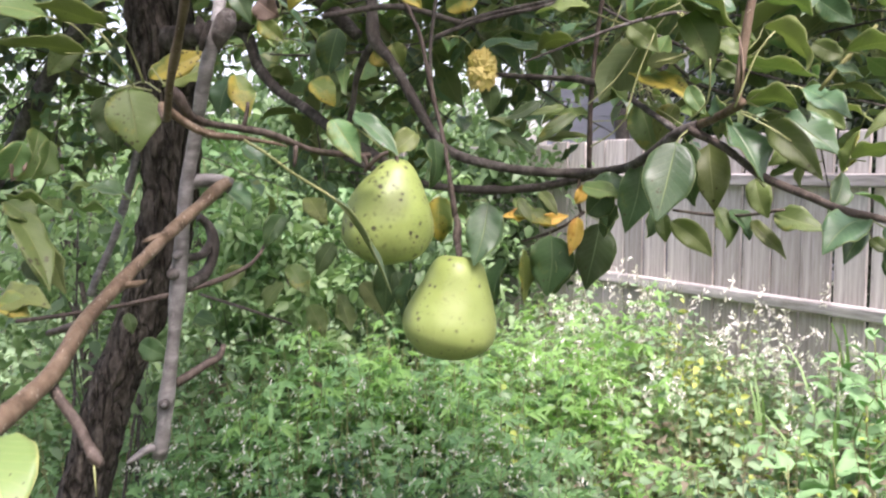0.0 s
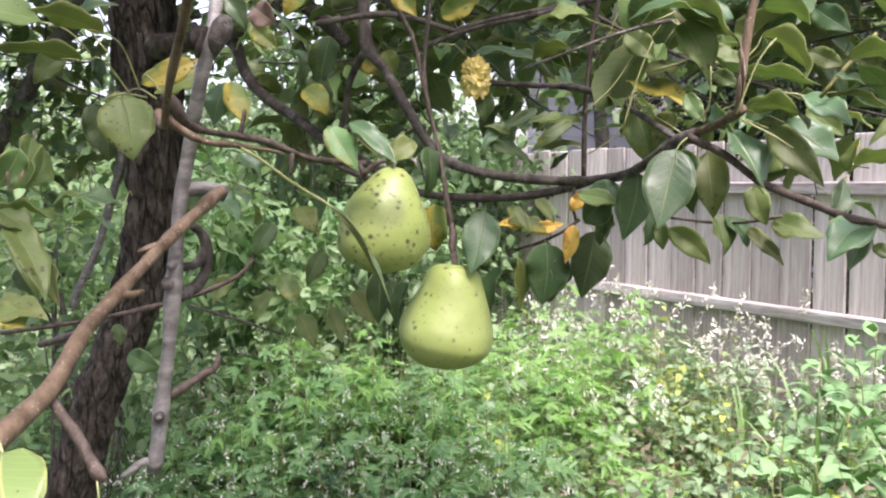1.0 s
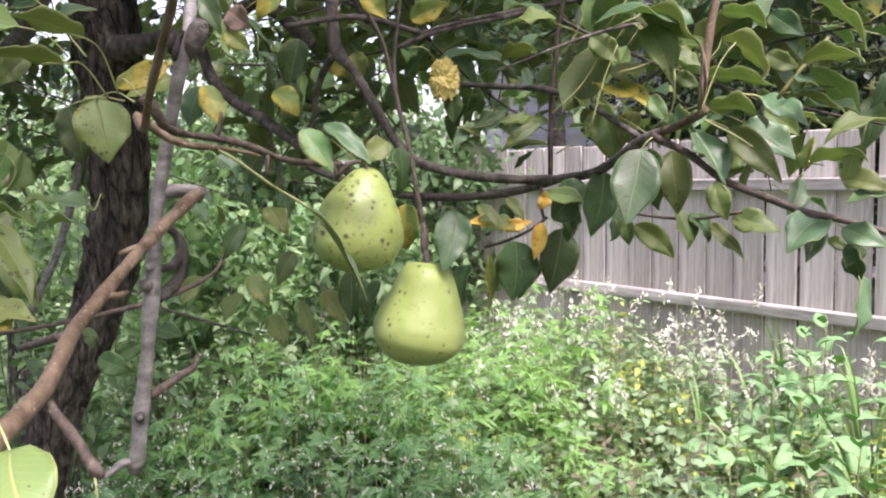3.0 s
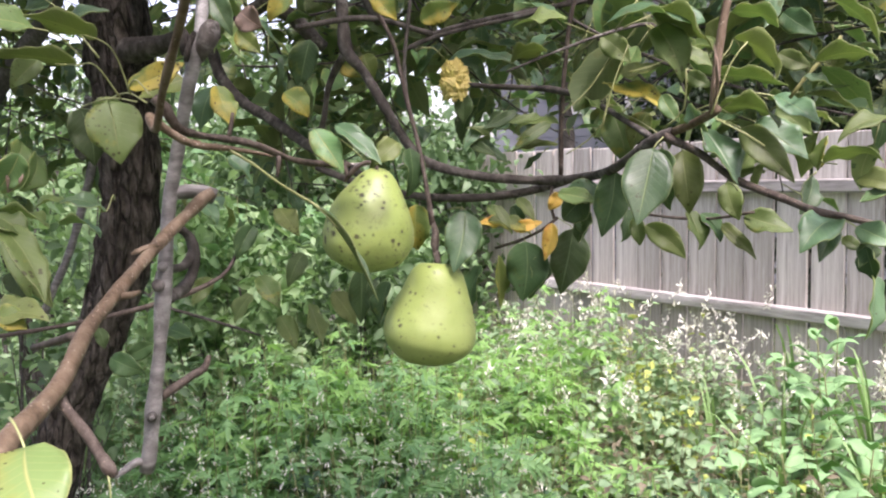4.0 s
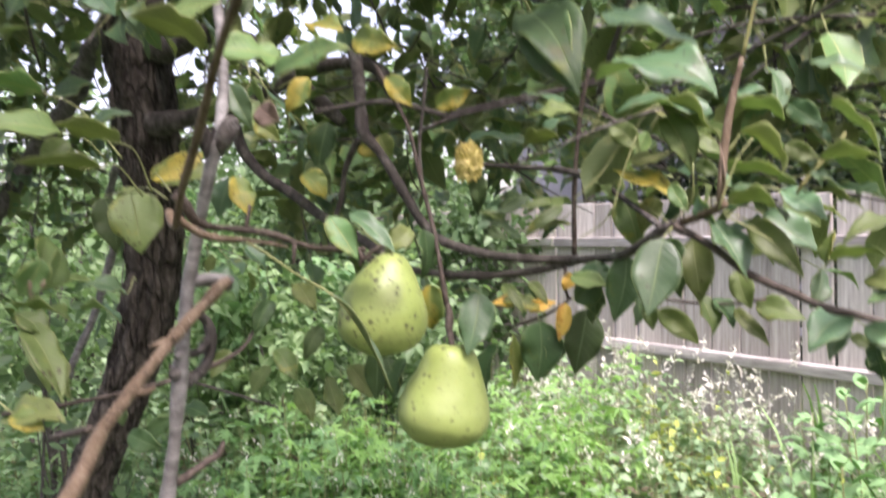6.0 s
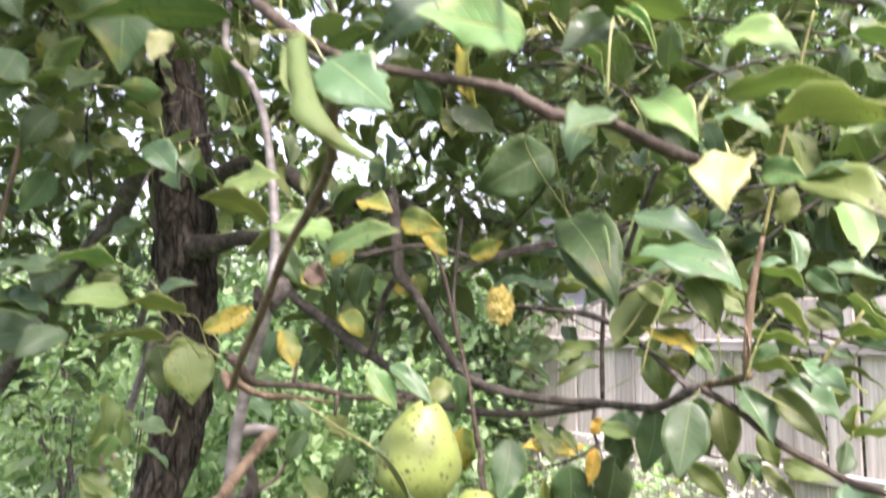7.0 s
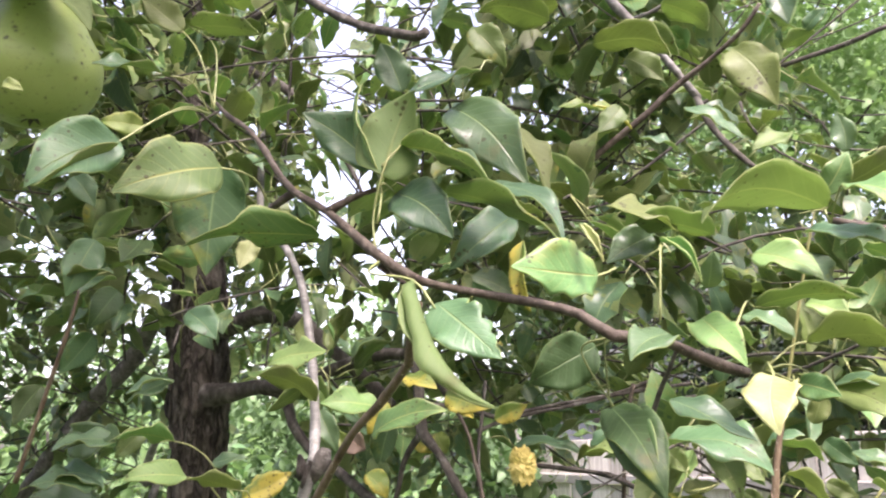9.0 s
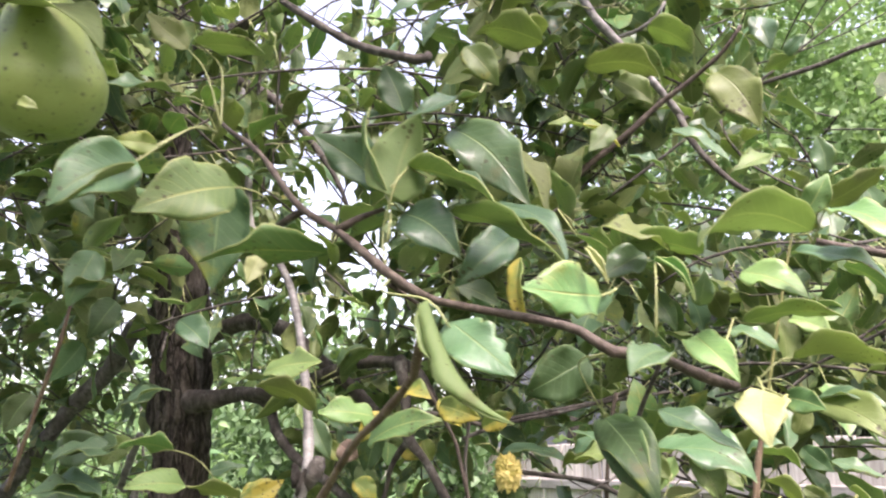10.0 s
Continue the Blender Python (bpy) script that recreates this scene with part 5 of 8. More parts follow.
leaf((0.027, 0.74, 1.788), (0.068, 0.72, 1.753), (0.09, -0.72, 0.69), 0.019, "green", pear_tree, fold=0.3, curl=0.5, stem=(0.049, 0.77, 1.76))
leaf((-0.047, 0.68, 1.761), (-0.031, 0.68, 1.742), (0.12, -0.43, 0.89), 0.017, "green", pear_tree, fold=0.3)
leaf((-0.1465, 0.70, 1.807), (-0.1348, 0.69, 1.7568), (0.45, -0.89, -0.06), 0.043, "spotted", pear_tree, fold=0.15, curl=0.25, wave=0.07, stem=(-0.089, 0.63, 1.798))
leaf((-0.188, 0.74, 1.806), (-0.1784, 0.74, 1.757), (0.5, -0.85, 0.1), 0.032, "dark", pear_tree, fold=0.2, curl=0.4, stem=(-0.1, 0.64, 1.80))
leaf((-0.148, 0.73, 1.809), (-0.171, 0.73, 1.79), (0.37, -0.85, 0.39), 0.024, "olive", pear_tree, fold=0.3, curl=0.4, wave=0.08)
leaf((-0.138, 0.72, 1.819), (-0.098, 0.74, 1.842), (0.33, -0.88, 0.35), 0.022, "yellow", pear_tree, fold=0.2, curl=0.4, stem=(-0.086, 0.63, 1.803))
leaf((-0.068, 0.72, 1.819), (-0.08, 0.72, 1.785), (-0.2, -0.98, -0.08), 0.023, "green", pear_tree, fold=0.1, curl=0.2)
leaf((-0.066, 0.72, 1.82), (-0.051, 0.71, 1.785), (0.63, -0.77, -0.09), 0.022, "yellow", pear_tree, fold=0.1, curl=0.2)
leaf((-0.128, 0.6, 1.851), (-0.099, 0.6, 1.855), (0.32, -0.7, 0.64), 0.013, "green", pear_tree, fold=0.2)
leaf((-0.111, 0.5, 1.758), (-0.125, 0.5, 1.737), (0.76, -0.65, -0.03), 0.018, "bright", pear_tree, fold=0.3, stem=(-0.127, 0.52, 1.741))
leaf((-0.115, 0.505, 1.752), (-0.119, 0.5, 1.736), (0.49, -0.87, -0.01), 0.010, "tan", pear_tree, fold=0.6)
leaf((-0.151, 0.55, 1.716), (-0.112, 0.52, 1.671), (0.75, -0.66, 0.05), 0.021, "olive", pear_tree, fold=0.3, curl=0.5)
leaf((-0.156, 0.55, 1.723), (-0.134, 0.55, 1.708), (0.22, -0.38, 0.9), 0.020, "olive", pear_tree, fold=0.3, curl=0.6)
leaf((-0.132, 0.5, 1.668), (-0.112, 0.5, 1.66), (0.42, -0.73, 0.54), 0.016, "yellow", pear_tree, fold=0.2, curl=0.4)
leaf((-0.039, 0.36, 1.638), (-0.015, 0.33, 1.613), (0.4, -0.72, 0.57), 0.034, "lit", pear_tree, fold=0.12, curl=0.3, wave=0.07, bite=0.01, stem=(-0.05, 0.37, 1.647))
leaf((-0.267, 0.95, 1.547), (-0.228, 0.95, 1.532), (0.39, -0.9, 0.2), 0.026, "dark", pear_tree, fold=0.2)
leaf((-0.229, 0.98, 1.557), (-0.263, 0.98, 1.541), (0.37, -0.91, 0.19), 0.021, "dark", pear_tree, fold=0.2)
leaf((-0.319, 0.9, 1.718), (-0.279, 0.9, 1.722), (0.2, -0.39, 0.9), 0.020, "olive", pear_tree, fold=0.3)
leaf((0.048, 0.85, 1.925), (0.073, 0.85, 1.895), (0.09, -0.95, 0.28), 0.025, "yellow", pear_tree, fold=0.3, curl=0.3)
leaf((0.096, 0.85, 1.894), (0.132, 0.85, 1.91), (0.03, -0.98, -0.2), 0.023, "yellow", pear_tree, fold=0.2, curl=0.3)
leaf((-0.008, 0.75, 1.906), (-0.028, 0.75, 1.876), (-0.28, -0.94, -0.19), 0.020, "yellow", pear_tree, fold=0.2)
leaf((-0.069, 0.72, 1.898), (-0.051, 0.72, 1.859), (0.28, -0.94, -0.2), 0.020, "green", pear_tree, fold=0.3)
leaf((-0.069, 0.8, 1.879), (-0.047, 0.8, 1.858), (0.25, -0.95, -0.17), 0.019, "yellow", pear_tree, fold=0.3)
leaf((-0.039, 0.7, 1.874), (-0.022, 0.7, 1.862), (0.24, -0.95, -0.19), 0.022, "tan", pear_tree, fold=0.2, curl=0.3)
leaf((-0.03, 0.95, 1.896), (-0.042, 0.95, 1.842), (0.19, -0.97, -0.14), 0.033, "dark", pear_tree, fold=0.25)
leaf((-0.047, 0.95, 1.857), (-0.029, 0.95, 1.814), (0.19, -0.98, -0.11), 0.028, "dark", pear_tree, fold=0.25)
leaf((-0.054, 0.92, 1.836), (-0.028, 0.92, 1.81), (0.18, -0.91, 0.38), 0.027, "yellow", pear_tree, fold=0.2)
leaf((0.025, 0.98, 1.884), (0.037, 0.98, 1.859), (0.11, -0.98, -0.14), 0.026, "yellow", pear_tree, fold=0.2)
leaf((-0.003, 0.99, 1.88), (0.023, 0.99, 1.86), (0.13, -0.98, -0.14), 0.024, "yellow", pear_tree, fold=0.2)
leaf((0.057, 0.29, 1.928), (0.092, 0.25, 1.872), (-0.94, -0.34, -0.03), 0.019, "silver", pear_tree, fold=0.5, curl=0.15, roll=1.0, stem=(0.035, 0.345, 1.95))
leaf((0.067, 0.285, 1.917), (0.093, 0.26, 1.891), (0.02, -0.94, 0.34), 0.025, "green", pear_tree, fold=0.05, curl=0.3, bite=0.5)
leaf((0.158, 0.48, 1.924), (0.114, 0.48, 1.901), (-0.09, -0.99, -0.1), 0.035, "dark", pear_tree, fold=0.1, curl=0.3, stem=(0.151, 0.36, 1.911))
leaf((0.167, 0.49, 1.886), (0.186, 0.43, 1.831), (-0.15, -0.88, 0.44), 0.033, "dark", pear_tree, fold=0.15, curl=0.3, stem=(0.151, 0.36, 1.911))
leaf((0.182, 0.6, 2.146), (0.214, 0.6, 2.122), (-0.08, -0.49, 0.87), 0.022, "yellow", pear_tree, fold=0.3, curl=0.4)
leaf((0.205, 0.6, 2.211), (0.258, 0.6, 2.19), (0.07, 0.33, 0.94), 0.032, "olive", pear_tree, fold=0.2, curl=0.6)
leaf((0.3, 0.68, 2.18), (0.328, 0.68, 2.153), (-0.15, -0.47, 0.87), 0.027, "green", pear_tree, fold=0.2, curl=0.5)
leaf((0.204, 0.65, 2.16), (0.157, 0.65, 2.167), (-0.07, -0.49, 0.87), 0.022, "olive", pear_tree, fold=0.2, curl=0.5)
leaf((0.216, 0.7, 1.864), (0.175, 0.7, 1.859), (-0.06, -0.44, 0.89), 0.027, "olive", pear_tree, fold=0.2, curl=0.5)
leaf((-0.204, 0.6, 1.873), (-0.253, 0.6, 1.862), (0.2, -0.41, 0.89), 0.030, "dark", pear_tree, fold=0.2, curl=0.4)
leaf((-0.255, 0.6, 1.843), (-0.213, 0.6, 1.832), (0.2, -0.4, 0.9), 0.031, "green", pear_tree, fold=0.2, curl=0.4)
leaf((0.035, 0.35, 1.997), (0.051, 0.36, 2.049), (-0.08, 0.72, 0.69), 0.037, "olive", pear_tree, fold=0.2, curl=0.5, stem=(0.033, 0.345, 1.956))
leaf((0.033, 0.352, 1.999), (0.022, 0.365, 2.057), (-0.87, -0.46, -0.17), 0.011, "bright", pear_tree, fold=0.4, curl=0.2)
leaf((0.213, 0.82, 1.859), (0.181, 0.84, 1.85), (0.02, 0.42, 0.91), 0.027, "olive", pear_tree, fold=0.15, curl=0.6)
leaf((0.189, 0.9, 1.8), (0.157, 0.92, 1.793), (-0.01, -0.46, 0.89), 0.026, "dark", pear_tree, fold=0.2, curl=0.6)
leaf((0.248, 0.8, 1.727), (0.228, 0.82, 1.701), (-0.09, -0.88, 0.47), 0.031, "dark", pear_tree, fold=0.2, curl=0.4)
leaf((-0.202, 0.6, 1.905), (-0.164, 0.6, 1.915), (0.18, -0.43, 0.89), 0.017, "green", pear_tree, fold=0.2, curl=0.5)
leaf((-0.14, 0.7, 2.137), (-0.081, 0.7, 2.14), (0.13, -0.48, 0.87), 0.023, "dark", pear_tree, fold=0.2, curl=0.5)
leaf((-0.056, 0.6, 2.181), (-0.017, 0.6, 2.163), (0.09, -0.49, 0.87), 0.023, "olive", pear_tree, fold=0.2, curl=0.6)
leaf((-0.267, 0.6, 2.091), (-0.244, 0.6, 2.063), (0.45, -0.86, 0.22), 0.024, "green", pear_tree, fold=0.2, curl=0.4)
leaf((0.219, 0.6, 2.114), (0.251, 0.6, 2.098), (-0.11, -0.48, 0.87), 0.023, "green", pear_tree, fold=0.2, curl=0.5)
leaf((0.156, 0.6, 2.243), (0.115, 0.6, 2.233), (0.02, 0.33, 0.95), 0.026, "olive", pear_tree, fold=0.2, curl=0.6)
leaf((0.246, 0.6, 2.241), (0.284, 0.6, 2.212), (0.09, 0.32, 0.94), 0.032, "olive", pear_tree, fold=0.2, curl=0.6)
leaf((0.079, 0.6, 2.222), (0.109, 0.6, 2.183), (-0.01, -1, 0.03), 0.031, "olive", pear_tree, fold=0.2, curl=0.5)
leaf((0.159, 0.88, 1.699), (0.204, 0.88, 1.684), (-0.04, -0.69, 0.73), 0.019, "yellow", pear_tree, fold=0.3, curl=0.5, wave=0.2)
leaf((0.184, 0.885, 1.691), (0.215, 0.88, 1.697), (-0.08, -1, 0.05), 0.014, "gold", pear_tree, fold=0.3, curl=0.4)
leaf((0.079, 0.74, 1.773), (0.058, 0.73, 1.752), (0.09, -0.9, 0.42), 0.021, "olive", pear_tree, fold=0.3, curl=0.5)


# leaves of the outer limb, towards the fence
leaf((0.2789, 0.680, 1.7612), (0.2623, 0.660, 1.7039), (-0.22, -0.98, 0.05), 0.0377, "green", pear_tree, fold=0.14, curl=0.2, wave=0.06, stem=(0.290, 0.690, 1.771))
leaf((0.2686, 0.780, 1.7455), (0.2549, 0.770, 1.6877), (-0.17, -0.98, 0.05), 0.0322, "dark", pear_tree, fold=0.2, curl=0.4, stem=(0.287, 0.720, 1.766))
leaf((0.2922, 0.710, 1.7622), (0.3001, 0.710, 1.7124), (-0.85, -0.51, 0.1), 0.0303, "dark", pear_tree, fold=0.2, curl=0.4, stem=(0.290, 0.690, 1.771))
leaf((0.3092, 0.710, 1.7605), (0.3118, 0.700, 1.7098), (-0.26, -0.96, 0.05), 0.0286, "olive", pear_tree, fold=0.2, curl=0.4, stem=(0.290, 0.690, 1.771))
leaf((0.3128, 0.670, 1.7750), (0.3297, 0.640, 1.7325), (0.46, -0.88, 0.1), 0.0329, "green", pear_tree, fold=0.3, curl=0.5, stem=(0.306, 0.680, 1.787))
leaf((0.3031, 0.670, 1.7933), (0.3140, 0.660, 1.7718), (-0.87, -0.48, 0.1), 0.0144, "green", pear_tree, fold=0.4, curl=0.4)
leaf((0.3474, 0.720, 1.7339), (0.3551, 0.710, 1.7038), (-0.31, -0.95, 0.05), 0.0196, "spotted", pear_tree, fold=0.2, curl=0.4, stem=(0.336, 0.660, 1.729))
leaf((0.2914, 0.760, 1.6988), (0.3232, 0.750, 1.6695), (-0.24, -0.97, 0.05), 0.0212, "olive", pear_tree, fold=0.3, curl=0.4)
leaf((0.3279, 0.760, 1.7102), (0.3338, 0.750, 1.6765), (0.48, -0.86, 0.1), 0.0214, "olive", pear_tree, fold=0.25, curl=0.4)
leaf((0.3390, 0.760, 1.7079), (0.3524, 0.750, 1.6829), (0.47, -0.87, 0.1), 0.0181, "dark", pear_tree, fold=0.3, curl=0.4)
leaf((0.3538, 0.750, 1.6993), (0.3760, 0.730, 1.6696), (-0.26, -0.76, 0.6), 0.0134, "olive", pear_tree, fold=0.3, curl=0.8)
leaf((0.3660, 0.730, 1.7069), (0.3983, 0.710, 1.6938), (-0.28, -0.75, 0.6), 0.0241, "olive", pear_tree, fold=0.25, curl=0.5)
leaf((0.2804, 0.790, 1.7124), (0.2746, 0.790, 1.6818), (0.55, -0.82, 0.1), 0.0174, "green", pear_tree, fold=0.3, curl=0.4)
leaf((0.2879, 0.780, 1.7054), (0.2907, 0.780, 1.6791), (-0.21, -0.98, 0.05), 0.0146, "olive", pear_tree, fold=0.3, curl=0.4)
leaf((0.3701, 0.580, 1.7101), (0.3403, 0.560, 1.6903), (-0.32, -0.73, 0.6), 0.0246, "green", pear_tree, fold=0.25, curl=0.4, stem=(0.372, 0.580, 1.708))
leaf((0.3731, 0.580, 1.7039), (0.3568, 0.570, 1.6834), (-0.41, -0.91, 0.05), 0.0129, "green", pear_tree, fold=0.3, curl=0.4, stem=(0.372, 0.580, 1.708))
leaf((0.3757, 0.580, 1.6980), (0.3842, 0.570, 1.6903), (-0.34, -0.72, 0.6), 0.0092, "olive", pear_tree, fold=0.2, curl=0.4, stem=(0.372, 0.580, 1.708))
leaf((0.3774, 0.630, 1.7384), (0.3649, 0.620, 1.7114), (0.38, -0.92, 0.1), 0.0180, "green", pear_tree, fold=0.3, curl=0.4, stem=(0.380, 0.630, 1.741))
leaf((0.3345, 0.650, 1.7735), (0.3616, 0.620, 1.7332), (-0.35, -0.94, 0.05), 0.0221, "olive", pear_tree, fold=0.35, curl=0.8, wave=0.2, stem=(0.306, 0.680, 1.787))
leaf((0.3521, 0.670, 1.7790), (0.3841, 0.650, 1.7499), (-0.29, -0.75, 0.6), 0.0286, "green", pear_tree, fold=0.2, curl=0.5, stem=(0.306, 0.680, 1.787))
leaf((0.3214, 0.660, 1.7889), (0.3536, 0.630, 1.7712), (0.13, 0.38, 0.91), 0.0285, "olive", pear_tree, fold=0.2, curl=0.9, stem=(0.306, 0.680, 1.787))
leaf((0.3540, 0.640, 1.7949), (0.3741, 0.610, 1.7723), (-0.17, -0.43, 0.88), 0.0227, "green", pear_tree, fold=0.25, curl=0.4, stem=(0.320, 0.660, 1.787))
leaf((0.3795, 0.640, 1.7831), (0.3911, 0.620, 1.7711), (0.16, 0.37, 0.91), 0.0134, "olive", pear_tree, fold=0.2, curl=0.6)
leaf((0.3679, 0.670, 1.7895), (0.3897, 0.660, 1.7682), (-0.37, -0.93, 0.05), 0.0192, "olive", pear_tree, fold=0.2, curl=0.5)
leaf((0.3228, 0.670, 1.8148), (0.3651, 0.640, 1.8017), (0.13, 0.38, 0.91), 0.0236, "olive", pear_tree, fold=0.2, curl=0.5, stem=(0.321, 0.670, 1.807))
leaf((0.3352, 0.670, 1.8409), (0.3577, 0.650, 1.8063), (0.13, 0.38, 0.91), 0.0275, "olive", pear_tree, fold=0.3, curl=0.9, stem=(0.323, 0.670, 1.823))
leaf((0.3799, 0.700, 1.8337), (0.4018, 0.690, 1.8213), (-0.37, -0.93, 0.05), 0.0163, "olive", pear_tree, fold=0.2, curl=0.4)
leaf((0.3653, 0.600, 1.8129), (0.3909, 0.570, 1.8077), (0.17, 0.36, 0.91), 0.0205, "olive", pear_tree, fold=0.2, curl=0.6, stem=(0.364, 0.610, 1.806))
leaf((0.3580, 0.600, 1.8036), (0.3720, 0.590, 1.7958), (-0.18, -0.42, 0.88), 0.0113, "green", pear_tree, fold=0.2, curl=0.4)
leaf((0.3638, 0.610, 1.7928), (0.3848, 0.580, 1.7776), (0.16, 0.37, 0.91), 0.0127, "olive", pear_tree, fold=0.2, curl=0.7)
leaf((0.3421, 0.530, 1.8384), (0.3561, 0.500, 1.8040), (0.17, 0.36, 0.91), 0.0279, "olive", pear_tree, fold=0.2, curl=0.7, wave=0.08)
leaf((0.3959, 0.550, 1.7706), (0.3528, 0.540, 1.7564), (-0.2, -0.41, 0.88), 0.0159, "olive", pear_tree, fold=0.2, curl=0.5)
leaf((0.3625, 0.580, 1.7468), (0.3857, 0.550, 1.7446), (0.17, 0.36, 0.91), 0.0175, "olive", pear_tree, fold=0.2, curl=0.6, stem=(0.368, 0.600, 1.742))
leaf((0.3752, 0.560, 1.7351), (0.3921, 0.540, 1.7283), (-0.36, -0.71, 0.6), 0.0162, "olive", pear_tree, fold=0.2, curl=0.5)
leaf((0.3984, 0.550, 1.7294), (0.3665, 0.540, 1.7222), (-0.21, -0.41, 0.88), 0.0149, "dark", pear_tree, fold=0.2, curl=0.4, stem=(0.400, 0.550, 1.712))
leaf((0.3749, 0.560, 1.7063), (0.3927, 0.540, 1.6955), (-0.36, -0.71, 0.6), 0.0173, "green", pear_tree, fold=0.2, curl=0.4, stem=(0.372, 0.580, 1.708))
leaf((0.3872, 0.560, 1.6941), (0.3723, 0.550, 1.6821), (-0.44, -0.9, 0.05), 0.0130, "dark", pear_tree, fold=0.2, curl=0.4)
leaf((0.2544, 0.760, 1.8207), (0.3061, 0.710, 1.7883), (-0.1, -0.45, 0.88), 0.0230, "yellow", pear_tree, fold=0.2, curl=0.4, wave=0.18)
leaf((0.2923, 0.710, 1.8042), (0.3039, 0.700, 1.7818), (-0.24, -0.97, 0.05), 0.0139, "bright", pear_tree, fold=0.2, curl=0.4)
leaf((0.3291, 0.720, 1.8624), (0.2486, 0.740, 1.8623), (-0.1, -0.45, 0.88), 0.0341, "green", pear_tree, fold=0.2, curl=0.6)
leaf((0.2900, 0.730, 1.8710), (0.3302, 0.700, 1.8351), (0.1, 0.39, 0.91), 0.0370, "olive", pear_tree, fold=0.2, curl=0.8)
leaf((0.2960, 0.740, 1.8637), (0.3110, 0.720, 1.8142), (-0.24, -0.97, 0.05), 0.0281, "olive", pear_tree, fold=0.3, curl=0.5)
leaf((0.2660, 0.740, 1.8258), (0.2972, 0.730, 1.8309), (-0.17, -0.78, 0.6), 0.0163, "silver", pear_tree, fold=0.2, curl=0.4)
leaf((0.2572, 0.780, 1.8637), (0.2806, 0.770, 1.8382), (-0.18, -0.98, 0.05), 0.0217, "olive", pear_tree, fold=0.2, curl=0.4)
leaf((0.2674, 0.790, 1.7986), (0.2781, 0.780, 1.7508), (-0.19, -0.98, 0.05), 0.0300, "spotted", pear_tree, fold=0.15, curl=0.3, stem=(0.292, 0.720, 1.775))
leaf((0.2950, 0.770, 1.7961), (0.2807, 0.770, 1.7642), (-0.21, -0.98, 0.05), 0.0210, "yellow", pear_tree, fold=0.2, curl=0.4)
leaf((0.2644, 0.830, 1.7277), (0.2224, 0.820, 1.7240), (-0.14, -0.99, 0.05), 0.0260, "green", pear_tree, fold=0.15, curl=0.4)
leaf((0.2377, 0.840, 1.7119), (0.2493, 0.840, 1.6821), (0.6, -0.79, 0.1), 0.0192, "dark", pear_tree, fold=0.2, curl=0.4)
leaf((0.3210, 0.740, 1.8243), (0.3380, 0.730, 1.8125), (-0.28, -0.96, 0.05), 0.0138, "olive", pear_tree, fold=0.2, curl=0.4)
leaf((0.3232, 0.760, 1.8459), (0.3440, 0.750, 1.8320), (-0.22, -0.77, 0.6), 0.0162, "olive", pear_tree, fold=0.2, curl=0.4)
leaf((0.3441, 0.700, 1.8658), (0.3721, 0.680, 1.8491), (0.13, 0.38, 0.91), 0.0230, "olive", pear_tree, fold=0.2, curl=0.6)
leaf((0.3288, 0.690, 1.8641), (0.3549, 0.670, 1.8714), (-0.15, -0.44, 0.88), 0.0202, "green", pear_tree, fold=0.2, curl=0.5)
leaf((0.3908, 0.720, 1.8686), (0.4093, 0.700, 1.8467), (-0.38, -0.93, 0.05), 0.0210, "dark", pear_tree, fold=0.2, curl=0.4)
leaf((0.3666, 0.740, 1.8046), (0.3444, 0.740, 1.7842), (-0.31, -0.95, 0.05), 0.0181, "dark", pear_tree, fold=0.2, curl=0.4)
leaf((0.3833, 0.760, 1.7631), (0.3670, 0.760, 1.7442), (0.44, -0.89, 0.1), 0.0150, "olive", pear_tree, fold=0.2, curl=0.4)
leaf((0.3769, 0.620, 1.7429), (0.3835, 0.620, 1.7659), (-0.92, -0.36, 0.1), 0.0143, "yellow", pear_tree, fold=0.4, curl=0.4)
# leaves of the high twig over the camera
leaf((-0.1011, 0.340, 2.0150), (-0.1307, 0.310, 1.9801), (0.49, -0.87, 0.05), 0.0328, "green", pear_tree, fold=0.2, curl=0.3, stem=(-0.088, 0.430, 2.070))
leaf((-0.0991, 0.335, 2.0117), (-0.1243, 0.305, 1.9783), (-0.19, 0.35, 0.91), 0.0094, "silver", pear_tree, fold=0.2, curl=0.2)
leaf((-0.1026, 0.370, 2.0362), (-0.1236, 0.360, 2.0346), (0.44, -0.9, 0.05), 0.0140, "yellow", pear_tree, fold=0.2, curl=0.4, stem=(-0.088, 0.430, 2.070))
leaf((-0.0533, 0.360, 2.0065), (-0.0930, 0.320, 1.9801), (0.39, -0.92, 0.05), 0.0365, "bright", pear_tree, fold=0.14, curl=0.35, stem=(-0.041, 0.410, 2.003))
leaf((-0.0903, 0.460, 2.0452), (-0.0901, 0.450, 1.9673), (0.32, -0.87, -0.35), 0.0471, "dark", pear_tree, fold=0.12, curl=0.2)
leaf((-0.0048, 0.390, 1.9761), (-0.0716, 0.360, 1.9632), (-0.12, 0.38, 0.91), 0.0274, "bright", pear_tree, fold=0.25, curl=0.5, wave=0.2)
leaf((-0.0536, 0.430, 1.9845), (-0.0592, 0.420, 1.9644), (0.3, -0.95, 0.05), 0.0139, "pale", pear_tree, fold=0.3, curl=0.4)
leaf((-0.0988, 0.390, 2.0767), (-0.1320, 0.360, 2.0705), (0.2, -0.41, 0.88), 0.0271, "green", pear_tree, fold=0.2, curl=0.5, stem=(-0.088, 0.430, 2.070))
leaf((-0.1811, 0.360, 2.0607), (-0.1689, 0.360, 2.0548), (0.55, -0.84, 0.05), 0.0081, "olive", pear_tree, fold=0.2, curl=0.4)
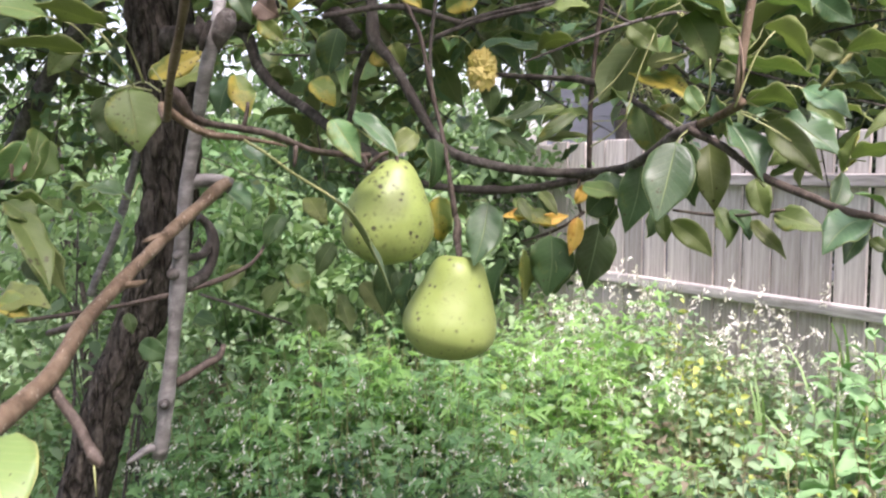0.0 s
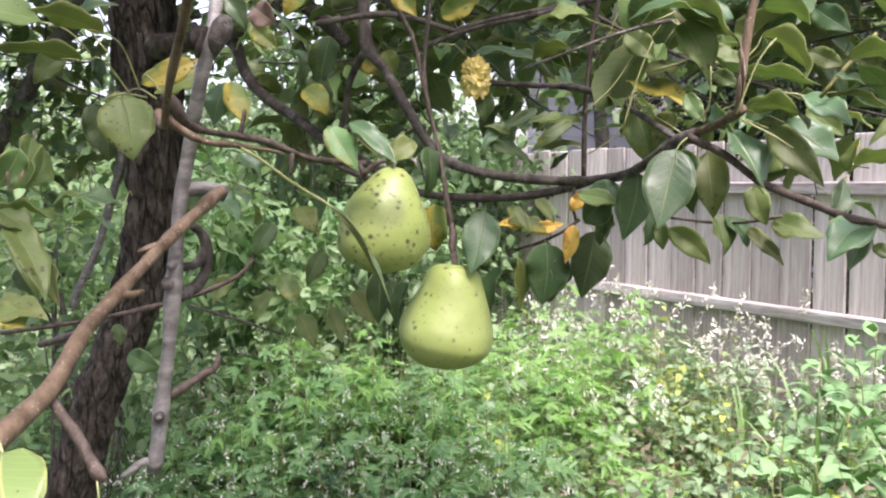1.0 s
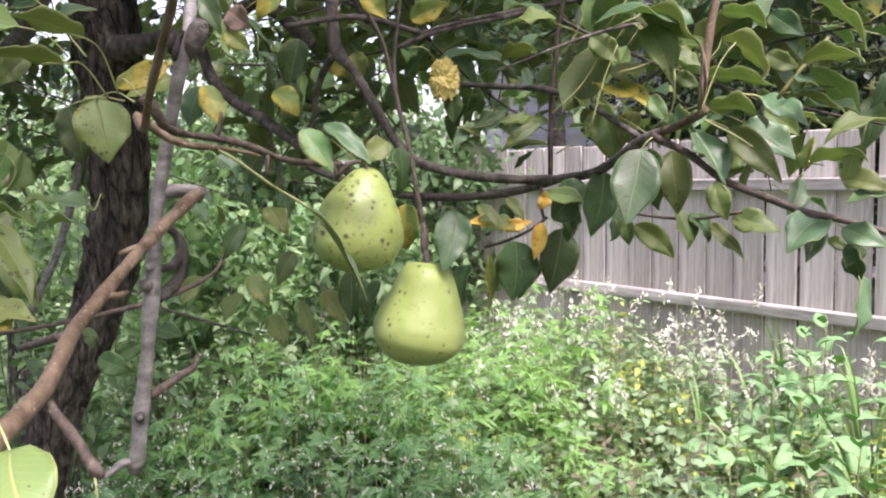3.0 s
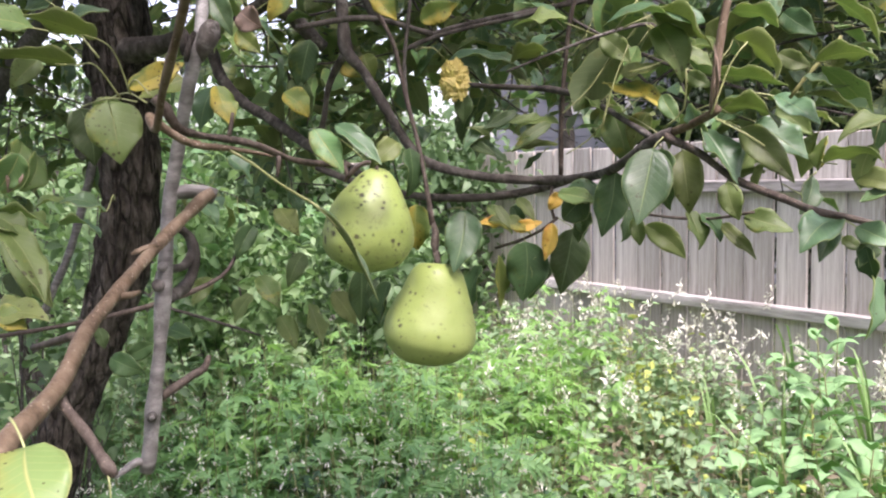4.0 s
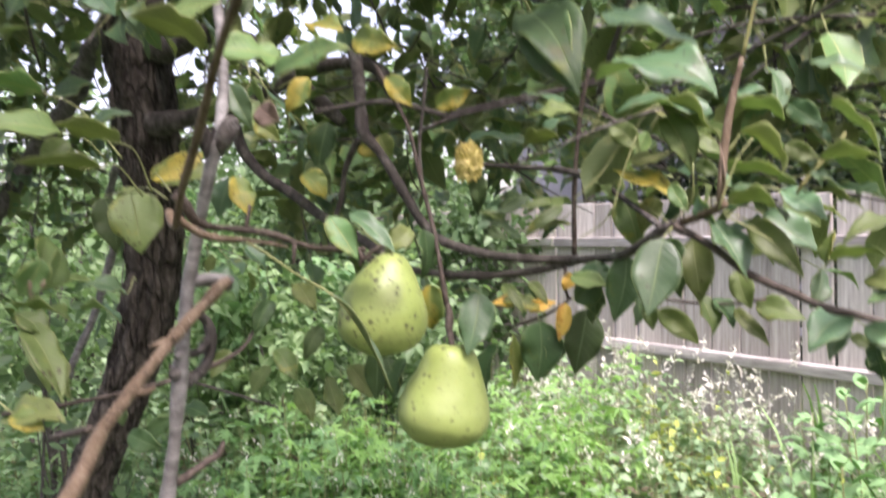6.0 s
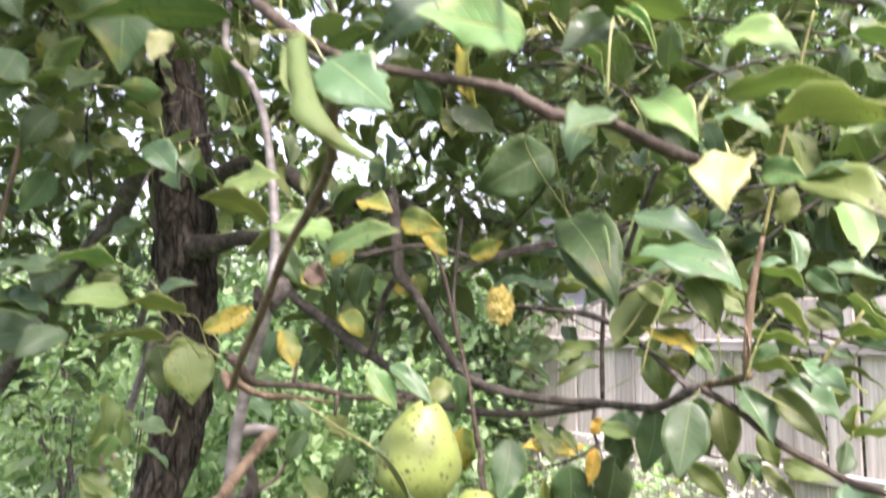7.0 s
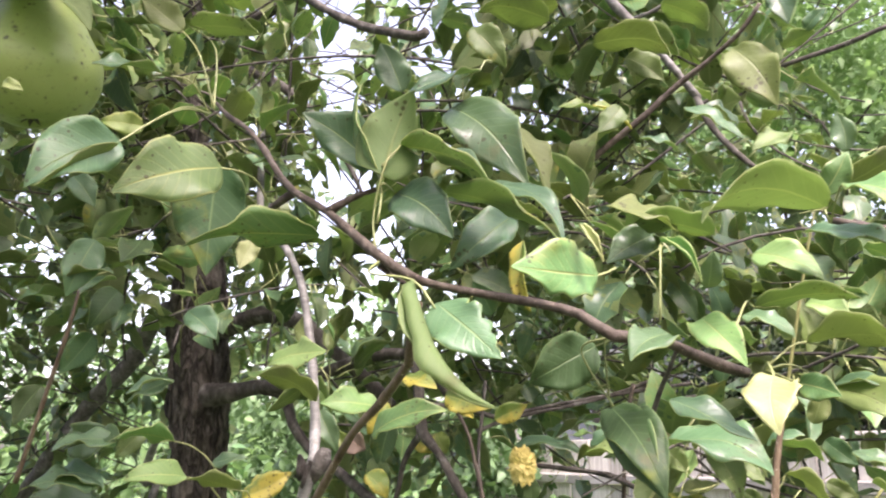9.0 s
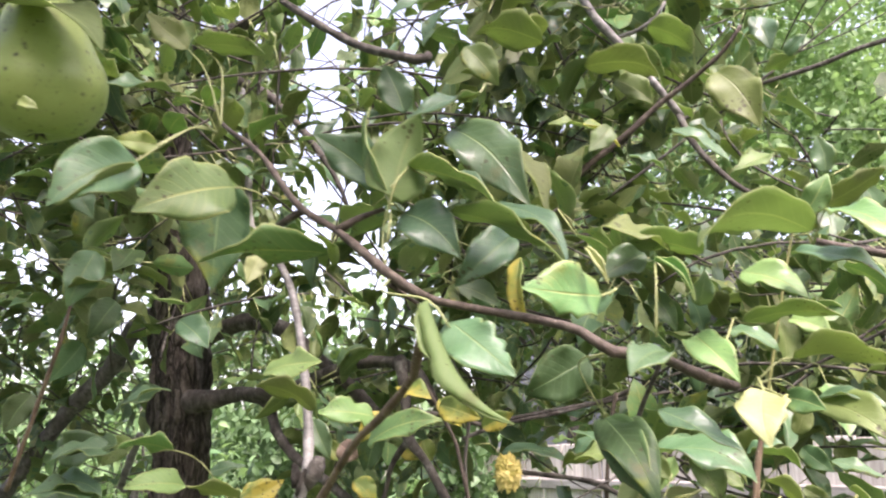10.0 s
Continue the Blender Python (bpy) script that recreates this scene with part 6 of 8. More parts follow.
leaf((-0.2464, 0.410, 2.1576), (-0.1480, 0.385, 2.1055), (0.25, -0.39, 0.88), 0.0533, "silver", pear_tree, fold=0.2, curl=0.5, wave=0.08)
leaf((-0.1223, 0.460, 2.1468), (-0.1504, 0.450, 2.1703), (0.41, -0.91, 0.05), 0.0228, "olive", pear_tree, fold=0.2, curl=0.4, stem=(-0.085, 0.430, 2.073))
leaf((-0.1177, 0.460, 2.1502), (-0.0608, 0.440, 2.1311), (-0.14, 0.38, 0.91), 0.0222, "olive", pear_tree, fold=0.2, curl=0.4, stem=(-0.085, 0.430, 2.073))
leaf((0.0268, 0.380, 2.0120), (-0.0107, 0.360, 2.0377), (0.19, -0.98, 0.05), 0.0280, "green", pear_tree, fold=0.18, curl=0.3, stem=(0.033, 0.350, 1.971))
leaf((0.0362, 0.430, 2.0811), (0.0221, 0.430, 2.1164), (0.13, -0.99, 0.05), 0.0228, "green", pear_tree, fold=0.2, curl=0.4)
leaf((0.0863, 0.420, 2.0902), (0.0394, 0.400, 2.0629), (0.03, -0.46, 0.88), 0.0227, "green", pear_tree, fold=0.2, curl=0.3, stem=(0.094, 0.430, 2.101))
leaf((0.0431, 0.370, 2.0206), (0.0902, 0.330, 1.9860), (-0.02, 0.4, 0.91), 0.0239, "bright", pear_tree, fold=0.2, curl=0.4, stem=(0.035, 0.350, 2.002))
leaf((0.0625, 0.370, 2.0181), (0.0886, 0.340, 1.9913), (0.02, -0.46, 0.88), 0.0125, "green", pear_tree, fold=0.2, curl=0.5)
leaf((0.0683, 0.420, 2.0645), (0.1127, 0.380, 1.9995), (0.0, -1.0, 0.05), 0.0383, "green", pear_tree, fold=0.18, curl=0.4)
leaf((0.1054, 0.420, 2.0522), (0.1246, 0.400, 1.9998), (0.66, -0.74, 0.1), 0.0237, "silver", pear_tree, fold=0.35, curl=0.6)
leaf((0.0662, 0.370, 1.9939), (0.1240, 0.320, 1.9491), (0.0, 0.4, 0.91), 0.0262, "olive", pear_tree, fold=0.2, curl=0.7)
leaf((0.0896, 0.370, 1.9979), (0.1244, 0.325, 1.9509), (-0.02, -0.46, 0.88), 0.0176, "green", pear_tree, fold=0.2, curl=0.5)
leaf((0.0403, 0.370, 1.9931), (0.0719, 0.350, 1.9621), (0.08, -1.0, 0.05), 0.0292, "green", pear_tree, fold=0.2, curl=0.3, stem=(0.035, 0.350, 1.992))
leaf((0.1028, 0.400, 1.9880), (0.0683, 0.380, 1.9527), (0.01, -1.0, 0.05), 0.0252, "green", pear_tree, fold=0.3, curl=0.4)
leaf((0.1372, 0.310, 1.9332), (0.0977, 0.280, 1.9311), (-0.08, -1.0, 0.05), 0.0266, "bright", pear_tree, fold=0.1, curl=0.3, bite=0.3, stem=(0.148, 0.330, 1.941))
leaf((0.1299, 0.300, 1.9527), (0.1372, 0.290, 1.9347), (-0.1, -0.79, 0.6), 0.0074, "pale", pear_tree, fold=0.5, curl=0.8, roll=0.6)
leaf((0.1780, 0.360, 1.9140), (0.1529, 0.330, 1.8974), (-0.15, -0.79, 0.6), 0.0219, "green", pear_tree, fold=0.2, curl=0.4)
leaf((0.1945, 0.360, 1.9212), (0.2050, 0.330, 1.8943), (-0.21, -0.77, 0.6), 0.0215, "bright", pear_tree, fold=0.25, curl=0.4, stem=(0.210, 0.380, 1.918))
leaf((0.2196, 0.340, 1.8910), (0.2092, 0.310, 1.8636), (-0.32, -0.95, 0.05), 0.0252, "pale", pear_tree, fold=0.15, curl=0.3, bite=0.25, stem=(0.226, 0.370, 1.897))
leaf((0.2421, 0.370, 1.8902), (0.2536, 0.350, 1.8823), (-0.36, -0.93, 0.05), 0.0147, "bright", pear_tree, fold=0.2, curl=0.4, stem=(0.226, 0.370, 1.897))
leaf((0.2438, 0.430, 1.9394), (0.2927, 0.400, 1.9378), (0.14, 0.37, 0.91), 0.0214, "olive", pear_tree, fold=0.2, curl=0.8, stem=(0.220, 0.390, 1.922))
leaf((0.2482, 0.370, 1.9106), (0.2854, 0.330, 1.8960), (0.16, 0.37, 0.91), 0.0263, "olive", pear_tree, fold=0.2, curl=0.5, stem=(0.226, 0.370, 1.897))
leaf((0.2693, 0.400, 1.8895), (0.2932, 0.360, 1.8642), (-0.33, -0.73, 0.6), 0.0227, "olive", pear_tree, fold=0.2, curl=0.5, stem=(0.226, 0.370, 1.897))
leaf((0.2720, 0.400, 1.8925), (0.2952, 0.370, 1.8819), (-0.19, -0.42, 0.88), 0.0138, "green", pear_tree, fold=0.2, curl=0.4)
leaf((0.2575, 0.350, 1.9750), (0.1846, 0.310, 1.9561), (0.13, 0.38, 0.91), 0.0370, "silver", pear_tree, fold=0.12, curl=0.9, wave=0.07, stem=(0.280, 0.400, 1.981))
leaf((0.2729, 0.360, 1.9900), (0.2892, 0.320, 1.9564), (-0.2, -0.41, 0.88), 0.0234, "bright", pear_tree, fold=0.2, curl=0.5, stem=(0.280, 0.400, 1.981))
leaf((0.2585, 0.380, 1.9709), (0.2894, 0.340, 1.9435), (-0.19, -0.42, 0.88), 0.0204, "green", pear_tree, fold=0.2, curl=0.5)
leaf((0.2397, 0.410, 1.9667), (0.2644, 0.380, 1.9447), (-0.27, -0.75, 0.6), 0.0243, "bright", pear_tree, fold=0.2, curl=0.4)
leaf((0.1689, 0.490, 1.8859), (0.1850, 0.430, 1.8321), (-0.16, -0.92, -0.35), 0.0310, "dark", pear_tree, fold=0.15, curl=0.3, wave=0.05, stem=(0.148, 0.360, 1.913))
leaf((0.2116, 0.520, 1.8926), (0.2553, 0.480, 1.8638), (-0.12, -0.45, 0.88), 0.0264, "green", pear_tree, fold=0.2, curl=0.5)
leaf((0.2125, 0.560, 1.8615), (0.2757, 0.520, 1.8424), (-0.12, -0.45, 0.88), 0.0448, "green", pear_tree, fold=0.2, curl=0.6)
leaf((0.2027, 0.430, 1.9900), (0.1561, 0.400, 1.9937), (-0.15, -0.79, 0.6), 0.0295, "olive", pear_tree, fold=0.2, curl=0.4)
leaf((0.2245, 0.430, 1.9839), (0.1740, 0.410, 1.9862), (0.09, 0.39, 0.91), 0.0260, "olive", pear_tree, fold=0.2, curl=0.5)
leaf((0.1818, 0.380, 1.9666), (0.1959, 0.360, 1.9397), (-0.18, -0.78, 0.6), 0.0102, "bright", pear_tree, fold=0.5, curl=1.0, roll=0.6, stem=(0.174, 0.360, 1.921))
leaf((0.2045, 0.380, 1.9413), (0.2058, 0.370, 1.9592), (-0.26, -0.97, 0.05), 0.0123, "green", pear_tree, fold=0.2, curl=0.4)
leaf((0.3211, 0.500, 2.0299), (0.3373, 0.490, 2.0575), (-0.4, -0.92, 0.05), 0.0201, "bright", pear_tree, fold=0.2, curl=0.4, stem=(0.301, 0.450, 1.995))
leaf((0.3457, 0.510, 2.0650), (0.3422, 0.510, 2.0953), (-0.41, -0.91, 0.05), 0.0182, "green", pear_tree, fold=0.2, curl=0.4)
leaf((0.3418, 0.510, 2.0395), (0.3793, 0.490, 2.0623), (0.18, 0.36, 0.91), 0.0290, "olive", pear_tree, fold=0.2, curl=0.4)
leaf((0.2371, 0.520, 2.1060), (0.2718, 0.500, 2.0714), (-0.13, -0.44, 0.88), 0.0207, "green", pear_tree, fold=0.2, curl=0.5)
leaf((0.2903, 0.560, 2.1738), (0.3129, 0.540, 2.1144), (-0.33, -0.94, 0.05), 0.0399, "olive", pear_tree, fold=0.2, curl=0.5)
leaf((0.1724, 0.520, 2.1597), (0.2225, 0.490, 2.1312), (0.08, 0.39, 0.91), 0.0307, "olive", pear_tree, fold=0.2, curl=0.6)
leaf((0.1986, 0.530, 2.1527), (0.2243, 0.520, 2.1271), (-0.21, -0.98, 0.05), 0.0226, "olive", pear_tree, fold=0.2, curl=0.4)
leaf((0.1981, 0.560, 2.1254), (0.1775, 0.550, 2.0994), (-0.16, -0.99, 0.05), 0.0208, "olive", pear_tree, fold=0.2, curl=0.4)
leaf((0.3230, 0.550, 2.0959), (0.2906, 0.540, 2.0788), (-0.27, -0.75, 0.6), 0.0228, "olive", pear_tree, fold=0.2, curl=0.4)
leaf((0.1403, 0.520, 2.1820), (0.0853, 0.500, 2.1779), (0.02, 0.4, 0.91), 0.0352, "olive", pear_tree, fold=0.2, curl=0.5)
leaf((0.3446, 0.550, 2.1828), (0.3601, 0.540, 2.1966), (-0.4, -0.91, 0.05), 0.0138, "green", pear_tree, fold=0.2, curl=0.4)
leaf((0.3177, 0.540, 2.2131), (0.3246, 0.530, 2.1771), (-0.29, -0.74, 0.6), 0.0228, "green", pear_tree, fold=0.2, curl=0.4)
leaf((0.3292, 0.560, 2.1736), (0.3535, 0.550, 2.1825), (0.15, 0.37, 0.91), 0.0166, "olive", pear_tree, fold=0.2, curl=0.4)
leaf((-0.2152, 0.550, 2.0200), (-0.2289, 0.540, 1.9734), (0.47, -0.88, 0.05), 0.0298, "green", pear_tree, fold=0.25, curl=0.4)
leaf((-0.2357, 0.550, 1.9869), (-0.1931, 0.540, 1.9903), (0.21, -0.41, 0.88), 0.0263, "green", pear_tree, fold=0.2, curl=0.4)
leaf((-0.2066, 0.600, 1.8678), (-0.2481, 0.580, 1.8601), (0.21, -0.41, 0.88), 0.0280, "green", pear_tree, fold=0.2, curl=0.4)
leaf((-0.1524, 0.580, 1.8680), (-0.1838, 0.550, 1.8685), (-0.16, 0.37, 0.91), 0.0245, "bright", pear_tree, fold=0.2, curl=0.4, stem=(-0.108, 0.600, 1.825))
leaf((-0.1406, 0.580, 1.8413), (-0.1767, 0.550, 1.8398), (0.3, -0.74, 0.6), 0.0229, "bright", pear_tree, fold=0.2, curl=0.4, stem=(-0.120, 0.600, 1.825))
leaf((-0.2195, 0.600, 1.8343), (-0.2693, 0.580, 1.8310), (0.21, -0.41, 0.88), 0.0322, "green", pear_tree, fold=0.2, curl=0.4)
leaf((-0.0475, 0.600, 1.8983), (-0.0919, 0.580, 1.9165), (-0.1, 0.39, 0.91), 0.0307, "olive", pear_tree, fold=0.2, curl=0.6)
leaf((-0.0005, 0.620, 1.8946), (-0.0447, 0.600, 1.8965), (0.14, -0.79, 0.6), 0.0292, "bright", pear_tree, fold=0.2, curl=0.4, wave=0.18)
leaf((-0.0027, 0.600, 1.8717), (0.0584, 0.570, 1.8888), (0.08, -0.8, 0.6), 0.0284, "bright", pear_tree, fold=0.2, curl=0.5)
leaf((0.0215, 0.620, 1.9191), (0.0484, 0.600, 1.9072), (0.07, -0.8, 0.6), 0.0213, "yellow", pear_tree, fold=0.2, curl=0.4)
leaf((0.0551, 0.600, 1.9027), (0.0885, 0.580, 1.8904), (0.03, -1.0, 0.05), 0.0213, "yellow", pear_tree, fold=0.2, curl=0.4)
leaf((0.1125, 0.460, 1.9896), (0.1154, 0.450, 1.9416), (-0.73, -0.67, 0.1), 0.0160, "yellow", pear_tree, fold=0.4, curl=0.4)
leaf((0.0916, 0.460, 1.9418), (0.0795, 0.450, 1.9618), (0.01, -1.0, 0.05), 0.0152, "dark", pear_tree, fold=0.2, curl=0.4)
leaf((0.1901, 0.440, 1.9865), (0.1600, 0.430, 1.9667), (-0.17, -0.98, 0.05), 0.0224, "green", pear_tree, fold=0.2, curl=0.4)
leaf((0.2529, 0.480, 1.9431), (0.2764, 0.460, 1.9252), (-0.15, -0.44, 0.88), 0.0214, "green", pear_tree, fold=0.2, curl=0.4)
leaf((0.2659, 0.420, 1.8725), (0.2727, 0.420, 1.8910), (-0.36, -0.93, 0.05), 0.0118, "olive", pear_tree, fold=0.2, curl=0.4)
leaf((0.3201, 0.450, 1.9797), (0.3375, 0.430, 1.9536), (0.18, 0.36, 0.91), 0.0223, "bright", pear_tree, fold=0.2, curl=0.4)
leaf((0.2856, 0.460, 1.9464), (0.3032, 0.440, 1.9322), (-0.3, -0.74, 0.6), 0.0181, "bright", pear_tree, fold=0.2, curl=0.4)
leaf((0.3190, 0.500, 1.8574), (0.3434, 0.480, 1.8470), (-0.19, -0.42, 0.88), 0.0137, "green", pear_tree, fold=0.2, curl=0.6)
# leaves low by the trunk
leaf((-0.1424, 0.520, 1.6658), (-0.0990, 0.500, 1.6641), (0.43, -0.67, 0.6), 0.0246, "spotted", pear_tree, fold=0.2, curl=0.3, stem=(-0.174, 0.550, 1.665))
leaf((-0.1978, 0.620, 1.7206), (-0.1478, 0.600, 1.7119), (-0.21, 0.34, 0.91), 0.0320, "olive", pear_tree, fold=0.2, curl=0.5)
leaf((-0.1731, 0.620, 1.6923), (-0.1539, 0.610, 1.6555), (-0.24, -0.96, 0.1), 0.0223, "olive", pear_tree, fold=0.35, curl=0.5)
leaf((-0.1991, 0.640, 1.6779), (-0.1800, 0.630, 1.6590), (0.53, -0.85, 0.05), 0.0172, "dark", pear_tree, fold=0.2, curl=0.4)
leaf((-0.1969, 0.800, 1.7175), (-0.2308, 0.780, 1.7254), (0.21, -0.41, 0.88), 0.0241, "green", pear_tree, fold=0.2, curl=0.4, stem=(-0.210, 0.850, 1.728))
leaf((-0.1431, 0.580, 1.7600), (-0.1458, 0.560, 1.7369), (0.96, -0.23, 0.1), 0.0184, "olive", pear_tree, fold=0.3, curl=0.4, stem=(-0.147, 0.580, 1.736))
leaf((-0.2151, 0.750, 1.7077), (-0.1721, 0.730, 1.6965), (-0.19, 0.35, 0.91), 0.0221, "green", pear_tree, fold=0.2, curl=0.5)
leaf((-0.1395, 1.120, 1.6186), (-0.1061, 1.100, 1.5778), (0.21, -0.77, 0.6), 0.0300, "olive", pear_tree, fold=0.2, curl=0.5)
leaf((-0.1140, 1.130, 1.5639), (-0.0892, 1.110, 1.5218), (0.24, -0.97, 0.05), 0.0278, "olive", pear_tree, fold=0.2, curl=0.5)
leaf((0.1544, 0.800, 1.7915), (0.1347, 0.790, 1.7662), (0.2, -0.9, 0.35), 0.0116, "green", pear_tree, fold=0.15, curl=0.30)
leaf((0.1411, 0.800, 1.7749), (0.1644, 0.790, 1.7606), (-0.25, -0.75, 0.6), 0.0106, "dark", pear_tree, fold=0.25, curl=0.50)
leaf((0.1596, 0.800, 1.7799), (0.1369, 0.790, 1.7869), (0.1, -0.8, 0.6), 0.0095, "olive", pear_tree, fold=0.35, curl=0.30)
leaf((0.2148, 0.800, 1.7907), (0.1775, 0.790, 1.7636), (0.2, -0.9, 0.35), 0.0126, "olive", pear_tree, fold=0.15, curl=0.50)
leaf((0.2096, 0.800, 1.7829), (0.1816, 0.790, 1.7749), (-0.25, -0.75, 0.6), 0.0084, "olive", pear_tree, fold=0.25, curl=0.30)
leaf((0.2043, 0.800, 1.7971), (0.1749, 0.790, 1.7905), (0.1, -0.8, 0.6), 0.0105, "olive", pear_tree, fold=0.35, curl=0.50)
leaf((0.1833, 0.800, 1.8026), (0.1515, 0.790, 1.7856), (0.2, -0.9, 0.35), 0.0115, "dark", pear_tree, fold=0.15, curl=0.30)
leaf((0.2213, 0.800, 1.7276), (0.2555, 0.790, 1.7159), (-0.25, -0.75, 0.6), 0.0179, "bright", pear_tree, fold=0.25, curl=0.50)
leaf((0.1832, 0.800, 1.7227), (0.1983, 0.790, 1.7018), (0.1, -0.8, 0.6), 0.0127, "olive", pear_tree, fold=0.35, curl=0.30)
leaf((0.1646, 0.800, 1.7165), (0.1763, 0.790, 1.6940), (0.2, -0.9, 0.35), 0.0106, "olive", pear_tree, fold=0.15, curl=0.50)
leaf((-0.1507, 1.130, 1.5944), (-0.1721, 1.120, 1.5557), (-0.47, -0.87, 0.1), 0.0272, "silver", pear_tree, fold=0.2, curl=0.5)
leaf((-0.0713, 1.120, 1.5811), (-0.0512, 1.100, 1.5319), (0.83, -0.54, 0.1), 0.0341, "olive", pear_tree, fold=0.2, curl=0.4)
leaf((-0.0368, 1.100, 1.5992), (-0.0043, 1.080, 1.5584), (0.17, -0.98, 0.05), 0.0289, "silver", pear_tree, fold=0.2, curl=0.4)
leaf((-0.1946, 1.100, 1.6206), (-0.2151, 1.080, 1.5859), (0.34, -0.94, 0.05), 0.0240, "olive", pear_tree, fold=0.2, curl=0.4)
leaf((-0.0732, 1.100, 1.6507), (-0.0915, 1.080, 1.6088), (0.23, -0.97, 0.05), 0.0264, "dark", pear_tree, fold=0.2, curl=0.4)
leaf((-0.1252, 1.050, 1.6900), (-0.1415, 1.030, 1.6496), (0.29, -0.96, 0.05), 0.0256, "dark", pear_tree, fold=0.2, curl=0.4)
leaf((-0.0927, 1.050, 1.7109), (-0.0639, 1.030, 1.6773), (0.19, -0.78, 0.6), 0.0291, "olive", pear_tree, fold=0.2, curl=0.4)
leaf((-0.2364, 1.150, 1.7238), (-0.1951, 1.130, 1.6861), (0.15, -0.43, 0.88), 0.0357, "green", pear_tree, fold=0.2, curl=0.4)
leaf((0.0301, 0.950, 1.6324), (0.0404, 0.940, 1.5837), (0.14, -0.99, 0.05), 0.0219, "dark", pear_tree, fold=0.2, curl=0.3)
leaf((-0.1801, 0.900, 1.5885), (-0.1478, 0.880, 1.5834), (0.29, -0.74, 0.6), 0.0230, "dark", pear_tree, fold=0.2, curl=0.3)
leaf((-0.2555, 0.900, 1.5908), (-0.2502, 0.900, 1.5680), (0.45, -0.9, 0.05), 0.0141, "dark", pear_tree, fold=0.2, curl=0.3)
leaf((-0.1047, 0.560, 1.8145), (-0.1384, 0.520, 1.8155), (-0.19, 0.35, 0.91), 0.0183, "olive", pear_tree, fold=0.2, curl=0.4, stem=(-0.103, 0.620, 1.800))
leaf((-0.0955, 0.570, 1.8318), (-0.1261, 0.540, 1.8407), (-0.18, 0.36, 0.91), 0.0230, "olive", pear_tree, fold=0.2, curl=0.4, stem=(-0.096, 0.620, 1.803))
leaf((-0.1534, 0.520, 1.8195), (-0.1770, 0.500, 1.8034), (0.42, -0.68, 0.6), 0.0209, "green", pear_tree, fold=0.2, curl=0.4)
leaf((-0.2352, 0.640, 1.8208), (-0.2870, 0.600, 1.7994), (0.4, -0.69, 0.6), 0.0413, "green", pear_tree, fold=0.2, curl=0.4)
leaf((-0.3490, 0.800, 1.8693), (-0.2881, 0.780, 1.8832), (0.46, -0.89, 0.05), 0.0394, "green", pear_tree, fold=0.2, curl=0.4)
leaf((-0.2998, 0.950, 1.9484), (-0.3513, 0.930, 1.9155), (0.19, -0.42, 0.88), 0.0386, "green", pear_tree, fold=0.2, curl=0.4)
leaf((-0.1187, 0.800, 1.8365), (-0.1546, 0.780, 1.8182), (0.23, -0.77, 0.6), 0.0270, "yellow", pear_tree, fold=0.2, curl=0.4)
leaf((-0.3836, 0.800, 1.9296), (-0.3981, 0.780, 1.8874), (0.52, -0.85, 0.05), 0.0293, "dark", pear_tree, fold=0.2, curl=0.4)
leaf((-0.3590, 0.850, 1.9914), (-0.3834, 0.830, 1.9448), (0.49, -0.87, 0.05), 0.0338, "dark", pear_tree, fold=0.2, curl=0.4)
leaf((-0.3544, 1.000, 1.8898), (-0.3796, 0.980, 1.8540), (0.42, -0.91, 0.05), 0.0289, "olive", pear_tree, fold=0.2, curl=0.4)
leaf((-0.2168, 0.600, 1.9894), (-0.2294, 0.580, 1.9549), (0.54, -0.84, 0.05), 0.0251, "dark", pear_tree, fold=0.2, curl=0.4)
leaf((-0.2321, 0.800, 2.0078), (-0.1919, 0.780, 1.9742), (0.41, -0.91, 0.05), 0.0336, "green", pear_tree, fold=0.2, curl=0.4)
leaf((-0.1875, 0.620, 1.7164), (-0.1637, 0.600, 1.6616), (0.47, -0.88, 0.05), 0.0196, "olive", pear_tree, fold=0.35, curl=0.5)
leaf((-0.1746, 0.620, 1.7713), (-0.1809, 0.600, 1.7356), (0.95, -0.29, 0.1), 0.0249, "olive", pear_tree, fold=0.35, curl=0.5)
leaf((-0.1027, 0.660, 1.9352), (-0.0479, 0.640, 1.9430), (0.25, -0.76, 0.6), 0.0351, "bright", pear_tree, fold=0.2, curl=0.5)


def crumpled_leaf(centre, wide, high, kind, parent, label):
    """A dead leaf shrivelled into a loose wrinkled ball, open below."""
    verts, faces, uvs = [], [], []
    rows, cols = 22, 30
    for i in range(rows):
        v = i / (rows - 1)
        for j in range(cols):
            a = 2 * math.pi * j / cols
            p = Vector((math.sin(0.25 + 2.45 * v) * math.cos(a), math.sin(0.25 + 2.45 * v) * math.sin(a), math.cos(0.25 + 2.45 * v)))
            r = 0.86 + 0.50 * (0.5 - abs(noise.noise(p * 2.3 + Vector((3, 1, 7)))) * 1.7) + 0.30 * (0.4 - abs(noise.noise(p * 5.1)) * 1.6) + 0.10 * noise.noise(p * 13)
            r *= 1.0 + 0.07 * math.sin(5 * a + 4 * v) * v
            verts.append((p.x * wide * 0.5 * r, p.y * wide * 0.4 * r, p.z * high * 0.5 * r))
            uvs.append((v, 0.5 + 0.4 * math.sin(a)))
    for i in range(rows - 1):
        for j in range(cols):
            k2 = (j + 1) % cols
            faces.append((i * cols + j, i * cols + k2, (i + 1) * cols + k2, (i + 1) * cols + j))
    ob = part("leaf", mesh_from("leaf", verts, faces, [M[SIDES[kind][0]]], None, False, uvs), parent, label)
    ob.location = centre
    return ob


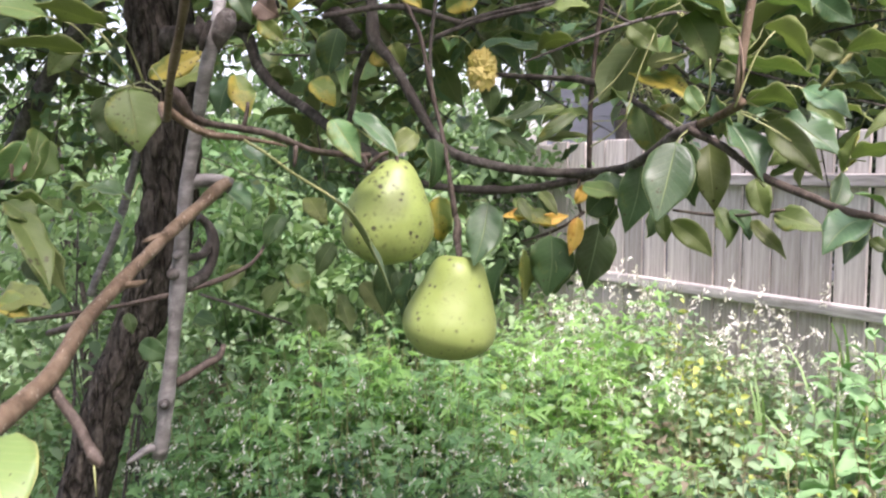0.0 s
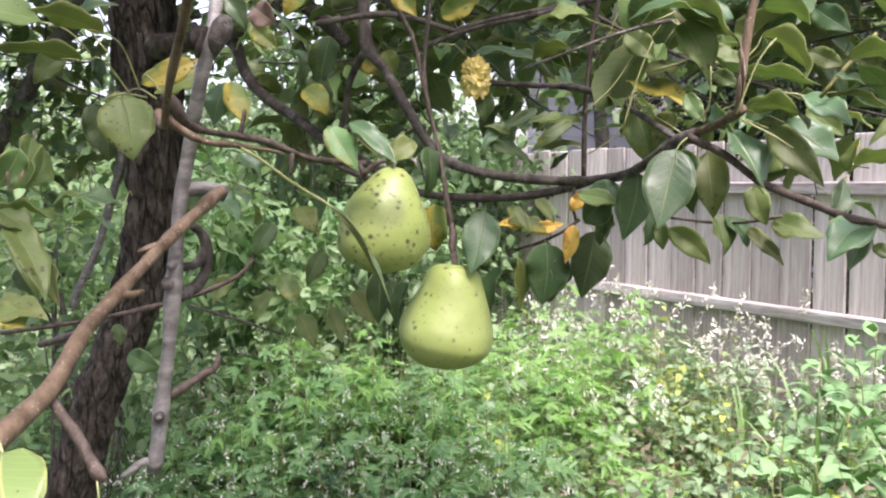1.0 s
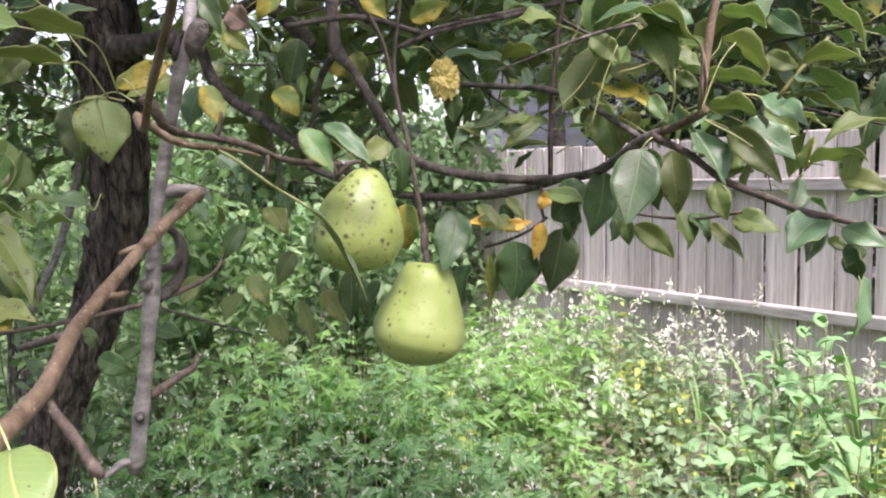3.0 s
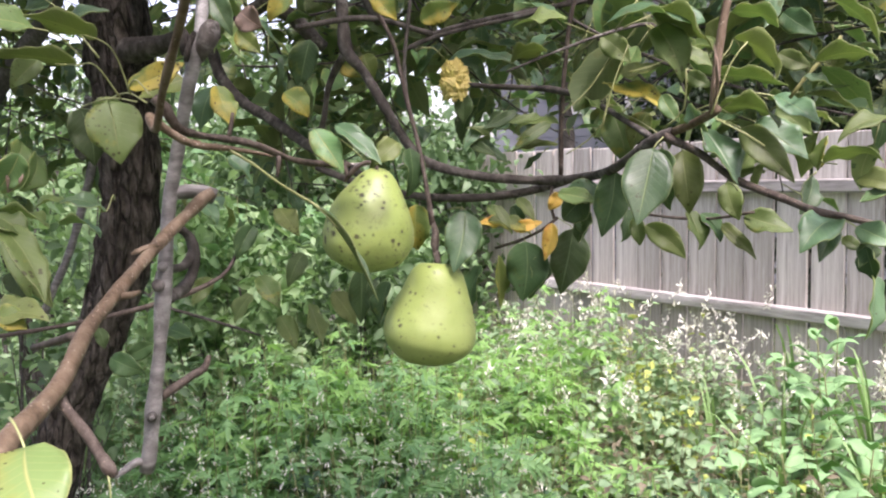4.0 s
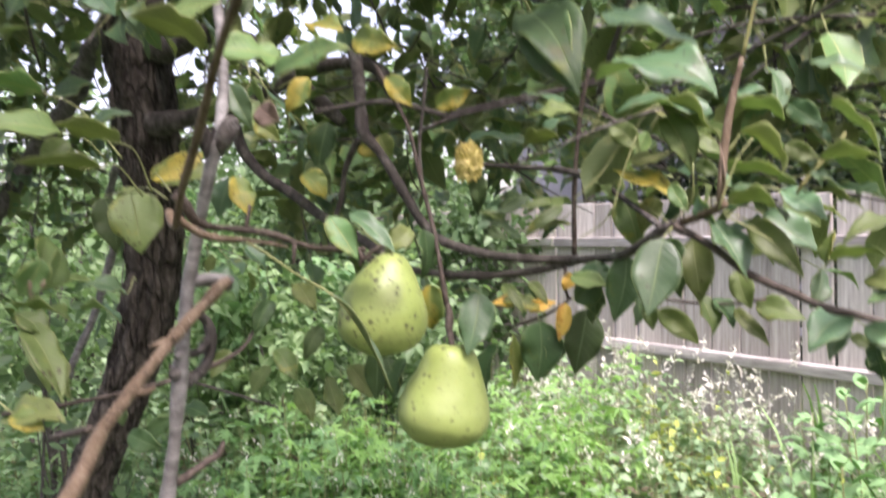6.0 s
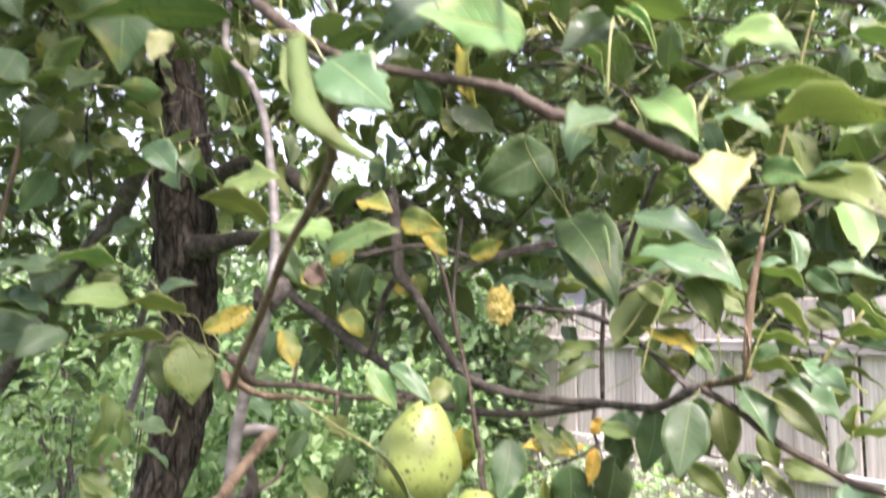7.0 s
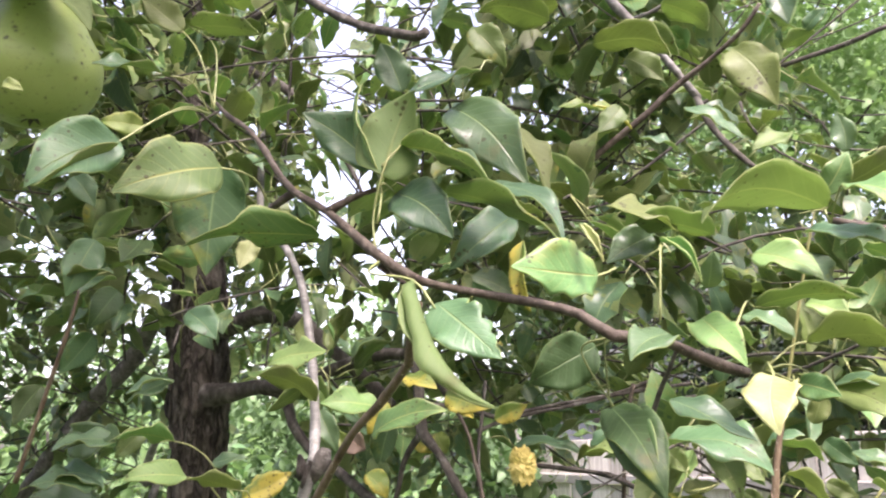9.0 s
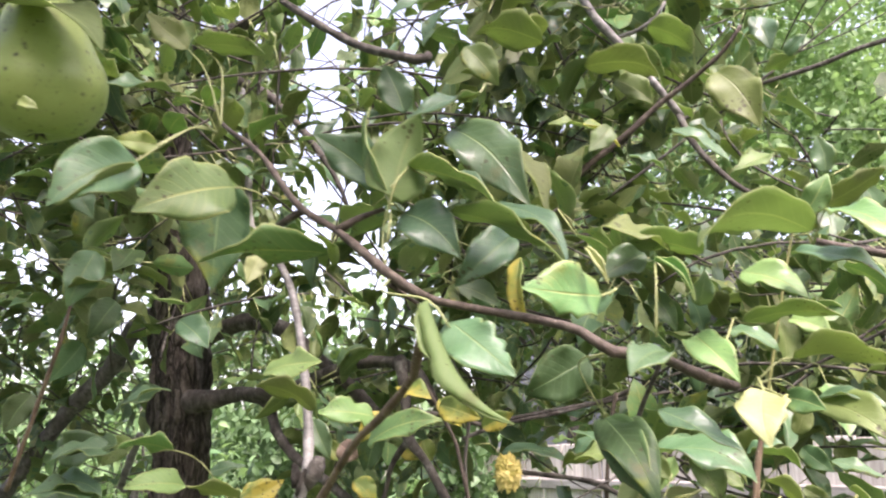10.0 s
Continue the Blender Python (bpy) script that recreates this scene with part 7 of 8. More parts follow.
crumpled_leaf((0.1266, 0.915, 1.8448), 0.031, 0.044, "straw", pear_tree, "crumpled dry yellow leaf")
branch("twig", [(0.09, 0.9, 1.876, 0.0008), (0.106, 0.908, 1.878, 0.0007), (0.118, 0.914, 1.866, 0.0007)], M["petiole"], pear_tree, 6, knots=0)


# ---- the rest of the crown: leafy shoots from the limbs ----
def shoot(rng, start, way, length, leaves, size, kinds):
    """A twig with leaves set spirally along it; returns the twig's points and the leaves' rows."""
    way = unit(way)
    bend = rng.normal(size=3) * 0.25
    line = [start + way * length * f + bend * length * f * f for f in (-0.15, 0.05, 0.35, 0.7, 1.0)]
    pts = [(*p, r) for p, r in zip(line, (0.0014, 0.0019, 0.0018, 0.0014, 0.0007))]
    rows = []
    for i in range(leaves):
        f = 0.12 + 0.88 * (i + rng.uniform(0, 0.7)) / leaves
        root = start + way * length * f + bend * length * f * f
        turn = i * 2.4 + rng.uniform(-0.5, 0.5)
        side = unit(np.cross(way, rng.normal(size=3)))
        other = np.cross(way, side)
        out = side * math.cos(turn) + other * math.sin(turn)
        d = unit(out + way * 0.35 + np.array((0, 0, rng.uniform(-0.7, 0.35))))
        up = np.array((0, 0, 1.0)) + rng.normal(size=3) * 0.45 + out * 0.3
        rows.append((root, root + d * rng.uniform(0.018, 0.040), d, up, size * rng.uniform(0.65, 1.2), int(rng.choice(4, p=(0.42, 0.24, 0.17, 0.17)))))
    return pts, rows


def open_gap(p):
    """Bare places in the crown: a slot beside the trunk where the sky shows, and its thin outer side towards the neighbours."""
    if p[0] > 0.10 + 0.40 * (p[1] + 0.05) and p[2] > 1.86 + 0.33 * (p[1] + 0.05):
        return True
    return abs(p[0] + 0.105 + 0.18 * (p[1] - 0.95)) < 0.040 * p[1] and p[2] > 2.20 + 0.22 * (p[1] - 1.0)


def fill_crown(regions):
    rng = np.random.default_rng(77)
    stalk_verts, stalk_faces = [], []
    bulk = {"green": [], "olive": [], "dark": [], "bright": []}
    variants = {}
    for kind in bulk:
        variants[kind] = []
        for i in range(4):
            up, down = SIDES[kind]
            variants[kind].append(leaf_mesh(0.068, 0.038, 0.15 + 0.12 * i, 0.25 + 0.25 * i, 0.06 + 0.04 * i, M[up], M[down], 300 + i * 3.1,
                                            stalk=[(-0.030, 0.002, 0.006, 0.0011), (-0.015, 0.0, 0.004, 0.0009), (0, 0, 0, 0.0009)], nu=9, nv=5))
    names = list(bulk)
    near = 0
    for region, (x0, x1, y0, y1, z0, z1, count, lean) in enumerate(regions):
        rng = np.random.default_rng(int(1000 * x0 + 777 * y0 + 313 * z0) % 9973 + 17)
        for _ in range(count):
            start = np.array((rng.uniform(x0, x1), rng.uniform(y0, y1), rng.uniform(z0, z1)))
            way = rng.normal(size=3) * (0.8, 0.8, 0.35) + (0, 0, lean)
            pts, rows = shoot(rng, start, way, rng.uniform(0.16, 0.36), int(rng.integers(10, 16)), 0.060, names)
            branch("twig", pts, M["limb"], pear_tree, 5, 0.04, 0.0)
            for root, base, d, up, size, kind in rows:
                kind = names[kind]
                if base[1] < 0.74 and base[2] < 2.3:
                    continue
                if open_gap(base) and rng.random() < 0.80:
                    continue
                if base[1] < 1.25 and near < 70:
                    near += 1
                    z = up - d * (up @ d)
                    z = unit(z)
                    y = np.cross(z, d)
                    m = Matrix((Vector(d), Vector(y), Vector(z))).transposed() * (size / 0.068)
                    ob = part("leaf", variants[kind][int(rng.integers(0, 4))], pear_tree)
                    m = m.to_4x4()
                    m.translation = Vector(base)
                    ob.matrix_local = m
                else:
                    bulk[kind].append((base, d, up, size))
                    sv, sf = tube_data([(*root, 0.0010), (*base, 0.0008)], 3, 0.03)
                    off = len(stalk_verts)
                    stalk_verts.extend(sv)
                    stalk_faces.extend(tuple(v + off for v in f) for f in sf)
    for kind, rows in bulk.items():
        up, down = SIDES[kind]
        front = [r for r in rows if r[0][1] < 1.35]
        back = [r for r in rows if r[0][1] >= 1.35]
        for some, nu, nv in ((front, 8, 5), (back, 6, 3)):
            if some:
                tagged(joined_shells("crown", some, M[up], M[down], pear_tree, nu, nv), kind="stuff")
    tagged(part("stalk_rest", mesh_from("stalk_rest", stalk_verts, stalk_faces, [M["petiole"]]), pear_tree), kind="stuff")


# regions of the crown: x, y and z ranges, number of shoots, how upright they grow
# above and behind the trunk
OVER_TRUNK = [
    (-1.2, -0.4, 1, 1.6, 2.3, 2.9, 46, 0.1),
    (-1.5, -0.42, 1.1, 2.4, 2.35, 3.4, 60, 0.1),
    (-0.56, -0.3, 1, 1.3, 2.38, 2.75, 11, 0),
    (-0.55, -0.25, 0.9, 1.3, 2.45, 2.8, 10, 0),
    # out of view, added over the highest pear to keep sun off it
    (-0.7, -0.1, 0.1, 0.6, 2.48, 2.8, 24, -0.1),
    (-1.4, -0.4, 1.2, 2.2, 2.5, 3.4, 34, 0.1),
    (-0.85, -0.34, 1.6, 2.8, 2.5, 3.3, 34, 0),
]
# lower limbs round the trunk
BESIDE_TRUNK = [
    (-0.95, -0.5, 1.5, 1.95, 1.78, 2.1, 18, 0.1),
    (-1.3, -0.5, 1.65, 2.4, 1.75, 2.4, 46, 0.2),
    (-1.1, -0.45, 1, 1.6, 1.95, 2.6, 30, 0),
    (-0.5, -0.26, 0.78, 1.1, 1.96, 2.4, 15, 0.1),
    (-1.6, -0.42, 1.65, 2.9, 2.08, 3.3, 92, 0.1),
    (-0.75, -0.45, 0.85, 1.25, 2.15, 2.6, 6, 0.3),
    (-0.45, -0.2, 0.9, 1.3, 2.15, 2.5, 14, 0),
    (-0.75, -0.36, 1.5, 2.2, 2.2, 3, 24, 0.1),
    (-0.55, -0.3, 0.85, 1.2, 2.25, 2.6, 10, 0),
]
# over the pears
MIDDLE = [
    (-0.3, 0.1, 1.2, 2.2, 1.72, 2.1, 12, 0.1),
    (-0.2, 0.5, 1.2, 1.7, 1.86, 2.08, 20, 0),
    (-0.15, 0.2, 1.05, 1.35, 1.9, 2.1, 14, 0),
    (-0.15, 0.3, 1.3, 2.3, 2, 2.6, 14, 0.1),
    (-0.1, 0.48, 0.85, 1.2, 2.05, 2.45, 16, 0.2),
    (-0.02, 0.22, 0.85, 1.15, 2.05, 2.45, 16, 0),
    (-0.12, 0.06, 1, 1.8, 2.2, 2.8, 14, 0),
    (-0.35, 0, 1.5, 2.4, 2.3, 3.2, 10, 0.1),
    # next two: dense unseen shoots added to shade the highest pear
    (-0.35, -0.08, 0.28, 0.52, 2.33, 2.42, 16, 0),
    (-0.45, 0.05, 0.12, 0.45, 2.38, 2.6, 26, 0),
    (-0.6, 0.5, 0.4, 1.2, 2.6, 3, 22, 0),
]
# towards the fence
OUTER = [
    (0.3, 0.6, 0.75, 1.05, 1.8, 1.97, 10, 0),
    (0.26, 0.5, 0.82, 1.05, 1.82, 2, 9, 0.2),
    (-0.15, 1, 1.3, 2.4, 1.88, 2.6, 34, 0.1),
    (0.45, 0.68, 0.8, 1.1, 2, 2.14, 9, 0),
    (0.3, 1, 0.9, 1.6, 2, 2.6, 6, 0),
    (0.18, 0.42, 0.8, 1.05, 2.02, 2.36, 18, 0),
    (0.1, 0.9, 0.75, 1.1, 2.3, 2.7, 8, 0),
    (-0.15, 0.7, 1, 2, 2.4, 3.2, 40, 0),
    (0, 0.55, 1, 2, 2.45, 3, 26, 0),
    (0, 0.9, 1.3, 2.5, 2.5, 3.4, 40, 0),
    (0.1, 0.9, 0.45, 1.1, 2.55, 3, 26, 0),
]
fill_crown(MIDDLE + OUTER + BESIDE_TRUNK + OVER_TRUNK)


# a leafy spur over the highest pear, added out of view to shade it
SHADE_SPUR = Vector((-0.16, 0.37, 2.33))
branch("twig", [(-0.17, 0.50, 2.36, 0.002), (-0.165, 0.44, 2.345, 0.002), (SHADE_SPUR.x, SHADE_SPUR.y, SHADE_SPUR.z, 0.0014)], M["limb"], pear_tree, 6, 0.03, 0.1)
for i in range(9):
    a = i * 2.4
    way = Vector((math.cos(a), math.sin(a), 0.12 - 0.05 * (i % 3)))
    root = SHADE_SPUR + way * (0.012 + 0.006 * (i % 4)) + Vector((0, 0, 0.008 * (i % 3)))
    leaf(root, root + way * 0.072, (0.1 * math.cos(3 * a), 0.1 * math.sin(2 * a), 1.0), 0.044, "green", pear_tree, stem=SHADE_SPUR)


# ---- pears ----
def pear(base, height, width, lean, turn, seed, label, stalk, skin="pear", shoulder=0.0, squat=False):
    """A pear hung by its top: base is the point where the stalk enters; lean tips its axis (degrees about x, y)."""
    fruit = tagged(new("pear"), label, "pear", group="pears on the tree")
    fruit.matrix_world = Matrix.Translation(base) @ pose(0, 0, 0, lean[0], lean[1]) @ pose(0, 0, 0, 0, 0, turn)
    prof = [(0.022, 0.02), (0.008, 0.09), (0.0, 0.20), (0.010, 0.32), (0.036, 0.425), (0.080, 0.510), (0.14, 0.575), (0.21, 0.630), (0.30, 0.705), (0.39, 0.790), (0.49, 0.885), (0.58, 0.965),
            (0.67, 1.0), (0.75, 0.985), (0.83, 0.90), (0.90, 0.765), (0.95, 0.60), (0.985, 0.40), (0.995, 0.24), (0.985, 0.13), (0.965, 0.05)]
    if squat:
        prof = [(0.02, 0.02), (0.008, 0.07), (0.0, 0.14), (0.012, 0.22), (0.045, 0.32), (0.09, 0.415), (0.15, 0.515), (0.24, 0.66), (0.33, 0.785), (0.42, 0.885), (0.53, 0.965), (0.63, 1.0),
                (0.73, 0.99), (0.82, 0.93), (0.90, 0.80), (0.95, 0.64), (0.985, 0.44), (0.998, 0.28), (0.99, 0.14), (0.97, 0.05)]
    rows = smooth_line([(r * width * 0.5, 0, -z * height, 0) for z, r in ((q, w + shoulder * math.exp(-((q - 0.31) / 0.19) ** 2)) for q, w in prof)], height * 0.02)
    sides = 56
    verts, faces = [], []
    for x, _, z, _ in rows:
        for j in range(sides):
            a = 2 * math.pi * j / sides
            p = Vector((x * math.cos(a), x * math.sin(a), z))
            bulge = 1 + 0.09 * noise.noise(p * 26 + Vector((seed, 0, 0))) + 0.016 * noise.noise(p * 90 + Vector((0, seed, 0)))
            verts.append((p.x * bulge, p.y * bulge, p.z + 0.004 * noise.noise(Vector((p.x * 30, p.y * 30, seed)))))
    for i in range(len(rows) - 1):
        for j in range(sides):
            k2 = (j + 1) % sides
            faces.append((i * sides + j, (i + 1) * sides + j, (i + 1) * sides + k2, i * sides + k2))
    faces.append(tuple(range(sides)))
    faces.append(tuple((len(rows) - 1) * sides + j for j in range(sides))[::-1])
    part("flesh", mesh_from("flesh", verts, faces, [M[skin]]), fruit)
    inv = fruit.matrix_world.inverted()
    pts = [(*(inv @ Vector(p[:3])), p[3]) for p in stalk]
    tip = branch("stalk", pts, M["red_twig"], fruit, 8, 0.004, 0.2, label="brown woody stalk")
    verts, faces = [], []
    for i in range(5):
        a = i * 1.2566
        c = Vector((math.cos(a), math.sin(a), 0))
        s = Vector((-math.sin(a), math.cos(a), 0))
        o = Vector((0, 0, -height * 0.97))
        n = len(verts)
        verts += [o + c * 0.002 + s * 0.002, o + c * 0.002 - s * 0.002, o + c * 0.007 + Vector((0, 0, -0.004)), o + c * 0.003 + Vector((0, 0, 0.003))]
        faces += [(n, n + 1, n + 2), (n, n + 2, n + 3), (n + 1, n + 3, n + 2), (n, n + 3, n + 1)]
    part("calyx", mesh_from("calyx", verts, faces, [M["limb"]]), fruit, "dry dark calyx")
    return fruit


# placed pears
pear((0.0577, 0.785, 1.7515), 0.0920, 0.0800, (0, 10), 20, 3.1,
     "pale green pear with many dark scab spots",
     [(0.0299, 0.785, 1.7442, 0.0024), (0.0384, 0.785, 1.7531, 0.0022), (0.0488, 0.785, 1.7579, 0.0018), (0.0568, 0.785, 1.7537, 0.0018), (0.0556, 0.785, 1.7476, 0.002)], "pear", 0.0, True)
pear((0.1081, 0.825, 1.6610), 0.0985, 0.0915, (0, 7), 95, 8.4,
     "smooth pale green pear with few dark specks",
     [(0.1067, 0.842, 1.671, 0.0036), (0.1083, 0.835, 1.6639, 0.0032), (0.109, 0.826, 1.6571, 0.0028)], "clean_pear", 0.0)
pear((-0.2253, 0.45, 2.1835), 0.108, 0.087, (0, -4), 200, 5.7,
     "pale green pear high among the leaves",
     [(-0.2439, 0.5, 2.2691, 0.0022), (-0.2325, 0.47, 2.2214, 0.002), (-0.2253, 0.45, 2.1866, 0.002), (-0.2253, 0.45, 2.1792, 0.002)], "clean_pear", 0.0)


# ---- weeds under the tree ----
def fence_gap(x, y):
    """Distance in front of the fence."""
    return -((x - FENCE_A.x) * FENCE_OUT.x + (y - FENCE_A.y) * FENCE_OUT.y)


def weed_top(x, y):
    """How high the weeds stand: knee to waist high, a mound before the fence, taller at the sides."""
    h = 0.74 + 0.13 * noise.noise(Vector((x * 1.1, y * 1.1, 3.0)))
    h += 0.17 * noise.noise(Vector((x * 3.1, y * 3.1, 11.0)))
    h += 0.33 * math.exp(-((x - 0.75) ** 2 / 0.35 + (y - 4.5) ** 2 / 0.7))
    h += 0.30 * math.exp(-((x + 0.45) ** 2 / 0.5 + (y - 3.2) ** 2 / 0.5))
    h += 0.16 * math.exp(-((x - 2.0) ** 2 / 0.30 + (y - 3.3) ** 2 / 0.5))
    return h


def weed_patch(name, seed, spots, material, leaf_len, ratio, pairs, label, shape=0, spread=1.0, stalks=True, droop=0.35, lowest=0.4, fine=True, lobes=0):
    """One kind of weed: upright stalks with crossed pairs of leaves. spots: rows of x, y, height."""
    rng = np.random.default_rng(seed)
    cen, ax, nr, ln = [], [], [], []
    sv, sf = [], []
    for x, y, h in spots:
        bend = rng.normal(size=2) * 0.10 * h
        for i in range(pairs):
            f = lowest + (1 - lowest) * (i + rng.uniform(0, 0.6)) / pairs
            root = np.array((x + bend[0] * f * f, y + bend[1] * f * f, h * f))
            turn = i * 1.57 + rng.uniform(-0.5, 0.5)
            size = leaf_len * (1.15 - 0.55 * f ** 3) * rng.uniform(0.5, 1.45)
            for side in (0, math.pi):
                d = np.array((math.cos(turn + side), math.sin(turn + side), rng.uniform(-0.35, 0.45)))
                up = np.array((0, 0, 1.0)) + rng.normal(size=3) * (0.6 if not lobes else 0.4)
                cen.append(root + d * 0.012 * spread), ax.append(d), nr.append(up), ln.append(size)
                if lobes:
                    d = unit(d)
                    side_way = unit(np.cross(up, d))
                    for k in range(lobes):
                        out = 1 if k % 2 else -1
                        at = 0.18 + 0.55 * (k // 2) / max(1, lobes // 2)
                        cen.append(cen[-1 - k] + d * size * at), ax.append(d * 0.75 + side_way * out * rng.uniform(0.6, 1.1)), nr.append(up)
                        ln.append(size * rng.uniform(0.42, 0.62) * (1.1 - 0.5 * at))
        if stalks:
            off = len(sv)
            for f in (0.0, 0.5, 1.0):
                r = 0.0035 * (1 - 0.6 * f)
                for a in range(3):
                    sv.append((x + bend[0] * f * f + r * math.cos(a * 2.1), y + bend[1] * f * f + r * math.sin(a * 2.1), h * f))
            for lvl in (0, 3):
                for a in range(3):
                    b = (a + 1) % 3
                    sf.append((off + lvl + a, off + lvl + b, off + lvl + 3 + b, off + lvl + 3 + a))
    patch = tagged(new(name), label, "weeds", kind="stuff")
    ln = np.array(ln)
    joined_leaves("foliage", np.array(cen), np.array(ax), np.array(nr), ln, ln * ratio, material, "", patch, shape, droop, fine)
    if stalks:
        part("stalks", mesh_from("stalks", sv, sf, [M["stalk"]]), patch)
    return patch


def scatter(seed, count, xr, yr, keep):
    rng = random.Random(seed)
    out = []
    while len(out) < count:
        x, y = rng.uniform(*xr), rng.uniform(*yr)
        if fence_gap(x, y) > 0.06 and keep(x, y, rng):
            out.append((x, y, weed_top(x, y) * rng.uniform(0.70, 1.12)))
    return out


def patchy(x, y, k, level):
    return noise.noise(Vector((x * 1.3, y * 1.3, k))) > level


weed_patch("nettle_weeds", 21, scatter(1, 420, (-2.6, 1.0), (2.55, 4.6), lambda x, y, r: x < 0.35 + 0.5 * noise.noise(Vector((y, x, 1)))),
           M["nettle"], 0.066, 0.32, 13, "green leafy weeds growing waist high under the tree")
weed_patch("feathery_weeds", 29, [(x, y, h * 1.07) for x, y, h in scatter(9, 230, (-1.0, 0.62), (2.25, 3.7), lambda x, y, r: x < 0.42 + 0.3 * noise.noise(Vector((y * 2, x, 4))))],
           M["feather"], 0.130, 0.20, 6, "green feathery weeds with deeply cut leaves", 0, lowest=0.55, droop=0.3, fine=False, lobes=6)
weed_patch("fresh_leafy_weeds", 26, [(x, y, h * 1.10) for x, y, h in scatter(6, 200, (-0.85, 0.75), (2.75, 4.4), lambda x, y, r: patchy(x * 1.6, y * 1.6, 41.0, -0.05))],
           M["fresh_weed"], 0.125, 0.24, 6, "fresh bright green weeds with long cut leaves in whorls", 0, lowest=0.66, droop=0.3, fine=False, lobes=4)
# low weeds whose dark colour paints the shade beneath the taller ones
weed_patch("shaded_low_weeds", 27, [(x, y, h * (1.0 if y < 2.5 else 0.86)) for x, y, h in scatter(7, 760, (-1.1, 1.15), (1.75, 3.5), lambda x, y, r: y < 2.62 or x < 0.6)],
           M["shade_weed"], 0.060, 0.26, 8, "low weeds coloured dark for the shade at the foot of the others", 0, lobes=2, fine=False)
weed_patch("creeping_weeds", 22, scatter(2, 620, (-0.3, 2.6), (2.2, 5.6), lambda x, y, r: x < 1.15 + 0.25 * (y - 2.5) or y > 3.75),
           M["bindweed"], 0.058, 0.66, 9, "light green round-leaved weeds tangled before the fence", 1)
weed_patch("yellowing_weeds", 23, scatter(3, 90, (-0.6, 2.6), (2.3, 5.4), lambda x, y, r: patchy(x, y, 8.0, 0.12)),
           M["weed_yellow"], 0.06, 0.5, 8, "yellow-green weeds among the others", 0)
weed_patch("dead_weeds", 24, scatter(4, 210, (-1.2, 1.6), (2.2, 4.6), lambda x, y, r: patchy(x, y, 15.0, 0.0) or (0.25 < x < 0.95 and y < 3.6)),
           M["dead"], 0.055, 0.4, 7, "brown withered weed leaves hanging between green ones", 0)
weed_patch("weeds_by_shrubs", 25, scatter(5, 520, (-4.5, 0.6), (4.3, 8.0), lambda x, y, r: True),
           M["bindweed"], 0.10, 0.45, 7, "green weeds farther back beneath the shrubs")


weed_patch("low_lawn_weeds", 28, [(x, y, (0.08 + 0.5 * max(0.0, y - 0.6) / 1.4) * h) for x, y, h in scatter(8, 900, (-4.0, 2.6), (-1.2, 2.3),
                                                                                                          lambda x, y, r: r.random() < 0.25 + 0.5 * max(0.0, y) and patchy(x, y, 52.0, -0.25))],
           M["nettle"], 0.06, 0.4, 5, "short green weeds in the trodden grass round the tree", 0, lowest=0.2, fine=False)


def tuft_patch(name, seed, count, xr, yr, keep, label, size, rise, bunch, spike):
    """Small whitish dry flower spikes held above the weeds on thin stems."""
    rng = np.random.default_rng(seed)
    cen, ax, nr, ln = [], [], [], []
    for x, y, h in scatter(seed, count, xr, yr, keep):
        top = np.array((x, y, h + rng.uniform(-0.12, rise)))
        way = unit(rng.normal(size=3) * 0.5 + (0, 0, 1.0))
        long = spike * rng.uniform(0.5, 1.4)
        for i in range(bunch):
            d = rng.normal(size=3) * 0.7 + way * 0.9
            cen.append(top + way * long * i / bunch + rng.normal(size=3) * size * 0.35), ax.append(d), nr.append(rng.normal(size=3))
            ln.append(size * rng.uniform(0.6, 1.4))
    ln = np.array(ln)
    patch = tagged(new(name), label, "weeds", kind="stuff")
    joined_leaves("tufts", np.array(cen), np.array(ax), np.array(nr), ln, ln * 0.32, M["dry"], "", patch, 2, 0.2)


tuft_patch("dry_flower_tufts", 31, 60, (0.2, 2.1), (3.2, 5.2), lambda x, y, r: patchy(x, y, 20.0, 0.08), "whitish dry flower tufts above the weeds", 0.026, 0.14, 20, 0.12)
tuft_patch("mound_dry_tufts", 34, 46, (0.35, 1.7), (4.0, 5.4), lambda x, y, r: True, "whitish dry flower spikes on the weed mound before the fence", 0.028, 0.20, 24, 0.15)
tuft_patch("fence_dry_tufts", 35, 30, (1.15, 1.8), (3.5, 4.3), lambda x, y, r: True, "whitish dry flower spikes standing close before the fence", 0.030, 0.18, 22, 0.13)
tuft_patch("low_dry_tufts", 33, 40, (0.35, 1.9), (2.3, 3.6), lambda x, y, r: patchy(x, y, 33.0, 0.2), "whitish dry flower tufts low in the weeds", 0.022, 0.05, 14, 0.08)
tuft_patch("tiny_white_flowers", 32, 700, (-1.0, 0.25), (1.95, 2.75), lambda x, y, r: True, "tiny white flowers scattered low in the weeds", 0.013, 0.26, 4, 0.02)


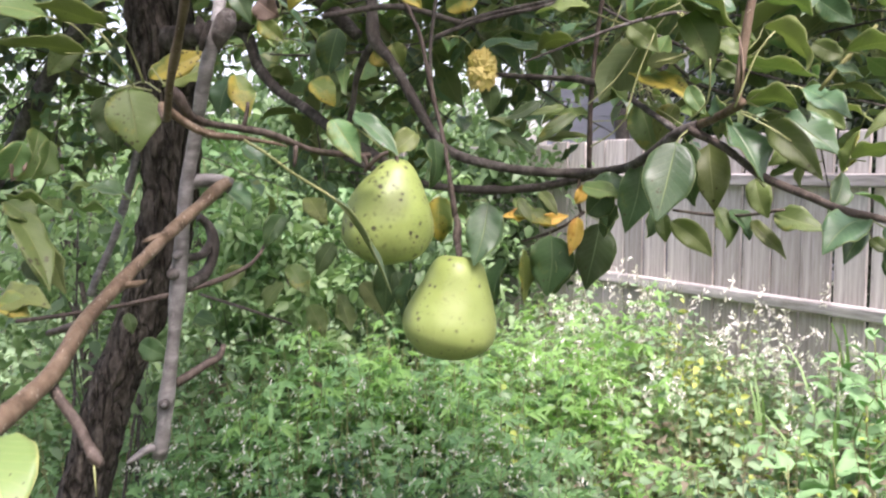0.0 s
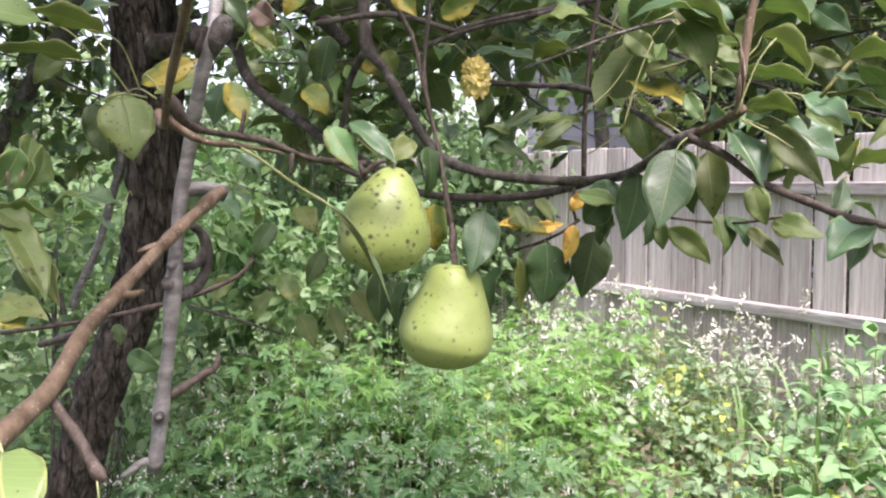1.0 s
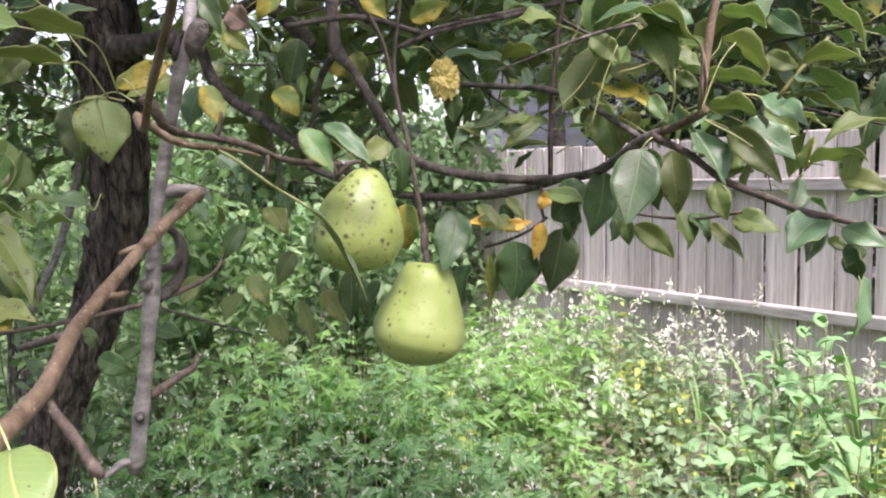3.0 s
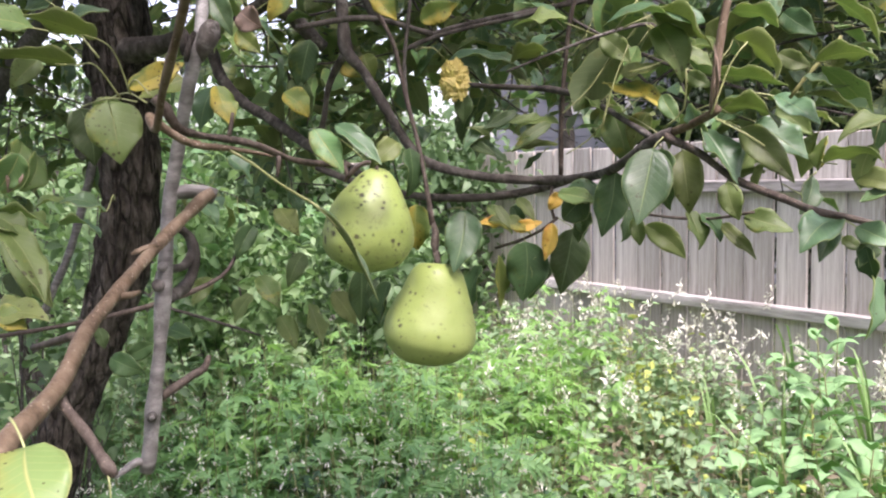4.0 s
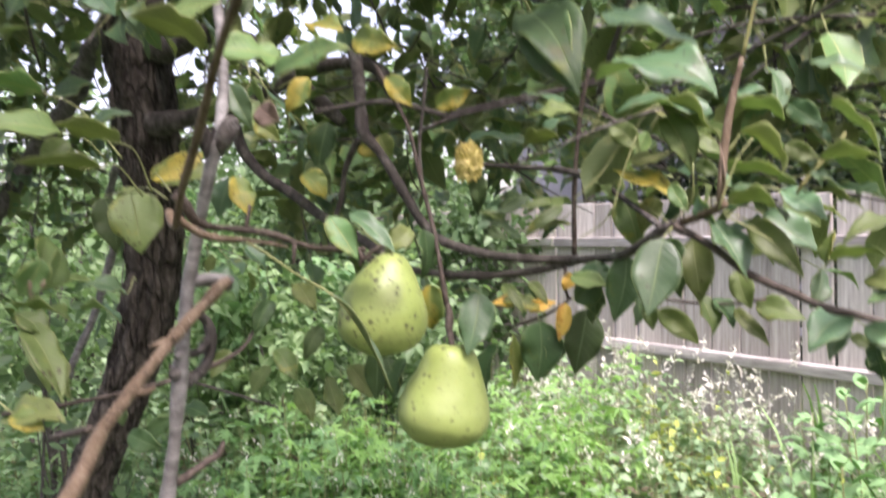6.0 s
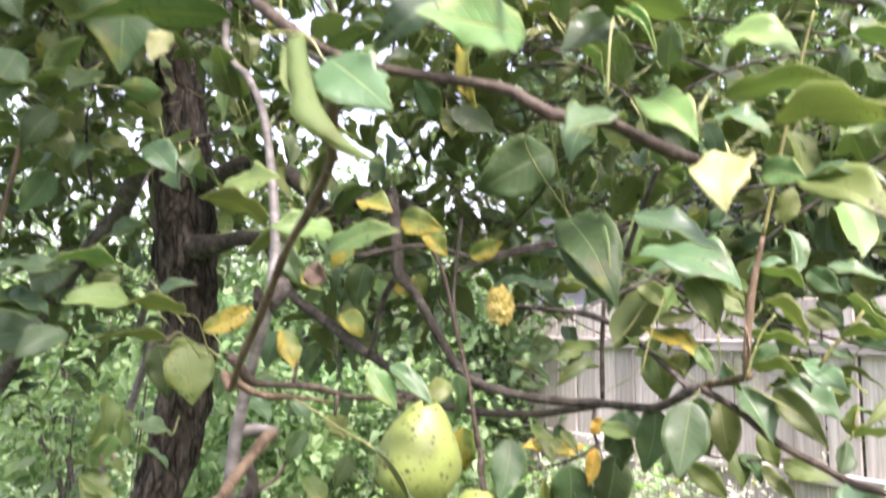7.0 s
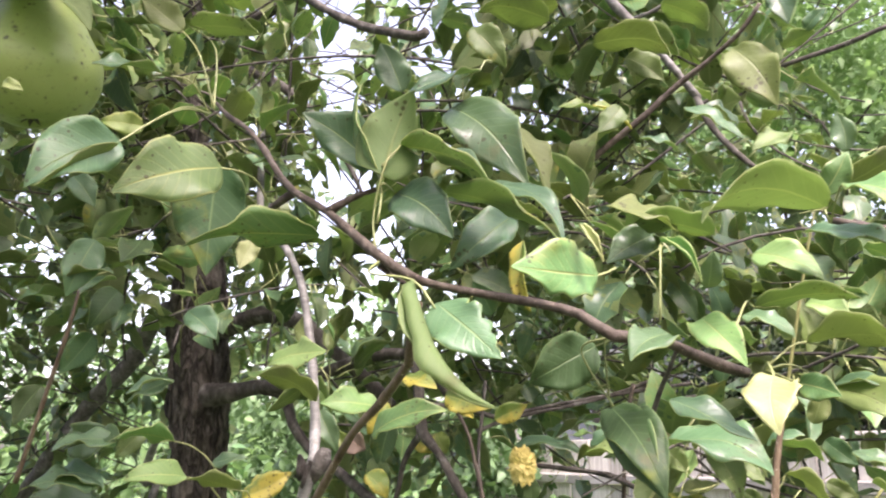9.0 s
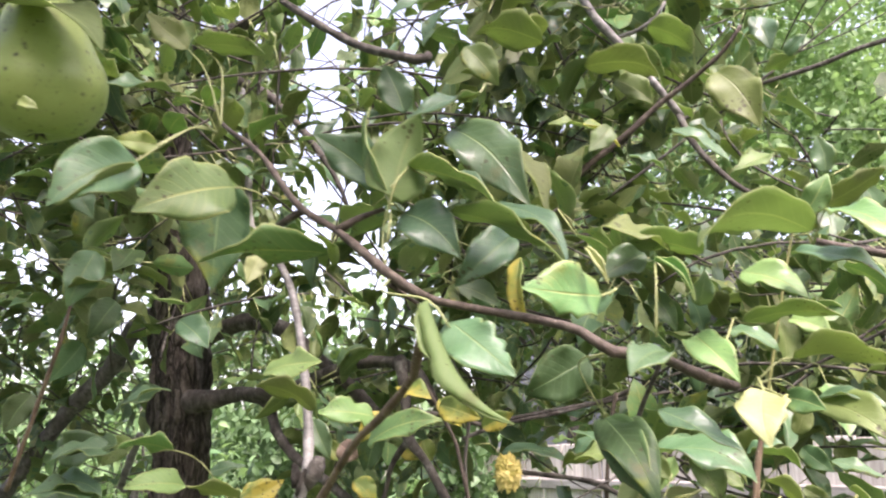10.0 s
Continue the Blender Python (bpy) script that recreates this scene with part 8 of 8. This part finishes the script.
def broadleaf_weed(x, y, height, seed, leaf_len=0.15):
    """A tall weed with large pointed leaves round one stout stem."""
    rng = np.random.default_rng(seed)
    weed = tagged(new("broadleaf_weed"), "tall light green weed with large pointed leaves", "weed", group="broad-leaved weeds by the fence")
    height += 0.08
    weed.location = (x, y, 0)
    lean = rng.normal(size=2) * 0.06
    branch("stem", [(0, 0, -0.03, 0.006), (lean[0] * 0.4, lean[1] * 0.4, height * 0.5, 0.005), (lean[0], lean[1], height, 0.002)], M["stalk"], weed, 6, 0.08, 0.1)
    count = 21
    for i in range(count):
        f = 0.35 + 0.65 * i / count
        a = i * 2.4 + rng.uniform(-0.3, 0.3)
        root = np.array((lean[0] * f, lean[1] * f, height * f))
        d = np.array((math.cos(a), math.sin(a), rng.uniform(-0.1, 0.55)))
        size = leaf_len * rng.uniform(0.75, 1.2) * (1.1 - 0.5 * max(0, f - 0.7) / 0.3)
        me = leaf_mesh(size, size * 0.52, 0.22, rng.uniform(0.5, 1.1), 0.10, M["broad"], M["broad"], seed + i * 1.9,
                       stalk=[(-0.03, 0, -0.004, 0.002), (0, 0, 0, 0.0014)], nu=9, nv=5)
        ob = part("leaf", me, weed)
        x3 = Vector(d).normalized()
        z3 = Vector((0, 0, 1)) + Vector(rng.normal(size=3) * 0.2)
        z3 = (z3 - x3 * z3.dot(x3)).normalized()
        m = Matrix((x3, z3.cross(x3), z3)).transposed().to_4x4()
        m.translation = Vector(root) + x3 * 0.03
        ob.matrix_local = m


for i, (x, y, h) in enumerate(((1.38, 2.62, 0.82), (1.25, 2.40, 0.74), (1.05, 2.60, 0.76), (1.48, 3.48, 0.92), (1.75, 3.55, 1.05), (1.95, 2.70, 0.95), (1.60, 3.10, 0.98), (1.10, 2.25, 0.70), (1.45, 2.25, 0.72), (1.62, 3.30, 1.05), (1.86, 3.05, 0.98), (1.45, 3.05, 0.84), (1.72, 2.75, 0.80), (1.98, 3.35, 1.06), (1.30, 2.75, 0.74),
                               (1.52, 2.50, 0.72), (2.15, 2.95, 1.02), (1.15, 3.15, 0.78), (1.80, 2.45, 0.78))):
    broadleaf_weed(x, y, h, 500 + i * 7)


def grass_clump(x, y, height, blades, seed, label="long arching green grass blades among the weeds"):
    """Long strap leaves rising from one root and arching over."""
    rng = np.random.default_rng(seed)
    clump = tagged(new("grass_clump"), label, "grass", group="grass clumps")
    clump.location = (x, y, 0)
    for i in range(blades):
        a = rng.uniform(0, 6.283)
        out, h = rng.uniform(0.12, 0.46), height * rng.uniform(0.75, 1.08)
        w = rng.uniform(0.010, 0.021)
        side = np.array((-math.sin(a), math.cos(a), 0))
        verts, faces = [], []
        for j in range(9):
            f = j / 8
            c = np.array((math.cos(a) * out * f * f * 1.1, math.sin(a) * out * f * f * 1.1, h * (f - 0.28 * f ** 4)))
            half = w * 0.5 * (1 - f ** 3) + 0.0004
            verts += [c + side * half, c - np.array((math.cos(a), math.sin(a), 0)) * 0.0025, c - side * half]
        for j in range(8):
            for q in (0, 1):
                faces.append((j * 3 + q, j * 3 + q + 1, j * 3 + q + 4, j * 3 + q + 3))
        part("blade", mesh_from("blade", verts, faces, [M["blade"]]), clump)


for i, (x, y, h, n) in enumerate(((1.42, 3.25, 1.02, 9), (1.78, 3.22, 1.15, 11), (1.95, 3.0, 1.05, 10), (1.6, 2.95, 0.98, 9), (1.25, 3.6, 0.95, 7), (1.68, 3.75, 1.12, 7), (0.2, 2.6, 0.9, 6), (1.52, 2.66, 0.98, 10), (1.82, 2.62, 1.06, 12), (1.30, 2.95, 0.95, 8), (2.1, 3.2, 1.15, 10))):
    grass_clump(x, y, h * 1.27, n + 3, 900 + i)
